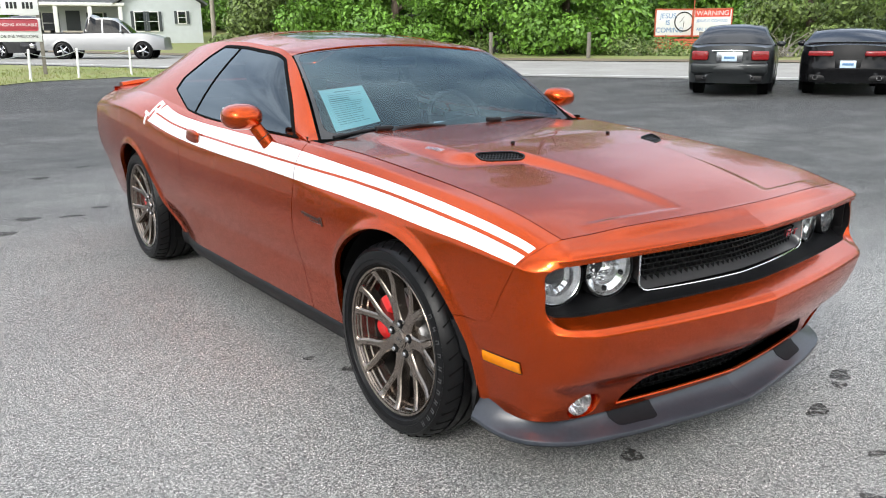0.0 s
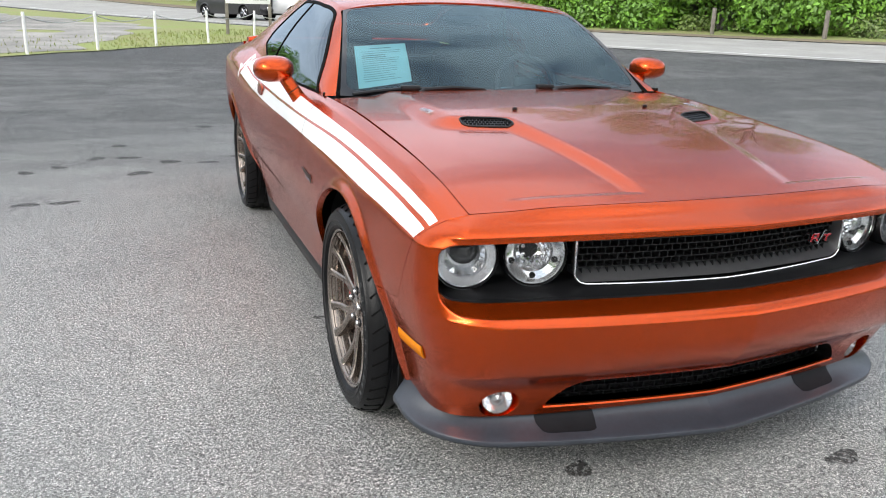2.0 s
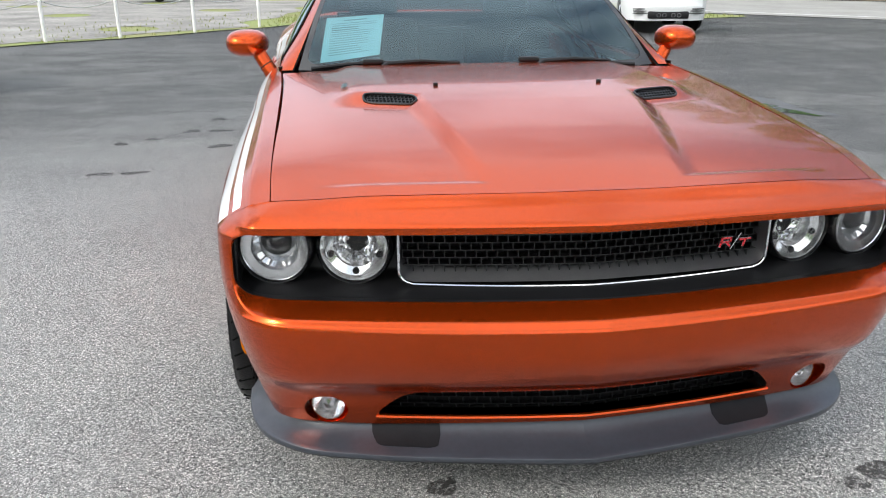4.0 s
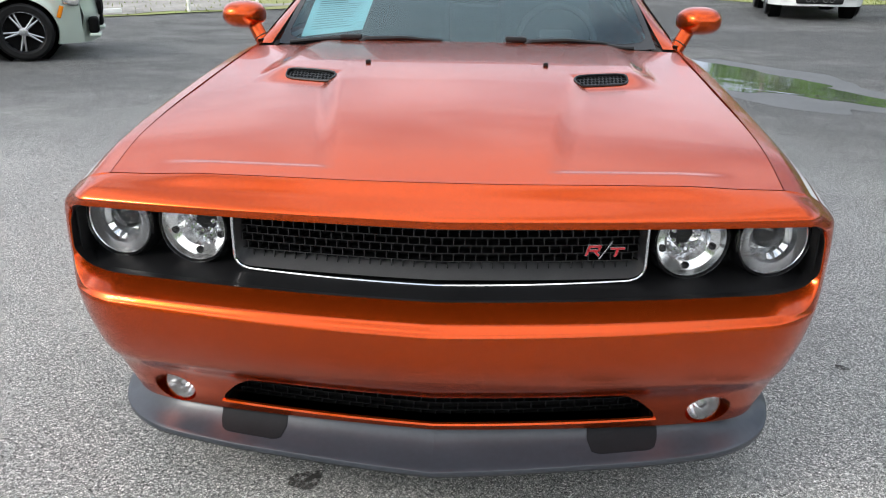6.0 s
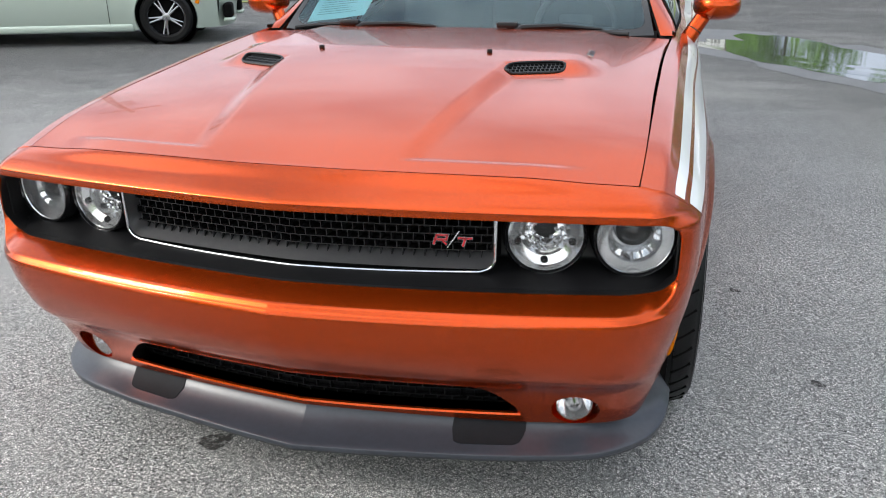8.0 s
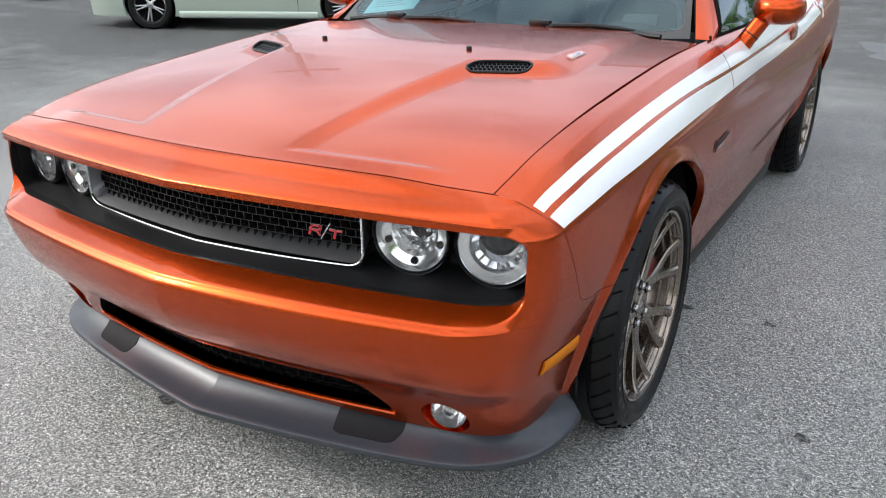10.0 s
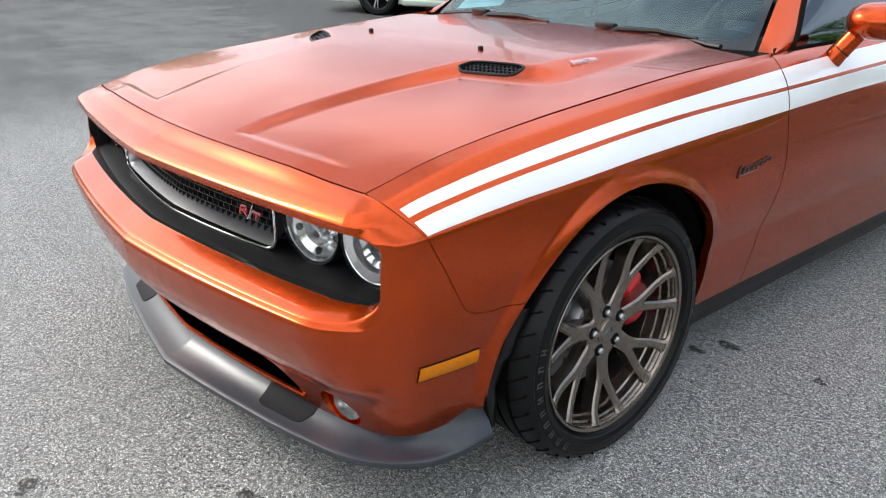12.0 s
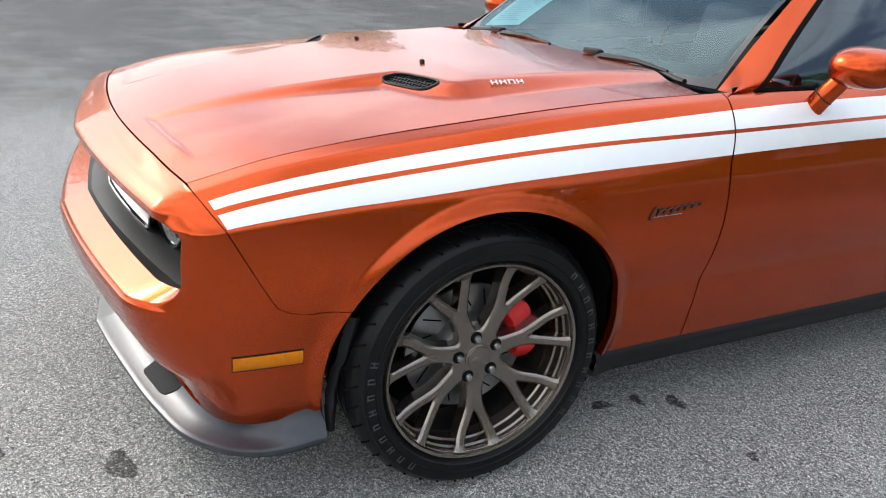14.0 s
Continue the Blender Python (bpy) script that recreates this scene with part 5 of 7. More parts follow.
    part("drum_back", lathe([(-0.06, 0.24), (-0.03, 0.10), (-0.02, 0.001)], 40), DARK, wh)
    return wh


for sx, y0, spin in ((1, 0.0, 25.7), (-1, 0.0, 17.0), (1, REAR, 21.0), (-1, REAR, 9.0)):
    build_wheel(sx, y0, spin)

# Script-like silver badge on each front wing: a plain flowing line.
for sx in (1, -1):
    pts = []
    for k in range(140):
        t = k / 139
        w = 2 * math.pi * 7 * t
        y = 0.455 + 0.165 * t - 0.0075 * math.sin(w)
        z = 0.722 + 0.012 * t + (0.0065 + (0.009 if t < 0.13 else 0.0)) * math.cos(w + 2.4)
        pts.append((sx * (float(side_x(y, z)) + 0.003), y, z))
    part("wing_badge", sweep(pts, 0.0021, 6, up=(1, 0, 0)), SHADE_BADGE_METAL, coupe, "small dark silver script badge")
    ul = [(sx * (float(side_x(y, 0.716)) + 0.003), y, 0.714 + 0.05 * (y - 0.455) ** 2) for y in np.linspace(0.46, 0.56, 8)]
    part("badge_underline", sweep(ul, 0.0016, 6, up=(1, 0, 0)), DULLCHROME, coupe)

# Pale form taped behind the windscreen.


def on_screen(u, t, d=0.004):
    xb, xt = u * 0.752, u * 0.612
    bow = 0.024 * math.sin(math.pi * t)
    p = Vector((xb + (xt - xb) * t, WSB(xb) + (WST(xt) - WSB(xb)) * t - bow * 0.5, 0.985 + 0.013 * u * u + (0.398 - 0.053 * u * u) * t + bow))
    return p + Vector((0, 0.55, -0.83)) * d


def on_form(a, b, d):
    """a across from the left edge, b down from the top edge of the sheet."""
    u = (-0.92 + 0.36 * a) * (1 - b) + (-0.895 + 0.325 * a) * b
    t = (0.49 + 0.02 * a) * (1 - b) + (0.07 + 0.075 * a) * b
    return on_screen(u, t, d)


def form_patch(a0, a1, b0, b1, d, n=6):
    bm = bmesh.new()
    g = [[bm.verts.new(on_form(a0 + (a1 - a0) * i / n, b0 + (b1 - b0) * j / n, d)) for j in range(n + 1)] for i in range(n + 1)]
    for i in range(n):
        for j in range(n):
            bm.faces.new((g[i][j], g[i + 1][j], g[i + 1][j + 1], g[i][j + 1]))
    bmesh.ops.solidify(bm, geom=bm.faces, thickness=0.0004)
    return bm


form = part("paper_form", form_patch(0, 1, 0, 1, 0.004), CYANPAPER, coupe, "pale cyan paper form behind the windscreen")
rnd = random.Random(2)
part("print_bar", form_patch(0.3, 0.7, 0.09, 0.11, 0.0032, 2), INK, form)
for k in range(15):
    b0 = 0.17 + k * 0.05
    part("print_bar", form_patch(0.12, rnd.uniform(0.55, 0.9), b0, b0 + (0.018 if k in (2, 3) else 0.009), 0.0032, 2), INK, form)

# ---- ground, road, verges ----


def gz(x, y):
    """The lot is level under the cars shown and rises gently away from them."""
    r = np.hypot(np.asarray(x, float), np.asarray(y, float))
    a = np.maximum(0, r - 5)
    return 0.016 * a * a / (a + 1.2) + 0.0007 * np.clip(r - 42, 0, 40) ** 2 + 0.06 * np.maximum(0, r - 82)


ROAD_P, ROAD_U, ROAD_N = np.array([16.45, 14.0]), np.array([-0.55, 0.835]), np.array([0.835, 0.55])


def road_xy(s, n):
    """A place s along the road and n across it from its near edge."""
    p = ROAD_P + ROAD_U * s + ROAD_N * n
    return float(p[0]), float(p[1])


def asphalt():
    m = bpy.data.materials.new("worn_asphalt")
    m.use_nodes = True
    n, l = m.node_tree.nodes, m.node_tree.links
    b = n["Principled BSDF"]
    co = n.new("ShaderNodeTexCoord")

    def noise_(scale, detail=4.0, rough=0.5, src=None):
        t = n.new("ShaderNodeTexNoise")
        t.inputs["Scale"].default_value, t.inputs["Detail"].default_value, t.inputs["Roughness"].default_value = scale, detail, rough
        l.new(src or co.outputs["Object"], t.inputs["Vector"])
        return t.outputs["Fac"]

    def math_(op, a, c):
        t = n.new("ShaderNodeMath")
        t.operation = op
        for k, q in enumerate((a, c)):
            if isinstance(q, (int, float)):
                t.inputs[k].default_value = q
            else:
                l.new(q, t.inputs[k])
        return t.outputs[0]

    def range_(v, a, c, d=0.0, e=1.0):
        t = n.new("ShaderNodeMapRange")
        t.interpolation_type = "SMOOTHSTEP"
        for k, q in enumerate((a, c, d, e)):
            t.inputs[k + 1].default_value = q
        l.new(v, t.inputs[0])
        return t.outputs[0]

    def blend(f, a, c):
        t = n.new("ShaderNodeMix")
        t.data_type = "RGBA"
        l.new(f, t.inputs[0])
        for k, q in ((6, a), (7, c)):
            if isinstance(q, tuple):
                t.inputs[k].default_value = (*q, 1)
            else:
                l.new(q, t.inputs[k])
        return t.outputs[2]

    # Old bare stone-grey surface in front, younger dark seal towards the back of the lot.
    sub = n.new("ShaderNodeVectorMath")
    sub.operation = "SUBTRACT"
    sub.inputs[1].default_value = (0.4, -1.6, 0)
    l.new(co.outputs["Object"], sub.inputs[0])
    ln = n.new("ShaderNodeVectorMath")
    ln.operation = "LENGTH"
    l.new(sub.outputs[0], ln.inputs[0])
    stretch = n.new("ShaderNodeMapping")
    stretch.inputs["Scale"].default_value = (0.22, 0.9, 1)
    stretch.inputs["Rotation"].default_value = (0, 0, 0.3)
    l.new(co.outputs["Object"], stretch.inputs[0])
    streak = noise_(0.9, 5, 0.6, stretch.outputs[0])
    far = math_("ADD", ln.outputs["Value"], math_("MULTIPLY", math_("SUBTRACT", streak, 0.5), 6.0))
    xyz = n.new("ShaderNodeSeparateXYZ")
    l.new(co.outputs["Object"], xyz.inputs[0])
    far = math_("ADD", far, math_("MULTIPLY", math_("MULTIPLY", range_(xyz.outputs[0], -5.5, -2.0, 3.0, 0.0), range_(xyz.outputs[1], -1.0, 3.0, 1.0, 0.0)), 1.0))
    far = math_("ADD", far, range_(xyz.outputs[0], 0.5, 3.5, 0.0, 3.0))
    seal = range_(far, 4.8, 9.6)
    chips = n.new("ShaderNodeTexVoronoi")
    chips.inputs["Scale"].default_value = 185
    l.new(co.outputs["Object"], chips.inputs["Vector"])
    sep = n.new("ShaderNodeSeparateColor")
    l.new(chips.outputs["Color"], sep.inputs[0])
    fine = noise_(130, 3, 0.7)
    chip = math_("ADD", math_("MULTIPLY", sep.outputs[0], 0.92), math_("MULTIPLY", fine, 0.08))
    edges = n.new("ShaderNodeTexVoronoi")
    edges.feature = "DISTANCE_TO_EDGE"
    edges.inputs["Scale"].default_value = 185
    l.new(co.outputs["Object"], edges.inputs["Vector"])
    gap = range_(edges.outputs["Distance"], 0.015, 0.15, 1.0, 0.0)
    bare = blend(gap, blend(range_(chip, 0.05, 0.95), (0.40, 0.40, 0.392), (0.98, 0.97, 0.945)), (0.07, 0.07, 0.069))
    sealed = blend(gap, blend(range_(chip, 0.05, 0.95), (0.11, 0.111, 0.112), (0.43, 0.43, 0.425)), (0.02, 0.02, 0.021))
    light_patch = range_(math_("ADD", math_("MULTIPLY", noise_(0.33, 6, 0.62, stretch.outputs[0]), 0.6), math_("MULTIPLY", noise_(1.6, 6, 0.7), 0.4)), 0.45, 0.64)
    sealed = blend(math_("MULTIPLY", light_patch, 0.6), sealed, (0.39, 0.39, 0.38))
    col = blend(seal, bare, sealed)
    clump = n.new("ShaderNodeMix")
    clump.data_type, clump.blend_type = "RGBA", "MULTIPLY"
    clump.inputs[0].default_value = 1.0
    l.new(col, clump.inputs[6])
    l.new(blend(range_(noise_(95, 3, 0.8), 0.36, 0.64), (0.66, 0.66, 0.66), (1.27, 1.27, 1.26)), clump.inputs[7])
    col = clump.outputs[2]
    tone = noise_(0.7, 6, 0.6)
    col2 = n.new("ShaderNodeMix")
    col2.data_type, col2.blend_type = "RGBA", "MULTIPLY"
    col2.inputs[0].default_value = 1.0
    l.new(col, col2.inputs[6])
    tint = n.new("ShaderNodeValToRGB")
    tint.color_ramp.elements[0].position, tint.color_ramp.elements[1].position = 0.3, 0.7
    tint.color_ramp.elements[0].color, tint.color_ramp.elements[1].color = (0.78, 0.78, 0.78, 1), (1, 1, 0.99, 1)
    l.new(tone, tint.inputs[0])
    l.new(tint.outputs[0], col2.inputs[7])
    l.new(col2.outputs[2], b.inputs["Base Color"])
    rr = range_(tone, 0.3, 0.7, 0.72, 0.9)
    l.new(rr, b.inputs["Roughness"])
    bp = n.new("ShaderNodeBump")
    bp.inputs["Strength"].default_value, bp.inputs["Distance"].default_value = 1.0, 0.014
    l.new(math_("SUBTRACT", math_("MULTIPLY", chip, 0.5), gap), bp.inputs["Height"])
    l.new(bp.outputs[0], b.inputs["Normal"])
    return m


def land(name, material, edge_fn, step, label, lift=0.0, x0=-60, x1=60, y0=-40, y1=90, category="ground"):
    """A sheet over the land where edge_fn is positive."""
    xs, ys = np.arange(x0, x1 + step, step), np.arange(y0, y1 + step, step)
    gx, gy = np.meshgrid(xs, ys, indexing="ij")
    sh = Sheet.grid(np.stack([gx, gy, gz(gx, gy) + lift], -1))
    if edge_fn is not None:
        sh = sh.keep(lambda v: edge_fn(v[:, 0], v[:, 1]))
    return tagged(sheet_part(name, [(sh, material)]), label, category, kind="structure")


GRASS = mat("mown_grass", (0.17, 0.22, 0.055), 0.9, 0, 0, 0.5, 0.5, 0.8, 30, color2=(0.24, 0.22, 0.10))
GRAVEL = mat("grey_gravel", (0.30, 0.285, 0.26), 0.95, 0, 0, 0.5, 0.8, 0.9, 40)
ROADM = mat("bleached_road_asphalt", (0.33, 0.32, 0.30), 0.85, 0, 0, 0.25, 0.6, 0.5, 60)
LINEW = mat("road_line_paint", (0.75, 0.75, 0.73), 0.7, 0, 0, 0.2, 3)
DIRT = mat("roadside_dirt", (0.20, 0.16, 0.11), 0.95, 0, 0, 0.4, 0.7, 0.6, 20)

# One sheet of asphalt and land that reaches the horizon.
ring_r = np.r_[np.linspace(0.0, 6, 13), np.geomspace(6.6, 900, 60)]
ang = np.linspace(0, 2 * math.pi, 97)
rr, aa = np.meshgrid(ring_r, ang, indexing="ij")
px, py = rr * np.cos(aa), rr * np.sin(aa)
gsheet = Sheet.grid(np.stack([px, py, np.minimum(gz(px, py), 14)], -1))
if gsheet.n[:, 2].mean() < 0:
    gsheet = Sheet.grid(np.stack([px, py, np.minimum(gz(px, py), 14)], -1), flip=True)
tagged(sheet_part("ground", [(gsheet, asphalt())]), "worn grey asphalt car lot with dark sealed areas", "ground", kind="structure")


def across(x, y):
    return (x - ROAD_P[0]) * ROAD_N[0] + (y - ROAD_P[1]) * ROAD_N[1]


def wob(x, y, k=0.35, f=0.9):
    return k * (np.sin(x * f + 1.3 * np.sin(y * 0.7)) + 0.6 * np.sin(y * f * 1.7 + x * 0.5))


LOT_EDGE = [(-40, 1.0), (-14, 8.0), (-8, 12.6), (-3.9, 16.8), (-1.2, 19.8), (1.8, 22.6), (4.6, 23.6), (7.6, 19.4), (11.0, 19.8), (12.0, 20.6), (13, 60)]


def beyond_lot(x, y):
    ex, ey = [p[0] for p in LOT_EDGE], [p[1] for p in LOT_EDGE]
    return y - np.interp(x, ex, ey) + wob(x, y, 0.10, 2.1)


land("grass_verge", GRASS, lambda x, y: np.minimum(beyond_lot(x, y), np.minimum(-0.6 - across(x, y), 12 - x)), 0.5, "patchy green grass verge beside the lot", 0.02, -40, 14, 0, 70)
land("gravel_yard", GRAVEL, lambda x, y: np.minimum(np.minimum(beyond_lot(x, y) - 0.7 + wob(x, y, 0.3, 1.6), -2.6 - x + 0.12 * (y - 18) + wob(x, y, 0.5)), np.minimum(-4.5 - across(x, y), 0.06 + np.sin(x * 1.1 + 0.6 * y) * 0.5 + np.sin(0.8 * y - 0.5 * x) * 0.5 + 0.75)), 0.4, "grey gravel yard with grass patches", 0.03, -34, 6, 5, 45)
land("road", ROADM, lambda x, y: np.minimum(across(x, y), 10.6 - across(x, y)), 0.8, "bleached grey two-lane road", 0.02, -80, 60, -50, 130)
line = np.array([[(*road_xy(s, n), float(gz(*road_xy(s, n))) + 0.03) for n in (0.75, 0.93)] for s in np.linspace(-45, 45, 91)])
line_sheet = Sheet.grid(line)
if line_sheet.n[:, 2].mean() < 0:
    line_sheet = Sheet.grid(line, flip=True)
tagged(sheet_part("road_line", [(line_sheet, LINEW)]), "white painted road edge line", "road marking", kind="structure")
land("far_verge", DIRT, lambda x, y: np.minimum(across(x, y) - 10.6, 13.0 - across(x, y)), 0.8, "brown dirt strip beside the road", 0.05, -80, 60, -50, 130)
land("far_grass", GRASS, lambda x, y: across(x, y) - 13.0, 1.5, "green lawn beyond the road", 0.05, -80, 90, -60, 130)

# Oil stains and damp spots.
STAIN = mat("oil_stain", (0.06, 0.058, 0.055), 0.75, 0, 0, 0.5, 25, 0.4, 150)
sn, sl_ = STAIN.node_tree.nodes, STAIN.node_tree.links
s_co, s_no, s_ra = sn.new("ShaderNodeTexCoord"), sn.new("ShaderNodeTexNoise"), sn.new("ShaderNodeMapRange")
s_no.inputs["Scale"].default_value, s_no.inputs["Detail"].default_value, s_no.inputs["Roughness"].default_value = 45.0, 5.0, 0.75
s_ra.inputs[1].default_value, s_ra.inputs[2].default_value, s_ra.inputs[3].default_value, s_ra.inputs[4].default_value = 0.40, 0.56, 0.12, 0.9
sl_.new(s_co.outputs["Object"], s_no.inputs["Vector"])
sl_.new(s_no.outputs["Fac"], s_ra.inputs[0])
sl_.new(s_ra.outputs[0], sn["Principled BSDF"].inputs["Alpha"])


def stain(x, y, rx, ry, seed):
    rnd = random.Random(seed)
    bm = bmesh.new()
    n = 60
    ph = [rnd.uniform(0, 6.28) for _ in range(4)]
    vs = []
    for k in range(n):
        a = 2 * math.pi * k / n
        q = 1 + 0.18 * math.sin(2 * a + ph[0]) + 0.12 * math.sin(3 * a + ph[1]) + 0.06 * math.sin(5 * a + ph[2]) + 0.05 * math.sin(11 * a + ph[3])
        px_, py_ = x + rx * q * math.cos(a), y + ry * q * math.sin(a)
        vs.append(bm.verts.new((px_, py_, float(gz(px_, py_)) + 0.003)))
    bm.faces.new(vs)
    tagged(part("oil_stain", bm, STAIN, None, "", False), "dark oil stain on grey asphalt", "stain", "oil stains on the lot")


for k, (x, y, rx, ry) in enumerate([(-0.357, -0.65, 0.05, 0.035), (0.50, -0.86, 0.06, 0.04), (0.90, -0.74, 0.065, 0.04), (0.80, -0.79, 0.03, 0.035), (-0.865, 0.815, 0.025, 0.02), (-0.78, 0.60, 0.03, 0.03), (0.76, 0.55, 0.025, 0.03), (0.78, 0.68, 0.03, 0.02), (0.84, 0.79, 0.035, 0.03), (1.155, 0.80, 0.02, 0.018), (1.36, 0.11, 0.022, 0.02), (0.34, -1.16, 0.04, 0.022), (0.05, -1.28, 0.03, 0.03)]):
    stain(x, y, rx, ry, k)
for k, (x, y) in enumerate([(-0.77, 4.95), (-1.37, 4.8), (-0.93, 6.78), (-0.4, 7.28), (-1.05, 4.71), (-1.81, 5.7), (-1.98, 5.08), (-1.72, 5.07), (-2.26, 4.73), (-1.62, 4.34), (-2.49, 4.54), (-2.36, 3.4), (-2.12, 3.41)]):
    stain(x, y, 0.06 + 0.05 * ((k * 7) % 5) / 5, 0.05 + 0.05 * ((k * 3) % 4) / 4, 40 + k)

# Puddle.
WATER = mat("puddle_water", (0.04, 0.045, 0.04), 0.05, 0, 0, 0, 1, spec=0.6)
DAMP = mat("damp_asphalt", (0.10, 0.102, 0.105), 0.6, 0, 0, 0.3, 2, 0.4, 120)


def blot(name, cx, cy, length, width, turn, lift, material, label, seed):
    rnd = random.Random(seed)
    bm = bmesh.new()
    ph = [rnd.uniform(0, 6.28) for _ in range(5)]
    vs = []
    for k in range(90):
        a = 2 * math.pi * k / 90
        q = 1 + 0.10 * math.sin(3 * a + ph[0]) + 0.09 * math.sin(5 * a + ph[1]) + 0.06 * math.sin(11 * a + ph[2]) + 0.03 * math.sin(23 * a + ph[3])
        u, w = length * q * math.cos(a), width * q * math.sin(a) * (1 + 0.35 * math.cos(a))
        x, y = cx + u * math.cos(turn) - w * math.sin(turn), cy + u * math.sin(turn) + w * math.cos(turn)
        vs.append(bm.verts.new((x, y, float(gz(x, y)) + lift)))
    bm.faces.new(vs)
    return tagged(part(name, bm, material, None, "", False), label, "puddle")


blot("damp_patch", 2.75, 7.35, 2.9, 1.1, 2.12, 0.003, DAMP, "dark damp patch of asphalt round a puddle", 3)
blot("puddle", 2.75, 7.4, 2.4, 0.75, 2.12, 0.006, WATER, "shallow rain puddle on the asphalt", 5)

# ---- trees and woods ----
LEAF = mat("spring_leaves", (0.15, 0.30, 0.034), 0.5, 0, 0, 0.55, 0.7, color2=(0.075, 0.17, 0.022))
LEAF2 = mat("pale_leaves", (0.16, 0.22, 0.055), 0.5, 0, 0, 0.5, 0.6, color2=(0.08, 0.13, 0.035))
BARK = mat("tree_bark", (0.10, 0.075, 0.055), 0.9, 0, 0, 0.4, 6, 0.8, 30)
for lm in (LEAF, LEAF2):
    nt = lm.node_tree
    bs_ = nt.nodes["Principled BSDF"]
    bs_.inputs["Subsurface Weight"].default_value = 0.0
    geo = nt.nodes.new("ShaderNodeNewGeometry")
    hue = nt.nodes.new("ShaderNodeHueSaturation")
    rng = nt.nodes.new("ShaderNodeMapRange")
    rng.inputs[3].default_value, rng.inputs[4].default_value = 0.55, 1.35
    nt.links.new(geo.outputs["Random Per Island"], rng.inputs[0])
    nt.links.new(rng.outputs[0], hue.inputs["Value"])
    src = bs_.inputs["Base Color"].links[0].from_socket
    nt.links.new(src, hue.inputs["Color"])
    nt.links.new(hue.outputs[0], bs_.inputs["Base Color"])


def leaf_mesh(name, blobs, count, size, material, seed, parent=None, label=""):
    """Many small bent leaf sprays scattered over clumps (centre, radii)."""
    rg = np.random.default_rng(seed)
    share = np.array([b[1][0] * b[1][1] + b[1][2] * b[1][0] for b in blobs], float)
    pick = rg.choice(len(blobs), count, p=share / share.sum())
    d = rg.normal(size=(count, 3))
    d /= np.linalg.norm(d, axis=1, keepdims=True)
    rad = rg.uniform(0.55, 1.05, (count, 1)) ** 0.6
    c = np.array([b[0] for b in blobs])[pick] + d * np.array([b[1] for b in blobs])[pick] * rad
    nrm = d + rg.normal(scale=0.55, size=(count, 3)) + np.array([0, 0, 0.35])
    nrm /= np.linalg.norm(nrm, axis=1, keepdims=True)
    a = np.cross(nrm, rg.normal(size=(count, 3)))
    a /= np.linalg.norm(a, axis=1, keepdims=True)
    b = np.cross(nrm, a)
    s = size * rg.uniform(0.6, 1.4, (count, 1))
    v = np.stack([c - a * s, c + b * s * 0.55 + nrm * s * 0.12, c + a * s, c - b * s * 0.55 + nrm * s * 0.12], 1).reshape(-1, 3)
    f = np.arange(count * 4).reshape(-1, 4)
    me = bpy.data.meshes.new(name)
    me.from_pydata(v.tolist(), [], f.tolist())
    me.materials.append(material)
    ob = new(name, me)
    ob.parent = parent
    if label:
        ob["label"] = label
    return ob


def tree(x, y, h, spread, seed, material=LEAF, count=7000, low=0.22, label="broad leafy green tree with dense crown", leaf=0.13):
    rnd = random.Random(seed)
    z = float(gz(x, y)) + 0.03
    t = thing("tree", label, "tree", (x, y, z), 0, "trees beyond the road")
    pts = [(0, 0, -0.1), (0.1, 0.05, h * 0.2), (-0.05, 0.1, h * 0.45), (0.1, 0, h * 0.75)]
    bm = sweep(pts, [h * 0.022, h * 0.017, h * 0.013, h * 0.004], 10)
    for k in range(7):
        a = k * 0.9 + rnd.uniform(-0.3, 0.3)
        zz = h * (low + 0.08 + 0.06 * k)
        r = spread * rnd.uniform(0.5, 0.8)
        sweep([(0, 0, zz), (r * 0.5 * math.cos(a), r * 0.5 * math.sin(a), zz + h * 0.07), (r * math.cos(a), r * math.sin(a), zz + h * 0.15)], [h * 0.008, h * 0.006, h * 0.002], 6, bm=bm)
    part("trunk", bm, BARK, t)
    blobs = []
    for k in range(38):
        a, q = rnd.uniform(0, 6.28), rnd.uniform(0.15, 1) ** 0.6
        zz = rnd.uniform(low, low + 0.2) if k < 16 else rnd.uniform(low, 1.0)
        prof = math.sin(math.pi * min(1, max(0.0, (zz - low * 0.6) / (1.08 - low * 0.6))) ** 0.8) ** 0.6
        prof = max(prof, 0.85) if k < 16 else prof
        r = spread * q * prof
        s = spread * rnd.uniform(0.24, 0.42)
        blobs.append(((r * math.cos(a), r * math.sin(a), h * zz - s * 0.3), (s, s, s * 0.72)))
    leaf_mesh("crown", blobs, count, leaf, material, seed, t)
    return t


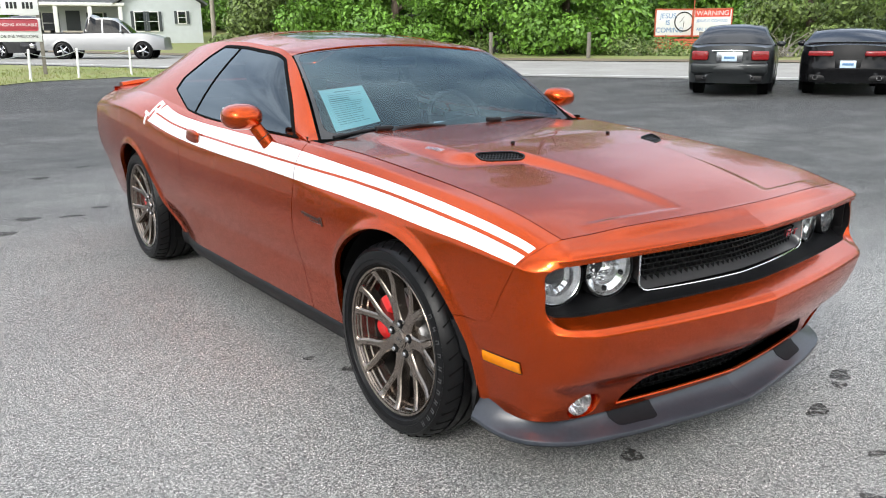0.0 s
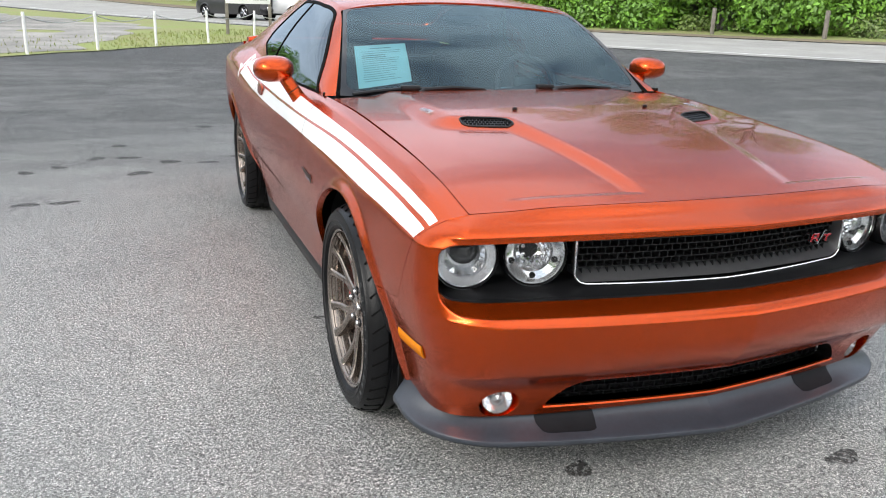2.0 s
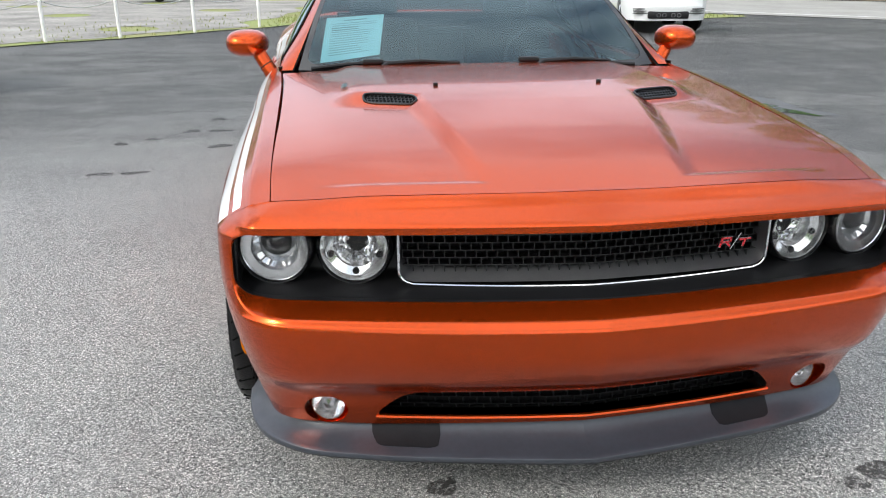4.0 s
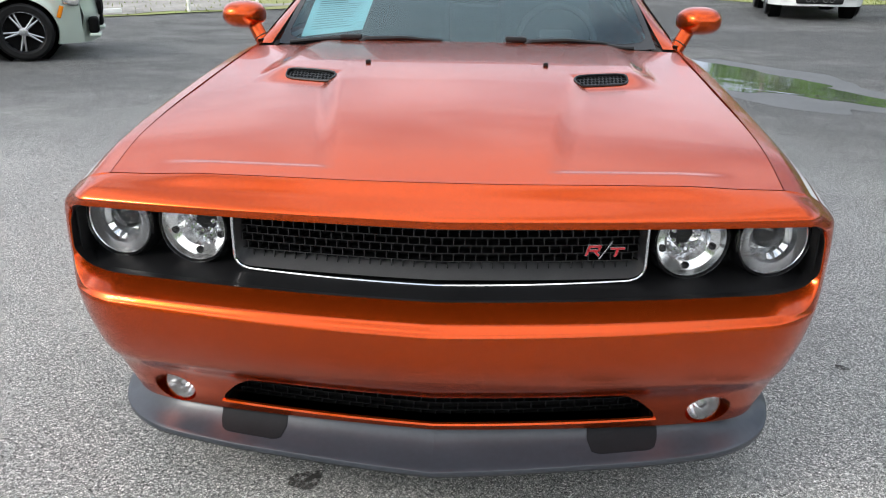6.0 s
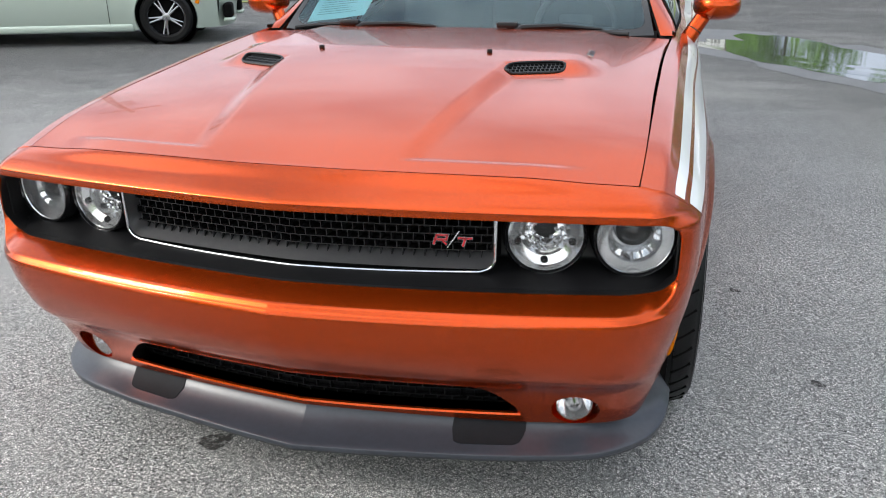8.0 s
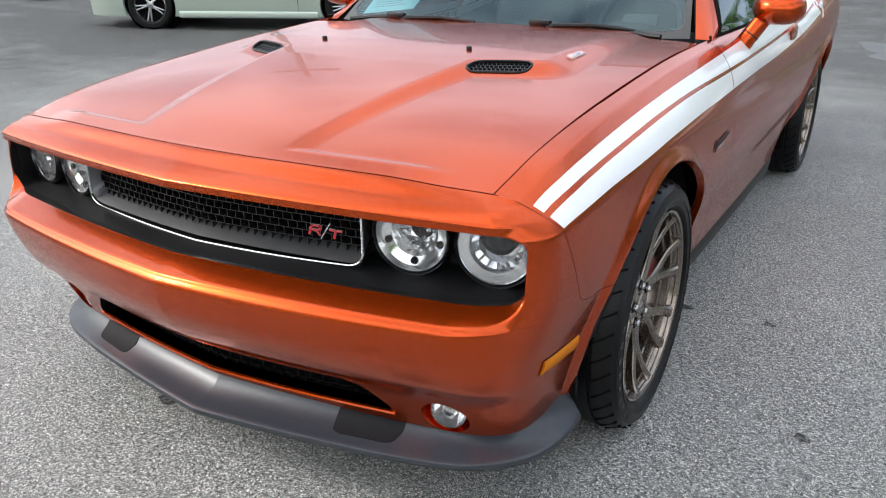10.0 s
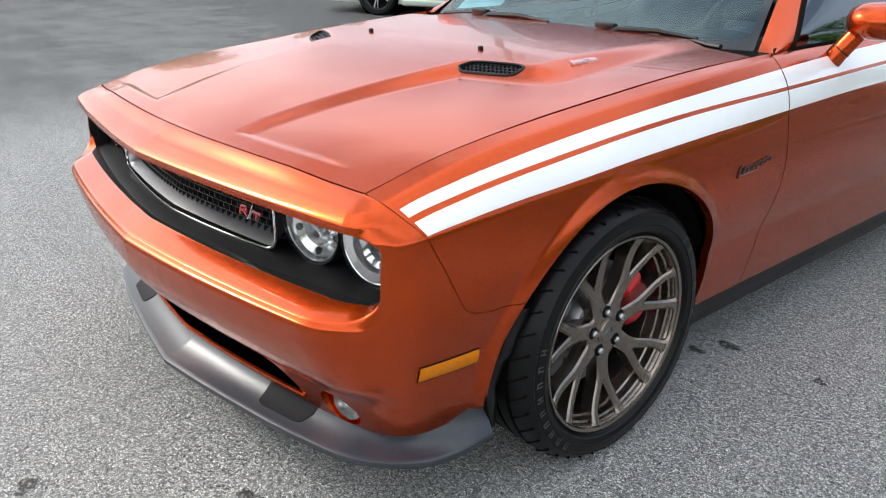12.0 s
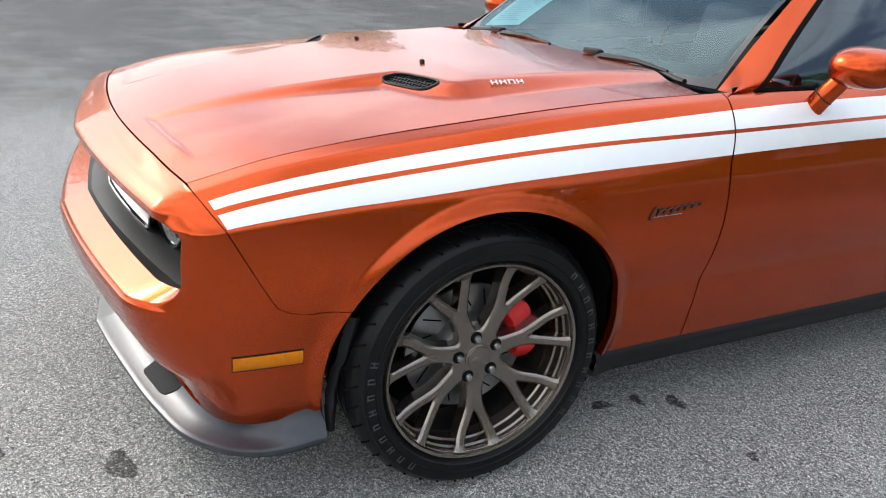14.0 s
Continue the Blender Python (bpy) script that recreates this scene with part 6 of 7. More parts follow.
# Big trees beyond the road, taken by their place along and across it.
for k, (s, n, h, sp, m) in enumerate([(5.6, 18.2, 8.5, 4.2, LEAF), (10.4, 19.5, 8.5, 4.4, LEAF), (15.5, 18.5, 7.5, 4.6, LEAF), (20.5, 20.5, 6.5, 4.4, LEAF), (26, 21.5, 6, 3.2, LEAF2), (-6.8, 25.5, 6.5, 3.4, LEAF2), (-12.5, 23.5, 6.5, 3.6, LEAF2), (-19, 23, 7, 4.0, LEAF2), (-26, 24, 7, 4.5, LEAF2), (-34, 24, 8, 5, LEAF), (46, 44, 9, 6, LEAF), (60, 36, 8, 6, LEAF)]):
    x, y = road_xy(s, n)
    tree(x, y, h * (2.3 if 5 < s < 30 else 1.75), sp * 1.1, 11 + k, m, 28000 if m is LEAF else 17000, 0.05 if m is LEAF else 0.035, "broad leafy green tree with dense crown" if m is LEAF else "pale green young tree with loose crown")
x, y = 4.6, 64.0
for k, (tx_, ty_, h) in enumerate([(-26, 72, 9), (-16, 78, 9), (-7, 82, 9), (3, 84, 14), (12, 80, 14), (24, 76, 13), (-36, 60, 8)]):
    tree(tx_, ty_, h, 6.5, 90 + k, LEAF, 9000, 0.2, "tall leafy green tree beyond the houses", 0.24)
tree(x, y, 9, 4.0, 71, LEAF, 5000, 0.35, "tall green tree beside the white house")
# Woods behind, all round the place, as one mass.
rg = np.random.default_rng(5)
blobs = []
for k in range(190):
    s, n = rg.uniform(-75, 34), rg.uniform(34, 48)
    x, y = road_xy(s, n)
    hh = rg.uniform(1.5, 6.5) * (2.2 if k % 3 == 0 else 1)
    blobs.append(((x, y, float(gz(x, y)) + hh * rg.uniform(0.1, 1.0)), (3.0, 3.0, 2.4)))
tagged(leaf_mesh("woods", blobs, 140000, 0.23, LEAF, 8), "dense green woods behind the road", "woods", kind="stuff")
blobs = []
for k in range(170):
    a = rg.uniform(0, 2 * math.pi)
    x, y = 95 * math.cos(a), 95 * math.sin(a) + 10
    if across(x, y) > 2 or (x > 0 and y > 0):
        continue
    blobs.append(((x * rg.uniform(0.75, 1.1), y * rg.uniform(0.75, 1.1), 1.5 + rg.uniform(0, 13 if x < -30 and y < 55 else 5)), (5, 5, 3.0)))
tagged(leaf_mesh("distant_woods", blobs, 60000, 0.46, LEAF, 9), "distant green tree line round the lot", "woods", kind="stuff")
# Shrubs and weeds along the far verge.
blobs = []
for k in range(34):
    s, n = rg.uniform(-40, 20), rg.uniform(16.5, 19.5)
    x, y = road_xy(s, n)
    q = rg.uniform(0.5, 1.1)
    blobs.append(((x, y, float(gz(x, y)) + 0.4 * q), (1.3 * q, 1.3 * q, 0.75 * q)))
tagged(leaf_mesh("verge_shrubs", blobs, 22000, 0.085, LEAF2, 10), "low green shrubs and weeds along the road", "shrub", kind="stuff")
# Grass blades near the posts.
rg = np.random.default_rng(15)
n_bl = 26000
gxs, gys = rg.uniform(-22, 12, n_bl), rg.uniform(8, 30, n_bl)
ok = (beyond_lot(gxs, gys) > 0.02) & (across(gxs, gys) < -0.7) & (rg.uniform(0, 1, n_bl) < np.where(gxs < -2.6 + 0.12 * (gys - 18), 0.22, 1.0)) & (beyond_lot(gxs, gys) < 7)
gxs, gys = gxs[ok], gys[ok]
hs_ = rg.uniform(0.04, 0.11, len(gxs))
ans = rg.uniform(0, 6.28, len(gxs))
b0 = np.stack([gxs, gys, gz(gxs, gys) + 0.01], -1)
dv = np.stack([np.cos(ans) * 0.02, np.sin(ans) * 0.02, 0 * ans], -1)
tip = b0 + np.stack([np.cos(ans * 3) * 0.03, np.sin(ans * 3) * 0.03, hs_], -1)
v = np.stack([b0 - dv, b0 + dv, tip], 1).reshape(-1, 3)
me = bpy.data.meshes.new("grass_blades")
me.from_pydata(v.tolist(), [], np.arange(len(v)).reshape(-1, 3).tolist())
me.materials.append(GRASS)
tagged(new("grass_blades", me), "tufts of rough green grass", "grass", kind="stuff")

# ---- white posts with chain ----
WHITEP = mat("weathered_white_paint", (0.74, 0.74, 0.71), 0.6, 0, 0, 0.15, 4, 0.2, 60)
CHAIN = mat("galvanised_chain", (0.5, 0.5, 0.48), 0.45, 0.8)
POSTS = [(-9.6, 11.6), (-8.0, 13.2), (-6.4, 14.7), (-5.2, 15.7), (-3.85, 17.0), (-2.5, 18.5), (-1.15, 20.2), (0.3, 21.7), (1.75, 22.9), (3.2, 23.7), (4.9, 24.3)]
tops = []
for k, (x, y) in enumerate(POSTS):
    z = float(gz(x, y))
    bm = bmesh.new()
    sweep([(0, 0, -0.1), (0, 0, 0.88), (0, 0, 0.9)], [0.035, 0.035, 0.028], 12, bm=bm)
    p = part("fence_post", bm, WHITEP)
    p.matrix_basis = pose(x, y, z, random.uniform(-2, 2), random.uniform(-2, 2), 0)
    tagged(p, "white painted metal post at the lot's edge", "post", "white posts with chain")
    tops.append((x, y, z + 0.82))
for a, b in zip(tops, tops[1:]):
    pts = [tuple(np.array(a) + (np.array(b) - np.array(a)) * t + np.array([0, 0, -0.16 * 4 * t * (1 - t)])) for t in np.linspace(0, 1, 11)]
    tagged(part("chain", sweep(pts, 0.011, 5), CHAIN), "sagging pale chain between white posts", "chain", "chains between posts")

# ---- signs ----


def lettered(parent, text, size, at, m, depth=0.004, name="lettering"):
    cu = bpy.data.curves.new("lettering", "FONT")
    cu.body, cu.size, cu.extrude, cu.align_x, cu.align_y = text, size, depth, "CENTER", "CENTER"
    tmp = bpy.data.objects.new("tmp", cu)
    scene.collection.objects.link(tmp)
    me = bpy.data.meshes.new_from_object(tmp.evaluated_get(bpy.context.evaluated_depsgraph_get()))
    bpy.data.objects.remove(tmp)
    me.materials.clear()
    me.materials.append(m)
    ob = new(name, me)
    ob.parent = parent
    ob["kind"] = "stuff"
    ob.matrix_basis = Matrix.Translation(at) @ Matrix.Rotation(math.pi / 2, 4, "X")
    return ob


SIGNW = mat("white_sign_board", (0.78, 0.79, 0.79), 0.5, 0, 0, 0.08, 1.5)
SIGNR = mat("faded_red_sign", (0.42, 0.06, 0.08), 0.5, 0, 0, 0.15, 2)
BLACKP = mat("black_lettering", (0.02, 0.02, 0.022), 0.6)
BLUEP = mat("blue_lettering", (0.10, 0.25, 0.50), 0.6)
REDP = mat("red_lettering", (0.70, 0.07, 0.04), 0.6)
WOOD = mat("weathered_wood", (0.21, 0.19, 0.165), 0.85, 0, 0, 0.4, 3, 0.4, 25)
REDWOOD = mat("red_stained_boards", (0.55, 0.12, 0.06), 0.7, 0, 0, 0.3, 3)
dx, dy = 2.02, 26.2
dealer = thing("roadside_sign", "white and red roadside sign boards on wooden posts", "sign", (dx, dy, float(gz(dx, dy))), -8)
for px_ in (-0.72, 0.72):
    part("post", box(0.11, 0.11, 3.4, (px_, 0.07, 1.7), 0.01), WOOD, dealer)
b1 = part("board", box(1.5, 0.05, 0.78, (0, 0, 2.24), 0.01), SIGNW, dealer, "white number board")
for k in range(11):
    if k not in (3, 7):
        part("digit_bar", box(0.075, 0.012, 0.2, (-0.56 + k * 0.112, -0.03, 2.14), 0.004), BLACKP, b1, "black digit bar")
b2 = part("board", box(1.5, 0.05, 0.72, (0, 0, 1.40), 0.01), SIGNW, dealer, "white board with red panel")
part("red_panel", box(1.36, 0.02, 0.36, (0, -0.025, 1.55), 0.05), SIGNR, b2)
lettered(b2, "FINANCING AVAILABLE", 0.125, (0, -0.036, 1.55), SIGNW)
lettered(b2, "TRADE-INS WELCOME", 0.13, (0, -0.03, 1.20), BLACKP)

sx_, sy_ = 40.2, 29.1
zb = float(gz(sx_, sy_)) - 0.35
notice = thing("message_sign", "two white message boards with red frame on stacked red boards", "sign", (sx_, sy_, zb), -52)
for k in range(6):
    part("base_board", box(4.6, 0.25, 0.13, (0.0, 0.1, 0.12 + k * 0.16), 0.01), REDWOOD, notice)
for k, (cx, tn) in enumerate(((-1.18, 0.28), (1.1, -0.25))):
    mm = Matrix.Translation((cx, 0, 0)) @ Matrix.Rotation(tn, 4, "Z")
    bd = part("board", box(2.3, 0.06, 1.6, (0, 0, 1.95), 0.01), SIGNW, notice, "white message board with blue letters")
    bd.matrix_basis = mm
    for zz in (1.15, 2.75):
        part("frame_rail", box(2.36, 0.09, 0.09, (0, -0.01, zz), 0.01), REDWOOD, bd)
    for xx_ in (-1.15, 1.15):
        part("frame_stile", box(0.08, 0.09, 1.6, (xx_, -0.01, 1.95), 0.01), REDWOOD, bd)
    if k == 0:
        for t_, zz in (("JESUS", 2.35), ("IS", 1.95), ("COMING", 1.5)):
            lettered(bd, t_, 0.42, (-0.38 if t_ != "COMING" else -0.25, -0.04, zz), BLUEP)
        rim_ = lathe([(0, 0.60), (0.02, 0.60), (0.02, 0.53), (0, 0.53)], 40, closed=True)
        part("clock_rim", rim_, BLACKP, bd, "painted clock ring", m=Matrix.Translation((0.62, -0.045, 2.02)) @ Matrix.Rotation(-math.pi / 2, 4, "Z"))
        part("clock_hand", box(0.03, 0.01, 0.42, (0.5, -0.045, 2.14), rot=Matrix.Rotation(0.6, 4, "Y")), BLACKP, bd)
        part("clock_hand", box(0.03, 0.01, 0.36, (0.62, -0.045, 1.85)), BLACKP, bd)
    else:
        part("red_panel", box(2.1, 0.02, 0.42, (0, -0.03, 2.5)), REDP, bd)
        lettered(bd, "WARNING", 0.4, (0, -0.045, 2.5), SIGNW)
        lettered(bd, "JESUS IS COMING", 0.24, (0, -0.04, 2.05), BLUEP)
        lettered(bd, "ARE YOU READY", 0.24, (0, -0.04, 1.55), BLUEP)
part("mast", sweep([(0, 0.1, 0), (0, 0.1, 3.4)], 0.03, 8), REDWOOD, notice)

# ---- house ----
SIDING = mat("white_lap_siding", (0.54, 0.58, 0.59), 0.6, 0, 0, 0.08, 2)
ROOFM = mat("grey_shingle_roof", (0.10, 0.105, 0.11), 0.9, 0, 0, 0.35, 2, 0.4, 20)
PANE = glass("house_pane", (0.2, 0.22, 0.24), 0.0, 0.4)
SHUT = mat("dark_shutter", (0.05, 0.06, 0.065), 0.6)
hx, hy = 16.0, 60.2
house = thing("house", "white clapboard cottage with grey roof and front porch", "house", (hx, hy, float(gz(hx, hy)) - 0.1), -14)


def house_block(w, d, hgt, cx, cy, ridge, axis):
    bm = box(w, d, hgt, (cx, cy, hgt / 2))
    wl_ = part("wall", bm, SIDING, house, "", False)
    for k in range(int(hgt / 0.19)):
        part("siding_board", box(w + 0.03, d + 0.03, 0.02, (cx, cy, 0.2 + k * 0.19)), SIDING, wl_)
    bm = bmesh.new()
    e = 0.45
    if axis == "x":
        sec_ = [(-d / 2 - e, hgt - 0.15), (0, hgt + ridge), (d / 2 + e, hgt - 0.15), (d / 2 + e, hgt), (0, hgt + ridge + 0.16), (-d / 2 - e, hgt)]
        ends = [[bm.verts.new((cx + sg * (w / 2 + e), cy + a, b)) for a, b in sec_] for sg in (-1, 1)]
    else:
        sec_ = [(-w / 2 - e, hgt - 0.15), (0, hgt + ridge), (w / 2 + e, hgt - 0.15), (w / 2 + e, hgt), (0, hgt + ridge + 0.16), (-w / 2 - e, hgt)]
        ends = [[bm.verts.new((cx + a, cy + sg * (d / 2 + e), b)) for a, b in sec_] for sg in (-1, 1)]
    for i in range(6):
        j = (i + 1) % 6
        bm.faces.new((ends[0][i], ends[0][j], ends[1][j], ends[1][i]))
    bm.faces.new(ends[0])
    bm.faces.new(ends[1][::-1])
    bmesh.ops.recalc_face_normals(bm, faces=bm.faces)
    part("roof", bm, ROOFM, house, "", False)
    for sg in (-1, 1):
        g = bmesh.new()
        if axis == "x":
            g.faces.new([g.verts.new((cx + sg * (w / 2 - 0.02), cy + a, b)) for a, b in ((-d / 2, hgt), (d / 2, hgt), (0, hgt + ridge))])
        else:
            g.faces.new([g.verts.new((cx + a, cy + sg * (d / 2 - 0.02), b)) for a, b in ((-w / 2, hgt), (w / 2, hgt), (0, hgt + ridge))])
        part("gable", g, SIDING, house, "", False)


def house_window(x, y, z, w, h):
    wn_ = part("window", box(w + 0.16, 0.08, h + 0.16, (x, y, z), 0.01), WHITEP, house)
    part("pane", box(w, 0.02, h, (x, y - 0.045, z)), PANE, wn_)
    part("glazing_bar", box(w, 0.03, 0.04, (x, y - 0.05, z)), WHITEP, wn_)
    for sg in (-1, 1):
        part("shutter", box(0.2, 0.05, h + 0.1, (x + sg * (w / 2 + 0.18), y - 0.04, z)), SHUT, wn_)


house_block(5.6, 8, 2.9, 1.2, 2.0, 1.9, "y")
house_block(7.0, 6, 2.9, -4.6, 3.2, 1.7, "x")
for x, z, w, h in ((-0.3, 1.6, 0.7, 1.3), (0.55, 1.6, 0.7, 1.3), (2.6, 1.9, 0.5, 0.8)):
    house_window(x, -2.03, z, w, h)
for x in (-6.4, -3.2):
    house_window(x, 0.17, 1.5, 0.8, 1.4)
porch = part("porch_roof", box(6.8, 2.6, 0.22, (-4.7, -1.1, 2.75), 0.02), WHITEP, house)
for x in (-7.9, -5.8, -3.6, -1.6):
    part("porch_post", box(0.28, 0.28, 2.6, (x, -2.2, 1.35), 0.02), WHITEP, house)
part("porch_deck", box(6.8, 2.6, 0.4, (-4.7, -1.1, 0.2), 0.02), mat("porch_brick", (0.3, 0.24, 0.18), 0.9, 0, 0, 0.3, 6), house)
for x in (-7.0, -4.7, -2.6):
    part("porch_rail", box(1.5, 0.25, 0.6, (x, -2.2, 0.65), 0.02), mat("rail_stone", (0.4, 0.36, 0.3), 0.9, 0, 0, 0.3, 8), house)
part("front_door", box(0.95, 0.06, 2.05, (-4.8, 0.17, 1.35), 0.01), SHUT, house)

# Grey planks with the shade under the crowns put into their colour.
SHEDW = mat("shaded_shed_wood", (0.11, 0.105, 0.10), 0.9, 0, 0, 0.4, 3, 0.4, 25)
# Old sheds among the trees and a low outbuilding.
for (s, n, w, d, h, lb, m) in ((14.0, 21.5, 5.0, 3.0, 2.2, "grey weathered plank shed among trees", SHEDW), (8.6, 20.5, 2.6, 2.6, 1.7, "plank shed coloured dark as in tree shade behind shrubs", SHEDW)):
    x, y = road_xy(s, n)
    shed = thing("shed", lb, "shed", (x, y, float(gz(x, y))), math.degrees(math.atan2(ROAD_U[1], ROAD_U[0])) + 180)
    for k in range(int(w / 0.2)):
        part("plank", box(0.18, 0.04, h + 0.05 * ((k * 7) % 3), (-w / 2 + 0.1 + k * 0.2, d / 2 * 0 - d / 2, h / 2), 0.005), m, shed)
    part("wall", box(w, d - 0.1, h, (0, 0.05, h / 2)), m, shed)
    part("roof", box(w + 0.5, d + 0.6, 0.1, (0, 0, h + 0.1), 0.01, rot=Matrix.Rotation(0.12, 4, "X")), ROOFM, shed)
x, y = -3.5, 70.0
out = thing("outbuilding", "long low white outbuilding with dark roof", "building", (x, y, float(gz(x, y)) - 0.1), 4)
part("wall", box(12, 5, 2.4, (0, 0, 1.2)), SIDING, out)
part("roof", box(12.8, 6, 0.25, (0, 0, 2.5), 0.03), ROOFM, out)
for xx_ in (-3, 1.5, 4):
    part("window", box(0.9, 0.1, 0.7, (xx_, -2.5, 1.5), 0.01), SHUT, out)

# Utility poles, one by the house and one over the lot.
for x, y, h in ((17.3, 49.5, 11.0), (-14.0, 14.2, 9.0)):
    pole = thing("utility_pole", "weathered wooden utility pole with crossarm", "pole", (x, y, float(gz(x, y))), 30, "utility poles")
    part("shaft", sweep([(0, 0, -0.2), (0, 0, h * 0.5), (0, 0, h)], [0.16, 0.14, 0.11], 12), mat("pole_wood", (0.33, 0.30, 0.25), 0.9, 0, 0, 0.3, 3), pole)
    part("crossarm", box(2.2, 0.1, 0.12, (0, 0.1, h - 0.5), 0.01), WOOD, pole)
    for xx_ in (-0.95, -0.4, 0.4, 0.95):
        part("insulator", lathe([(0, 0.03), (0.05, 0.05), (0.12, 0.03), (0.14, 0.001)], 10, m=Matrix.Rotation(-math.pi / 2, 4, "Y")), SPLIT, pole, m=Matrix.Translation((xx_, 0.1, h - 0.44)))
    part("transformer", lathe([(0, 0.001), (0, 0.22), (0.7, 0.22), (0.75, 0.001)], 20, m=Matrix.Rotation(-math.pi / 2, 4, "Y")), DULLCHROME, pole, m=Matrix.Translation((0.32, 0, h - 2.0)))
# Wooden fence posts by the far verge and a brush pile.
for s in (8.2, 3.4, -1.6, -7.0):
    x, y = road_xy(s, 13.4)
    tagged(part("field_post", box(0.14, 0.14, 1.25, (0, 0, 0.6), 0.015), WOOD, m=Matrix.Translation((x, y, float(gz(x, y))))), "weathered wooden fence post", "post", "wooden posts by the road")
bm = bmesh.new()
rnd = random.Random(4)
x0, y0 = road_xy(-4.6, 15.2)
for k in range(40):
    a, e = rnd.uniform(0, 6.28), rnd.uniform(0.1, 0.9)
    L = rnd.uniform(0.8, 2.4)
    bx0 = Vector((x0 + rnd.uniform(-1, 1), y0 + rnd.uniform(-1, 1), float(gz(x0, y0)) + 0.1))
    tipv = bx0 + Vector((math.cos(a) * math.cos(e), math.sin(a) * math.cos(e), math.sin(e))) * L
    sweep([bx0, bx0.lerp(tipv, 0.5) + Vector((0, 0, 0.1)), tipv], [0.03, 0.02, 0.006], 5, bm=bm)
tagged(part("brush_pile", bm, WOOD), "pile of bare cut branches by the road", "brush", kind="stuff")
# Timber kerb log at the lot's edge.
tagged(part("timber_kerb", box(1.9, 0.14, 0.12, (0, 0, 0.05), 0.02), WHITEP, m=pose(-8.3, 13.4, float(gz(-8.3, 13.4)), 0, 0, 40)), "pale timber kerb lying at the lot's edge", "kerb")

# ---- other vehicles ----
REDLENS = mat("red_tail_lens", (0.24, 0.009, 0.011), 0.18, 0, 0.6, 0.2, 30)
PLATE = mat("plate_white_blue", (0.55, 0.68, 0.78), 0.5)
PLATEBAR = mat("plate_bar_blue", (0.10, 0.22, 0.4), 0.5)
CARGLASS = glass("car_glass", (0.35, 0.42, 0.45), 0.0, 0.08, 1.5)


def simple_wheel(parent, x, y, r, width, spokes, rim_mat, double=False):
    sx = 1 if x > 0 else -1
    wh = new("wheel")
    wh.parent = parent
    wh.matrix_basis = pose(x, y, r, 20 * spokes, 0, 0 if sx > 0 else 180)
    rim_r = r * 0.70
    h = width / 2
    part("tyre", lathe([(h * 0.8, rim_r), (h, rim_r * 1.08), (h * 1.02, r * 0.9), (h * 0.82, r * 0.985), (h * 0.6, r), (-h * 0.6, r), (-h * 0.82, r * 0.985), (-h, r * 0.9), (-h, rim_r)], 48), RUBBER, wh, "black tyre")
    part("rim", lathe([(h * 0.82, rim_r * 1.01), (h * 0.88, rim_r * 0.97), (h * 0.7, rim_r * 0.92), (-h * 0.5, rim_r * 0.86), (-h * 0.5, 0.001)], 48), rim_mat if not double else DULLCHROME, wh)
    part("well", lathe([(h * 0.1, rim_r * 0.9), (h * 0.12, 0.001)], 32), DARK, wh)
    for k in range(spokes):
        a = 2 * math.pi * k / spokes
        for da in ((-0.13, 0.13) if double else (0,)):
            bm = bmesh.new()
            w0, w1 = (0.016, 0.012) if double else (0.045, 0.035)
            rot = Matrix.Rotation(a, 4, "X")
            p0 = Vector((h * 0.62, math.sin(da * 0.5) * 0.06, 0.05))
            p1 = Vector((h * 0.75, math.sin(da) * rim_r * 0.93, math.cos(da) * rim_r * 0.93))
            sweep([rot @ p0, rot @ p0.lerp(p1, 0.5), rot @ p1], [w0 * 1.4, w0, w1], 8, bm=bm, up=(1, 0, 0))
            part("spoke", bm, rim_mat, wh)
    part("hub", lathe([(h * 0.5, 0.06), (h * 0.75, 0.055), (h * 0.8, 0.03), (h * 0.8, 0.001)], 24), rim_mat, wh)
    return wh


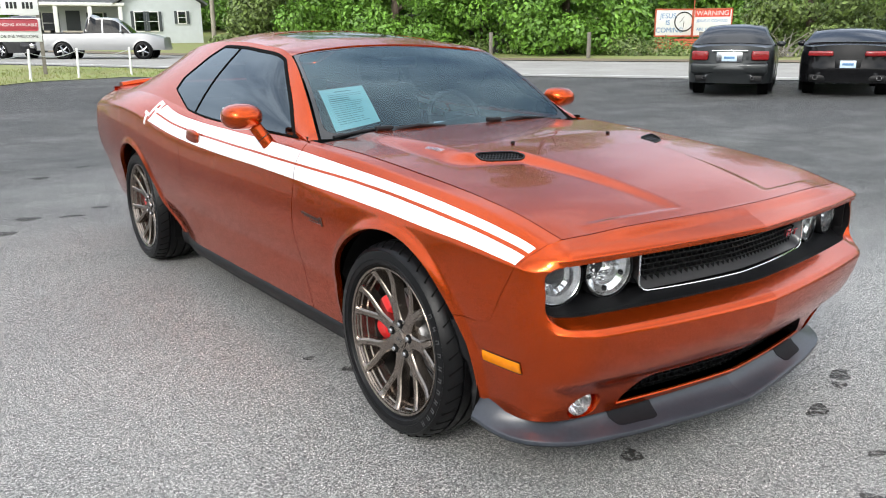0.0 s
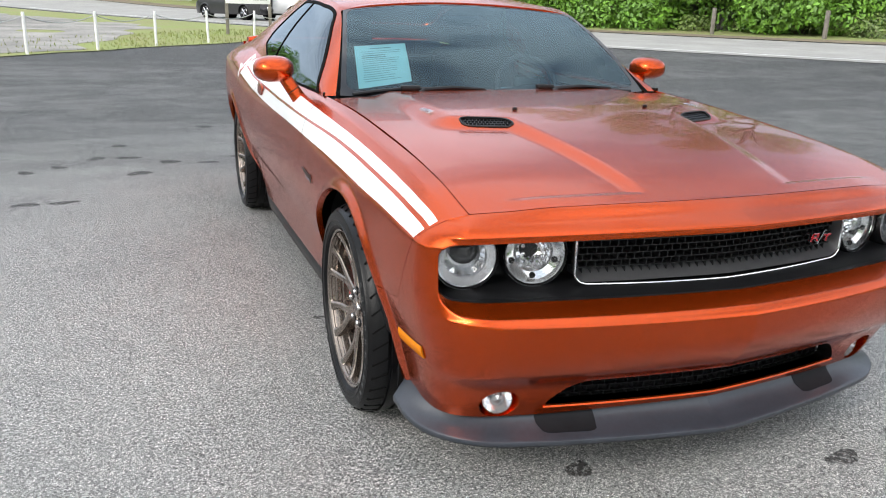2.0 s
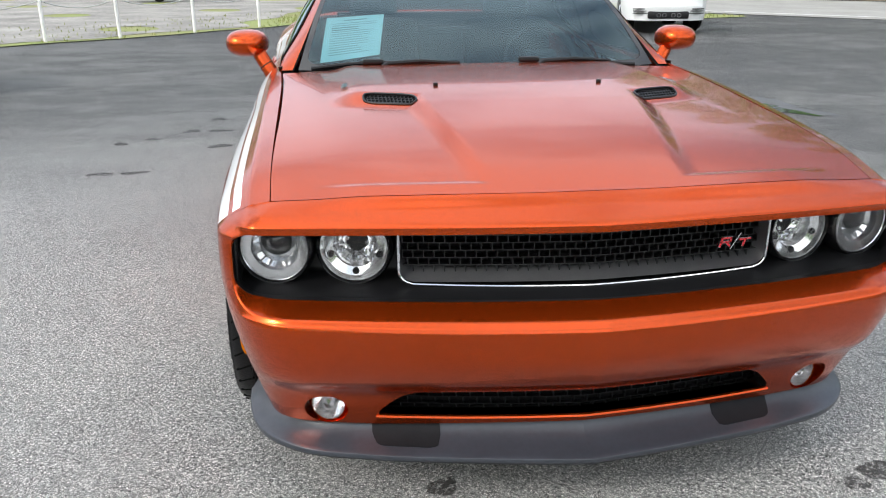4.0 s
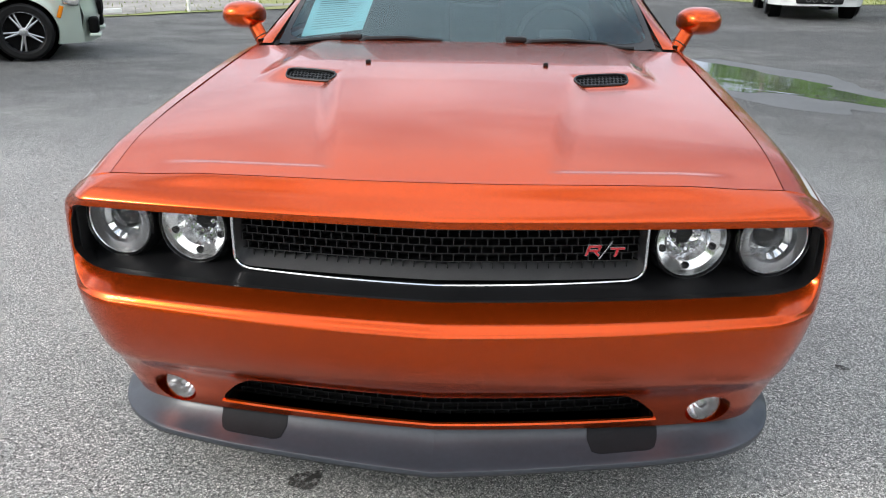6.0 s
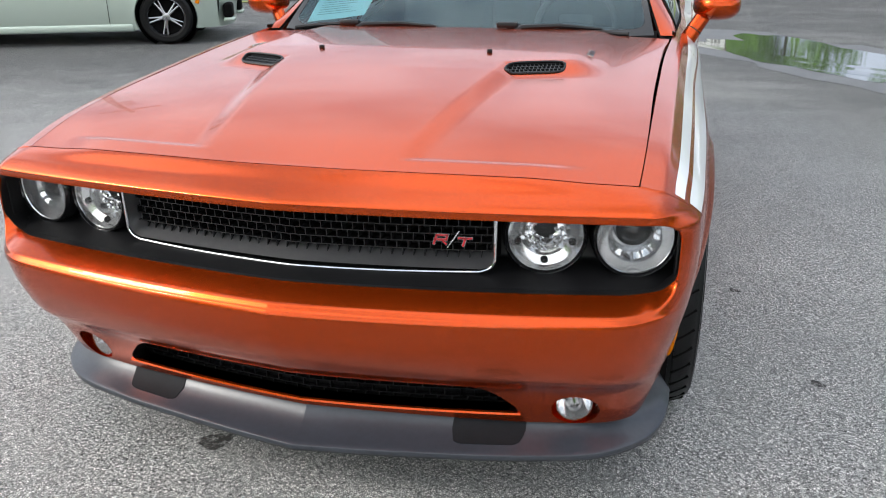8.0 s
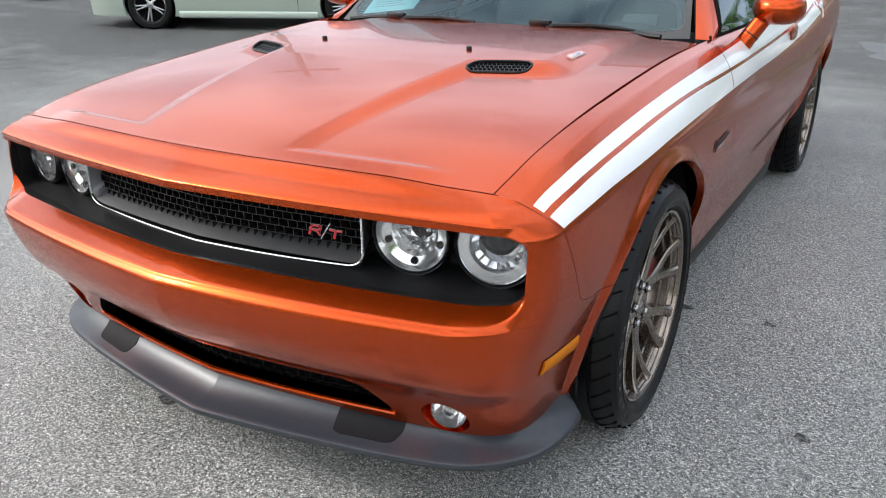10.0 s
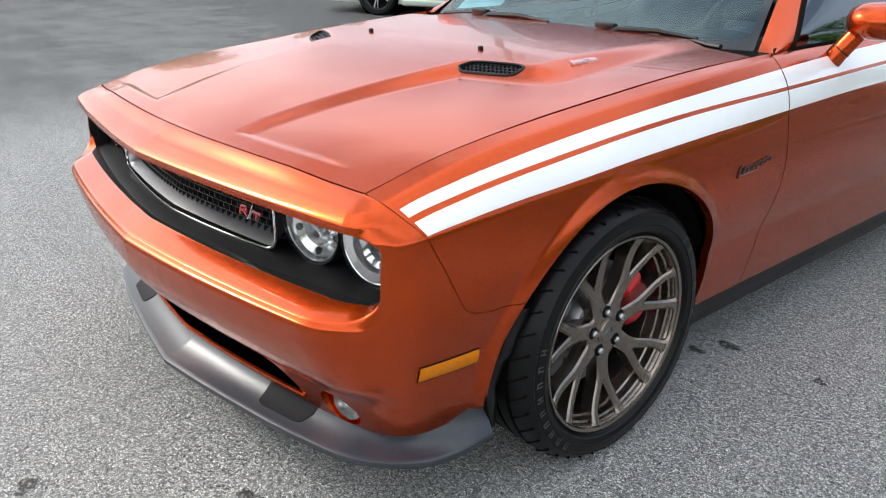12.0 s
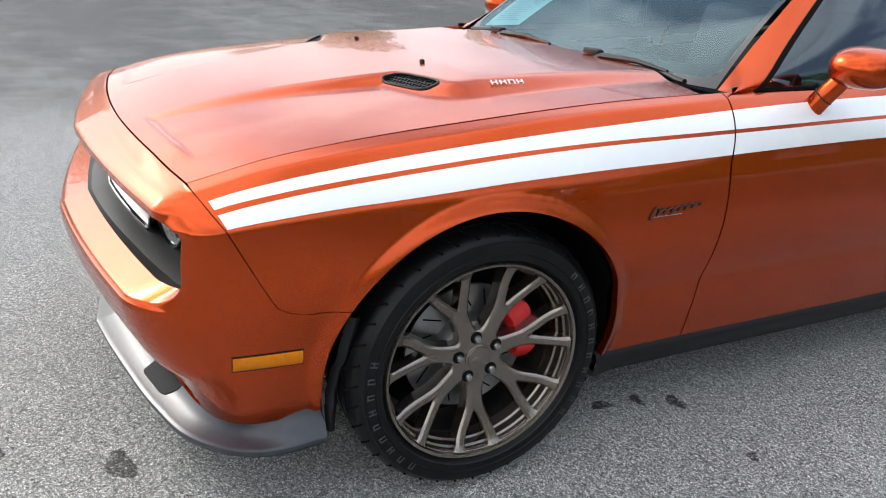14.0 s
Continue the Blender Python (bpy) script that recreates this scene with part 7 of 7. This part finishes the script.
def vehicle(name, label, paint, at, turn, wb, W, y0, y1, belt, rail, roof_y, pillars, r=0.33, low=0.24, category="car", rim=DULLCHROME, spokes=5, double=False, rail_in=0.74, group="", trim_low=None):
    """A parked or passing car from its lines: belt and rail are (y, z) knots, y from the front axle backwards."""
    car = thing(name, label, category, at, turn, group)
    bz = curve([p[0] for p in belt], [p[1] for p in belt])
    rz = curve([p[0] for p in rail], [p[1] for p in rail])
    hw = W / 2

    def half(y, z):
        y, z = np.broadcast_arrays(np.asarray(y, float), np.asarray(z, float))
        e = np.maximum(np.clip((y0 + 0.75 - y) / 0.75, 0, 1), np.clip((y - y1 + 0.6) / 0.6, 0, 1))
        t = (z - 0.62) / 0.45
        d = np.minimum(np.hypot(y, z - r), np.hypot(y - wb, z - r)) - (r + 0.06)
        return hw * (1 - 0.20 * e**2.5) - 0.045 * t**2 + 0.012 * np.clip(1 - d / 0.06, 0, 1)

    ys = np.linspace(y0, y1, 130)[:, None]
    s = np.linspace(0, 1, 26)[None, :]
    z = low + (bz(ys) - low) * s
    side = Sheet.grid(np.stack([half(ys, z), ys + 0 * z, z], -1))
    if side.n[:, 0].mean() < 0:
        side = Sheet.grid(np.stack([half(ys, z), ys + 0 * z, z], -1), flip=True)
    side = side.keep(lambda v: np.hypot(v[:, 1], v[:, 2] - r) - r - 0.055, lambda v: np.hypot(v[:, 1] - wb, v[:, 2] - r) - r - 0.055)
    layers_ = [(side, paint), (side.mirror(), paint), (side.rim(0.04), paint), (side.mirror().rim(0.04), paint)]
    q = np.linspace(-1, 1, 31)[None, :]
    yy_ = np.linspace(y0, y1, 80)[:, None]
    tp_ = np.stack([q * half(yy_, bz(yy_)), yy_ + 0 * q, bz(yy_) + 0.045 * (1 - np.abs(q) ** 2.2)], -1)
    top = Sheet.grid(tp_)
    if top.n[:, 2].mean() < 0:
        top = Sheet.grid(tp_, flip=True)
    layers_.append((top, paint))
    for ye, sg in ((y0, -1), (y1, 1)):
        zz = np.linspace(low, float(bz(ye)), 24)[:, None]
        bow = 0.16 * (1 - np.abs(q) ** 2.6) * (1 - 0.18 * ((zz - 0.5) / 0.4) ** 2) + 0.03 * np.exp(-(((zz - 0.52) / 0.1) ** 2))
        cap = np.stack([q * half(ye, zz), ye + sg * bow, zz + 0.045 * (1 - np.abs(q) ** 2.2) * (zz - low) / (float(bz(ye)) - low)], -1)
        c = Sheet.grid(cap)
        if c.n[:, 1].mean() * sg < 0:
            c = Sheet.grid(cap, flip=True)
        layers_.append((c, paint))
    sheet_part("body", layers_, car)
    part("underside", box(W * 0.7, (y1 - y0) * 0.9, 0.2, (0, (y0 + y1) / 2, low + 0.12)), DARK, car)
    ra, rb = rail[0][0], rail[-1][0]
    yg = np.linspace(ra, rb, 90)[:, None]
    inw = lambda y: half(y, bz(y)) - (1 - rail_in) * hw * np.clip((rz(y) - bz(y)) / 0.45, 0, 1.05)
    sg_ = np.linspace(0, 1, 18)[None, :]
    zt = np.maximum(rz(yg), bz(yg) + 0.002)
    gp = np.stack([half(yg, bz(yg)) + (inw(yg) - half(yg, bz(yg))) * sg_ + 0.02 * np.sin(math.pi * sg_), yg + 0 * sg_, bz(yg) + (zt - bz(yg)) * sg_], -1)
    gs_ = Sheet.grid(gp)
    if gs_.n[:, 0].mean() < 0:
        gs_ = Sheet.grid(gp, flip=True)

    def win(v):
        f = np.minimum(v[:, 2] - bz(v[:, 1]) - 0.025, rz(v[:, 1]) - 0.055 - v[:, 2])
        for p in pillars:
            f = np.minimum(f, np.abs(v[:, 1] - p) - 0.035)
        return f

    w_, fr_ = gs_.cut(win)
    tq = np.stack([q * inw(yg), yg + 0 * q, zt + 0.05 * (1 - np.abs(q) ** 2.4)], -1)
    ts_ = Sheet.grid(tq)
    if ts_.n[:, 2].mean() < 0:
        ts_ = Sheet.grid(tq, flip=True)
    screen_, rest_ = ts_.cut(lambda v: np.maximum(roof_y[0] - v[:, 1], v[:, 1] - roof_y[1]))
    edge = lambda v: inw(v[:, 1]) - 0.05 - np.abs(v[:, 0])
    scr, pil = screen_.cut(edge)
    sheet_part("roof", [(rest_, paint), (pil, paint), (fr_, paint), (fr_.mirror(), paint)], car)
    for sh in (w_, w_.mirror(), scr):
        if sh.polys:
            sheet_part("window", [(sh.raised(0.001), CARGLASS)], car, "dark car window").visible_shadow = False
    part("cabin", box(W * 0.62, (rb - ra) * 0.62, 0.5, (0, (ra + rb) / 2, float(bz((ra + rb) / 2)) - 0.12), 0.05), TRIM, car)
    for x in (hw - 0.12, -hw + 0.12):
        for y in (0, wb):
            simple_wheel(car, x, y, r, 0.22, spokes, rim, double)
            part("wheel_liner", lathe([(0.02, r + 0.06), (-0.2, r + 0.06), (-0.2, 0.001)], 24, m=Matrix.Translation((x if x > 0 else x, y, r)) @ (Matrix() if x > 0 else Matrix.Rotation(math.pi, 4, "Z"))), DARK, car)
    if trim_low is not None:
        for sg in (1, -1):
            part("sill", box(0.05, wb - 2 * r - 0.16, 0.09, (sg * (hw - 0.07), wb / 2, low + 0.02), 0.02), trim_low, car)
    for sg in (1, -1):
        bm = bmesh.new()
        bmesh.ops.create_uvsphere(bm, u_segments=16, v_segments=10, radius=1)
        bmesh.ops.scale(bm, vec=(0.11, 0.06, 0.07), verts=bm.verts)
        part("wing_mirror", bm, paint, car, m=Matrix.Translation((sg * (hw + 0.06), ra + 0.45, float(bz(ra + 0.45)) + 0.09)))
    return car, half, bz


def plate(car, y, z, sg=1):
    p = part("number_plate", box(0.31, 0.012, 0.155, (0, y, z), 0.004), PLATE, car, "pale plate with plain bars")
    part("plate_bar", box(0.22, 0.004, 0.05, (0, y + sg * 0.008, z), 0.002), PLATEBAR, p)


DKGREY = metallic_paint("dark_grey_green_paint", (0.036, 0.040, 0.042), (0.02, 0.023, 0.025), 0.3, 0.5, 0.5, 0.2)
BLACKPAINT = metallic_paint("black_paint", (0.010, 0.010, 0.011), (0.005, 0.005, 0.006), 0.25, 0.2, 0.4, 0.1)
SAGE = metallic_paint("pale_sage_paint", (0.50, 0.58, 0.51), (0.40, 0.48, 0.42), 0.35, 0.35)
WHITEC = metallic_paint("white_car_paint", (0.75, 0.77, 0.77), (0.68, 0.7, 0.7), 0.35, 0.05)
SILVER = metallic_paint("silver_paint", (0.36, 0.37, 0.38), (0.3, 0.3, 0.31), 0.35, 0.5)
GREYV = metallic_paint("grey_van_paint", (0.06, 0.06, 0.064), (0.04, 0.04, 0.044), 0.3, 0.5, 0.5, 0.2)


def away(x, y, deg):
    """Place and turn for a car whose nose points to the compass angle deg (from +y towards +x)."""
    return (x, y, float(gz(x, y))), 180 - deg


# Dark saloon seen from behind: rear end near its two rear wheels.
def rear_parked(cx, cy, deg, wb, ro):
    """Front-axle place for a car whose rear bumper's middle is at cx, cy."""
    a = radians(deg)
    return cx + math.sin(a) * (wb + ro), cy + math.cos(a) * (wb + ro)


fx, fy = rear_parked(13.2, 8.2, 60, 2.92, 1.1)
at, tn = away(fx, fy, 60)
saloon, half, bz = vehicle("saloon_car", "dark grey-green four-door saloon parked on the lot", DKGREY, at, tn, 2.92, 1.83, -0.95, 3.98, [(-0.95, 0.74), (-0.5, 0.86), (0.5, 0.95), (1.5, 0.98), (2.9, 1.0), (3.5, 1.04), (3.98, 1.0)], [(0.55, 0.97), (1.2, 1.36), (1.9, 1.46), (2.6, 1.42), (3.1, 1.24), (3.45, 1.05)], (1.15, 2.55), (1.25, 1.95, 2.75), group="cars parked on the lot")
for sg in (1, -1):
    part("tail_lamp", box(0.36, 0.10, 0.2, (sg * 0.62, 4.075, 0.83), 0.04, 3, rot=Matrix.Rotation(-sg * 0.22, 4, "Z")), REDLENS, saloon, "red tail lamp")
    part("exhaust", lathe([(0, 0.035), (0.1, 0.035), (0.1, 0.028), (0.02, 0.02)], 16, m=Matrix.Translation((sg * 0.5, 4.08, 0.36)) @ Matrix.Rotation(math.pi / 2, 4, "Z")), CHROME, saloon)
part("chrome_bar", box(0.75, 0.03, 0.035, (0, 4.155, 0.93), 0.008), CHROME, saloon)
part("plate_panel", box(0.55, 0.03, 0.22, (0, 4.15, 0.8), 0.02), DULLCHROME, saloon)
plate(saloon, 4.172, 0.79)
part("bumper", box(1.6, 0.14, 0.24, (0, 4.08, 0.56), 0.06, 3), DKGREY, saloon)
part("diffuser", box(1.4, 0.1, 0.14, (0, 4.04, 0.34), 0.03), SATIN, saloon)

fx, fy = rear_parked(15.0, 6.5, 62, 2.85, 1.05)
at, tn = away(fx, fy, 62)
sport, half, bz = vehicle("sports_coupe", "black two-door sports coupe parked on the lot", BLACKPAINT, at, tn, 2.85, 1.92, -0.95, 3.86, [(-0.95, 0.72), (-0.4, 0.86), (0.6, 0.95), (1.5, 0.98), (2.4, 1.0), (3.0, 1.03), (3.86, 1.0)], [(0.65, 0.97), (1.3, 1.27), (1.8, 1.36), (2.3, 1.34), (2.9, 1.18), (3.3, 1.04)], (1.25, 2.2), (1.4, 2.2), r=0.35, group="cars parked on the lot")
for sg in (1, -1):
    part("tail_lamp", box(0.5, 0.09, 0.11, (sg * 0.55, 3.975, 0.86), 0.03, 3, rot=Matrix.Rotation(-sg * 0.14, 4, "Z")), REDLENS, sport, "red tail lamp")
    part("exhaust", lathe([(0, 0.05), (0.1, 0.05), (0.1, 0.042), (0.02, 0.03)], 18, m=Matrix.Translation((sg * 0.62, 3.98, 0.36)) @ Matrix.Rotation(math.pi / 2, 4, "Z")), CHROME, sport)
part("spoiler", sweep([(q * 0.82, 3.92 - 0.06 * q * q, 1.08 + 0.02 * (1 - q * q)) for q in np.linspace(-1, 1, 13)], 0.03, 8, flat=0.6), BLACKPAINT, sport)
part("plate_panel", box(0.5, 0.03, 0.2, (0, 4.03, 0.64), 0.02), SATIN, sport)
plate(sport, 4.05, 0.64)
part("diffuser", box(1.5, 0.12, 0.16, (0, 3.92, 0.34), 0.04), SATIN, sport)

# Pale sage saloon, its nose towards the puddle side.
ux, uy = 2.62, 1.14
deg = math.degrees(math.atan2(ux, uy))
bx_, by_ = -5.73 - 0.375 * 0.0, 7.30 + 0.80
at = (bx_ - 0.28, by_ - 0.06, float(gz(bx_, by_)))
sage, half, bz = vehicle("sage_saloon", "pale sage green saloon with split-spoke wheels on the lot", SAGE, at, 180 - deg, 2.96, 1.89, -0.66, 3.98, [(-0.66, 0.70), (-0.45, 0.80), (0.0, 0.90), (0.8, 0.97), (1.5, 1.0), (2.9, 1.02), (3.98, 1.0)], [(0.75, 0.98), (1.4, 1.36), (2.0, 1.46), (2.7, 1.42), (3.4, 1.1)], (1.35, 2.6), (1.45, 2.1, 2.9), r=0.345, low=0.19, spokes=5, rim=DULLCHROME, double=True, trim_low=SAGE)
for sg in (1, -1):
    hl = part("headlamp", box(0.10, 0.42, 0.12, (sg * 0.80, -0.47, 0.71), 0.045, 3, rot=Matrix.Rotation(sg * 0.42, 4, "Z")), REFLECTOR, sage, "clear swept headlamp")
    part("lens", box(0.11, 0.44, 0.13, (sg * 0.805, -0.47, 0.71), 0.05, 3, rot=Matrix.Rotation(sg * 0.42, 4, "Z")), LENS, hl).visible_shadow = False
    part("side_marker", box(0.02, 0.05, 0.15, (sg * 0.905, -0.44, 0.58), 0.006, rot=Matrix.Rotation(0.35, 4, "X")), AMBER, sage, "amber side marker")
    part("intake", box(0.30, 0.12, 0.20, (sg * 0.62, -0.79, 0.40), 0.04, 3), DARK, sage, "dark corner intake")
    part("intake_fin", box(0.34, 0.14, 0.05, (sg * 0.62, -0.80, 0.285), 0.02, 3), SAGE, sage)
    part("kidney_grille", box(0.26, 0.06, 0.2, (sg * 0.16, -0.86, 0.60), 0.05, 3), DARK, sage, "black grille half")
    part("door_seam", box(0.004, 0.006, 0.62, (sg * (float(half(0.72, 0.6)) + 0.0), 0.72, 0.58)), DARK, sage)
    part("skirt", box(0.06, 2.1, 0.1, (sg * 0.90, 1.48, 0.22), 0.025, 3), SAGE, sage)

# White sports car from behind at the grass edge.
fx, fy = rear_parked(6.75, 14.9, 12, 2.69, 0.95)
at, tn = away(fx, fy, 12)
wsp, half, bz = vehicle("white_sports_car", "white low sports car parked by the grass edge", WHITEC, at, tn, 2.69, 1.88, -0.95, 3.6, [(-0.95, 0.62), (-0.3, 0.8), (0.6, 0.9), (1.6, 0.95), (2.6, 0.98), (3.6, 0.94)], [(0.6, 0.92), (1.2, 1.18), (1.7, 1.24), (2.3, 1.18), (3.1, 1.0)], (1.15, 1.9), (1.3, 2.0), r=0.34, group="cars parked on the lot")
part("diffuser", box(0.9, 0.1, 0.16, (0, 3.74, 0.36), 0.04), SATIN, wsp)
for xx_ in (-0.22, -0.1, 0.1, 0.22):
    part("exhaust", lathe([(0, 0.045), (0.1, 0.045), (0.1, 0.036), (0.02, 0.03)], 16, m=Matrix.Translation((xx_, 3.72, 0.36)) @ Matrix.Rotation(math.pi / 2, 4, "Z")), CHROME, wsp)
for sg in (1, -1):
    for k in range(3):
        part("vent_slat", box(0.34, 0.05, 0.02, (sg * 0.6, 3.70, 0.40 + 0.045 * k), 0.006), SATIN, wsp)
    for xx_ in (0.45, 0.68):
        part("tail_lamp", lathe([(0, 0.07), (0.03, 0.065), (0.04, 0.001)], 20, m=Matrix.Translation((sg * xx_, 3.70, 0.80)) @ Matrix.Rotation(math.pi / 2, 4, "Z")), REDLENS, wsp, "round red tail lamp")

# On the road: pickup and minivan, drawn up along the lane.
lane = math.degrees(math.atan2(ROAD_U[0], ROAD_U[1]))
x, y = 5.9, 39.4
at, tn = away(x, y, lane + 180)
px4, py4 = 9.4, 37.6
at, tn = away(px4, py4, math.degrees(math.atan2(px4 - 5.9, py4 - 39.4)))
pick, half, bz = vehicle("pickup_truck", "silver crew-cab pickup truck on the road", SILVER, at, tn, 3.55, 2.0, -0.95, 4.75, [(-0.95, 0.95), (-0.3, 1.12), (0.7, 1.16), (2.2, 1.16), (4.75, 1.16)], [(0.45, 1.15), (0.85, 1.55), (1.15, 1.78), (1.5, 1.85), (2.0, 1.86), (2.42, 1.82), (2.6, 1.2)], (1.0, 2.45), (0.95, 1.75), r=0.39, low=0.42, rim=DULLCHROME, category="truck", rail_in=0.82)
part("bed_liner", box(1.6, 1.9, 0.02, (0, 3.7, 1.215)), SATIN, pick)
part("bumper", box(1.9, 0.18, 0.2, (0, 4.9, 0.62), 0.04), CHROME, pick)
part("sill", box(0.05, 2.5, 0.1, (1.0, 1.7, 0.45), 0.02), CHROME, pick)
x, y = 2.6, 43.2
at, tn = away(x, y, lane)
van, half, bz = vehicle("minivan", "dark grey minivan on the road", GREYV, at, tn, 3.08, 1.95, -0.95, 4.1, [(-0.95, 0.78), (-0.3, 0.98), (0.6, 1.08), (2, 1.1), (4.1, 1.1)], [(0.0, 1.02), (0.9, 1.55), (1.6, 1.72), (3.2, 1.73), (3.9, 1.62), (4.08, 1.15)], (0.95, 3.85), (0.8, 1.75, 2.9), r=0.34, rim=DULLCHROME, category="van", rail_in=0.8)
part("side_strip", box(0.02, 3.9, 0.05, (-0.985, 1.5, 0.78), 0.006), CHROME, van)
# Small black utility trailer in the yard.
tx, ty = -8.2, 34.0
tr = thing("utility_trailer", "small black utility trailer in the gravel yard", "trailer", (tx, ty, float(gz(tx, ty)) + 0.03), 10)
part("deck", box(2.6, 1.4, 0.08, (0, 0, 0.5), 0.01), WOOD, tr)
for yy_ in (-0.7, 0.7):
    part("side_rail", sweep([(-1.3, yy_, 0.85), (1.3, yy_, 0.85)], 0.025, 8), SATIN, tr)
    for xx_ in (-1.3, 0, 1.3):
        part("stake", box(0.05, 0.05, 0.4, (xx_, yy_, 0.68)), SATIN, tr)
for yy_ in (-0.8, 0.8):
    wh = new("wheel")
    wh.parent = tr
    wh.matrix_basis = pose(0.2, yy_, 0.28, 0, 0, 90)
    part("tyre", lathe([(0.08, 0.17), (0.09, 0.22), (0.06, 0.28), (-0.06, 0.28), (-0.09, 0.22), (-0.08, 0.17)], 30), RUBBER, wh)
    part("rim", lathe([(0.07, 0.17), (0.03, 0.14), (0.05, 0.001)], 24), SIGNW, wh)
part("drawbar", sweep([(-1.3, 0, 0.5), (-2.4, 0, 0.45)], 0.04, 8), SATIN, tr)
part("ramp", box(0.05, 1.3, 0.9, (1.33, 0, 0.95)), SATIN, tr)
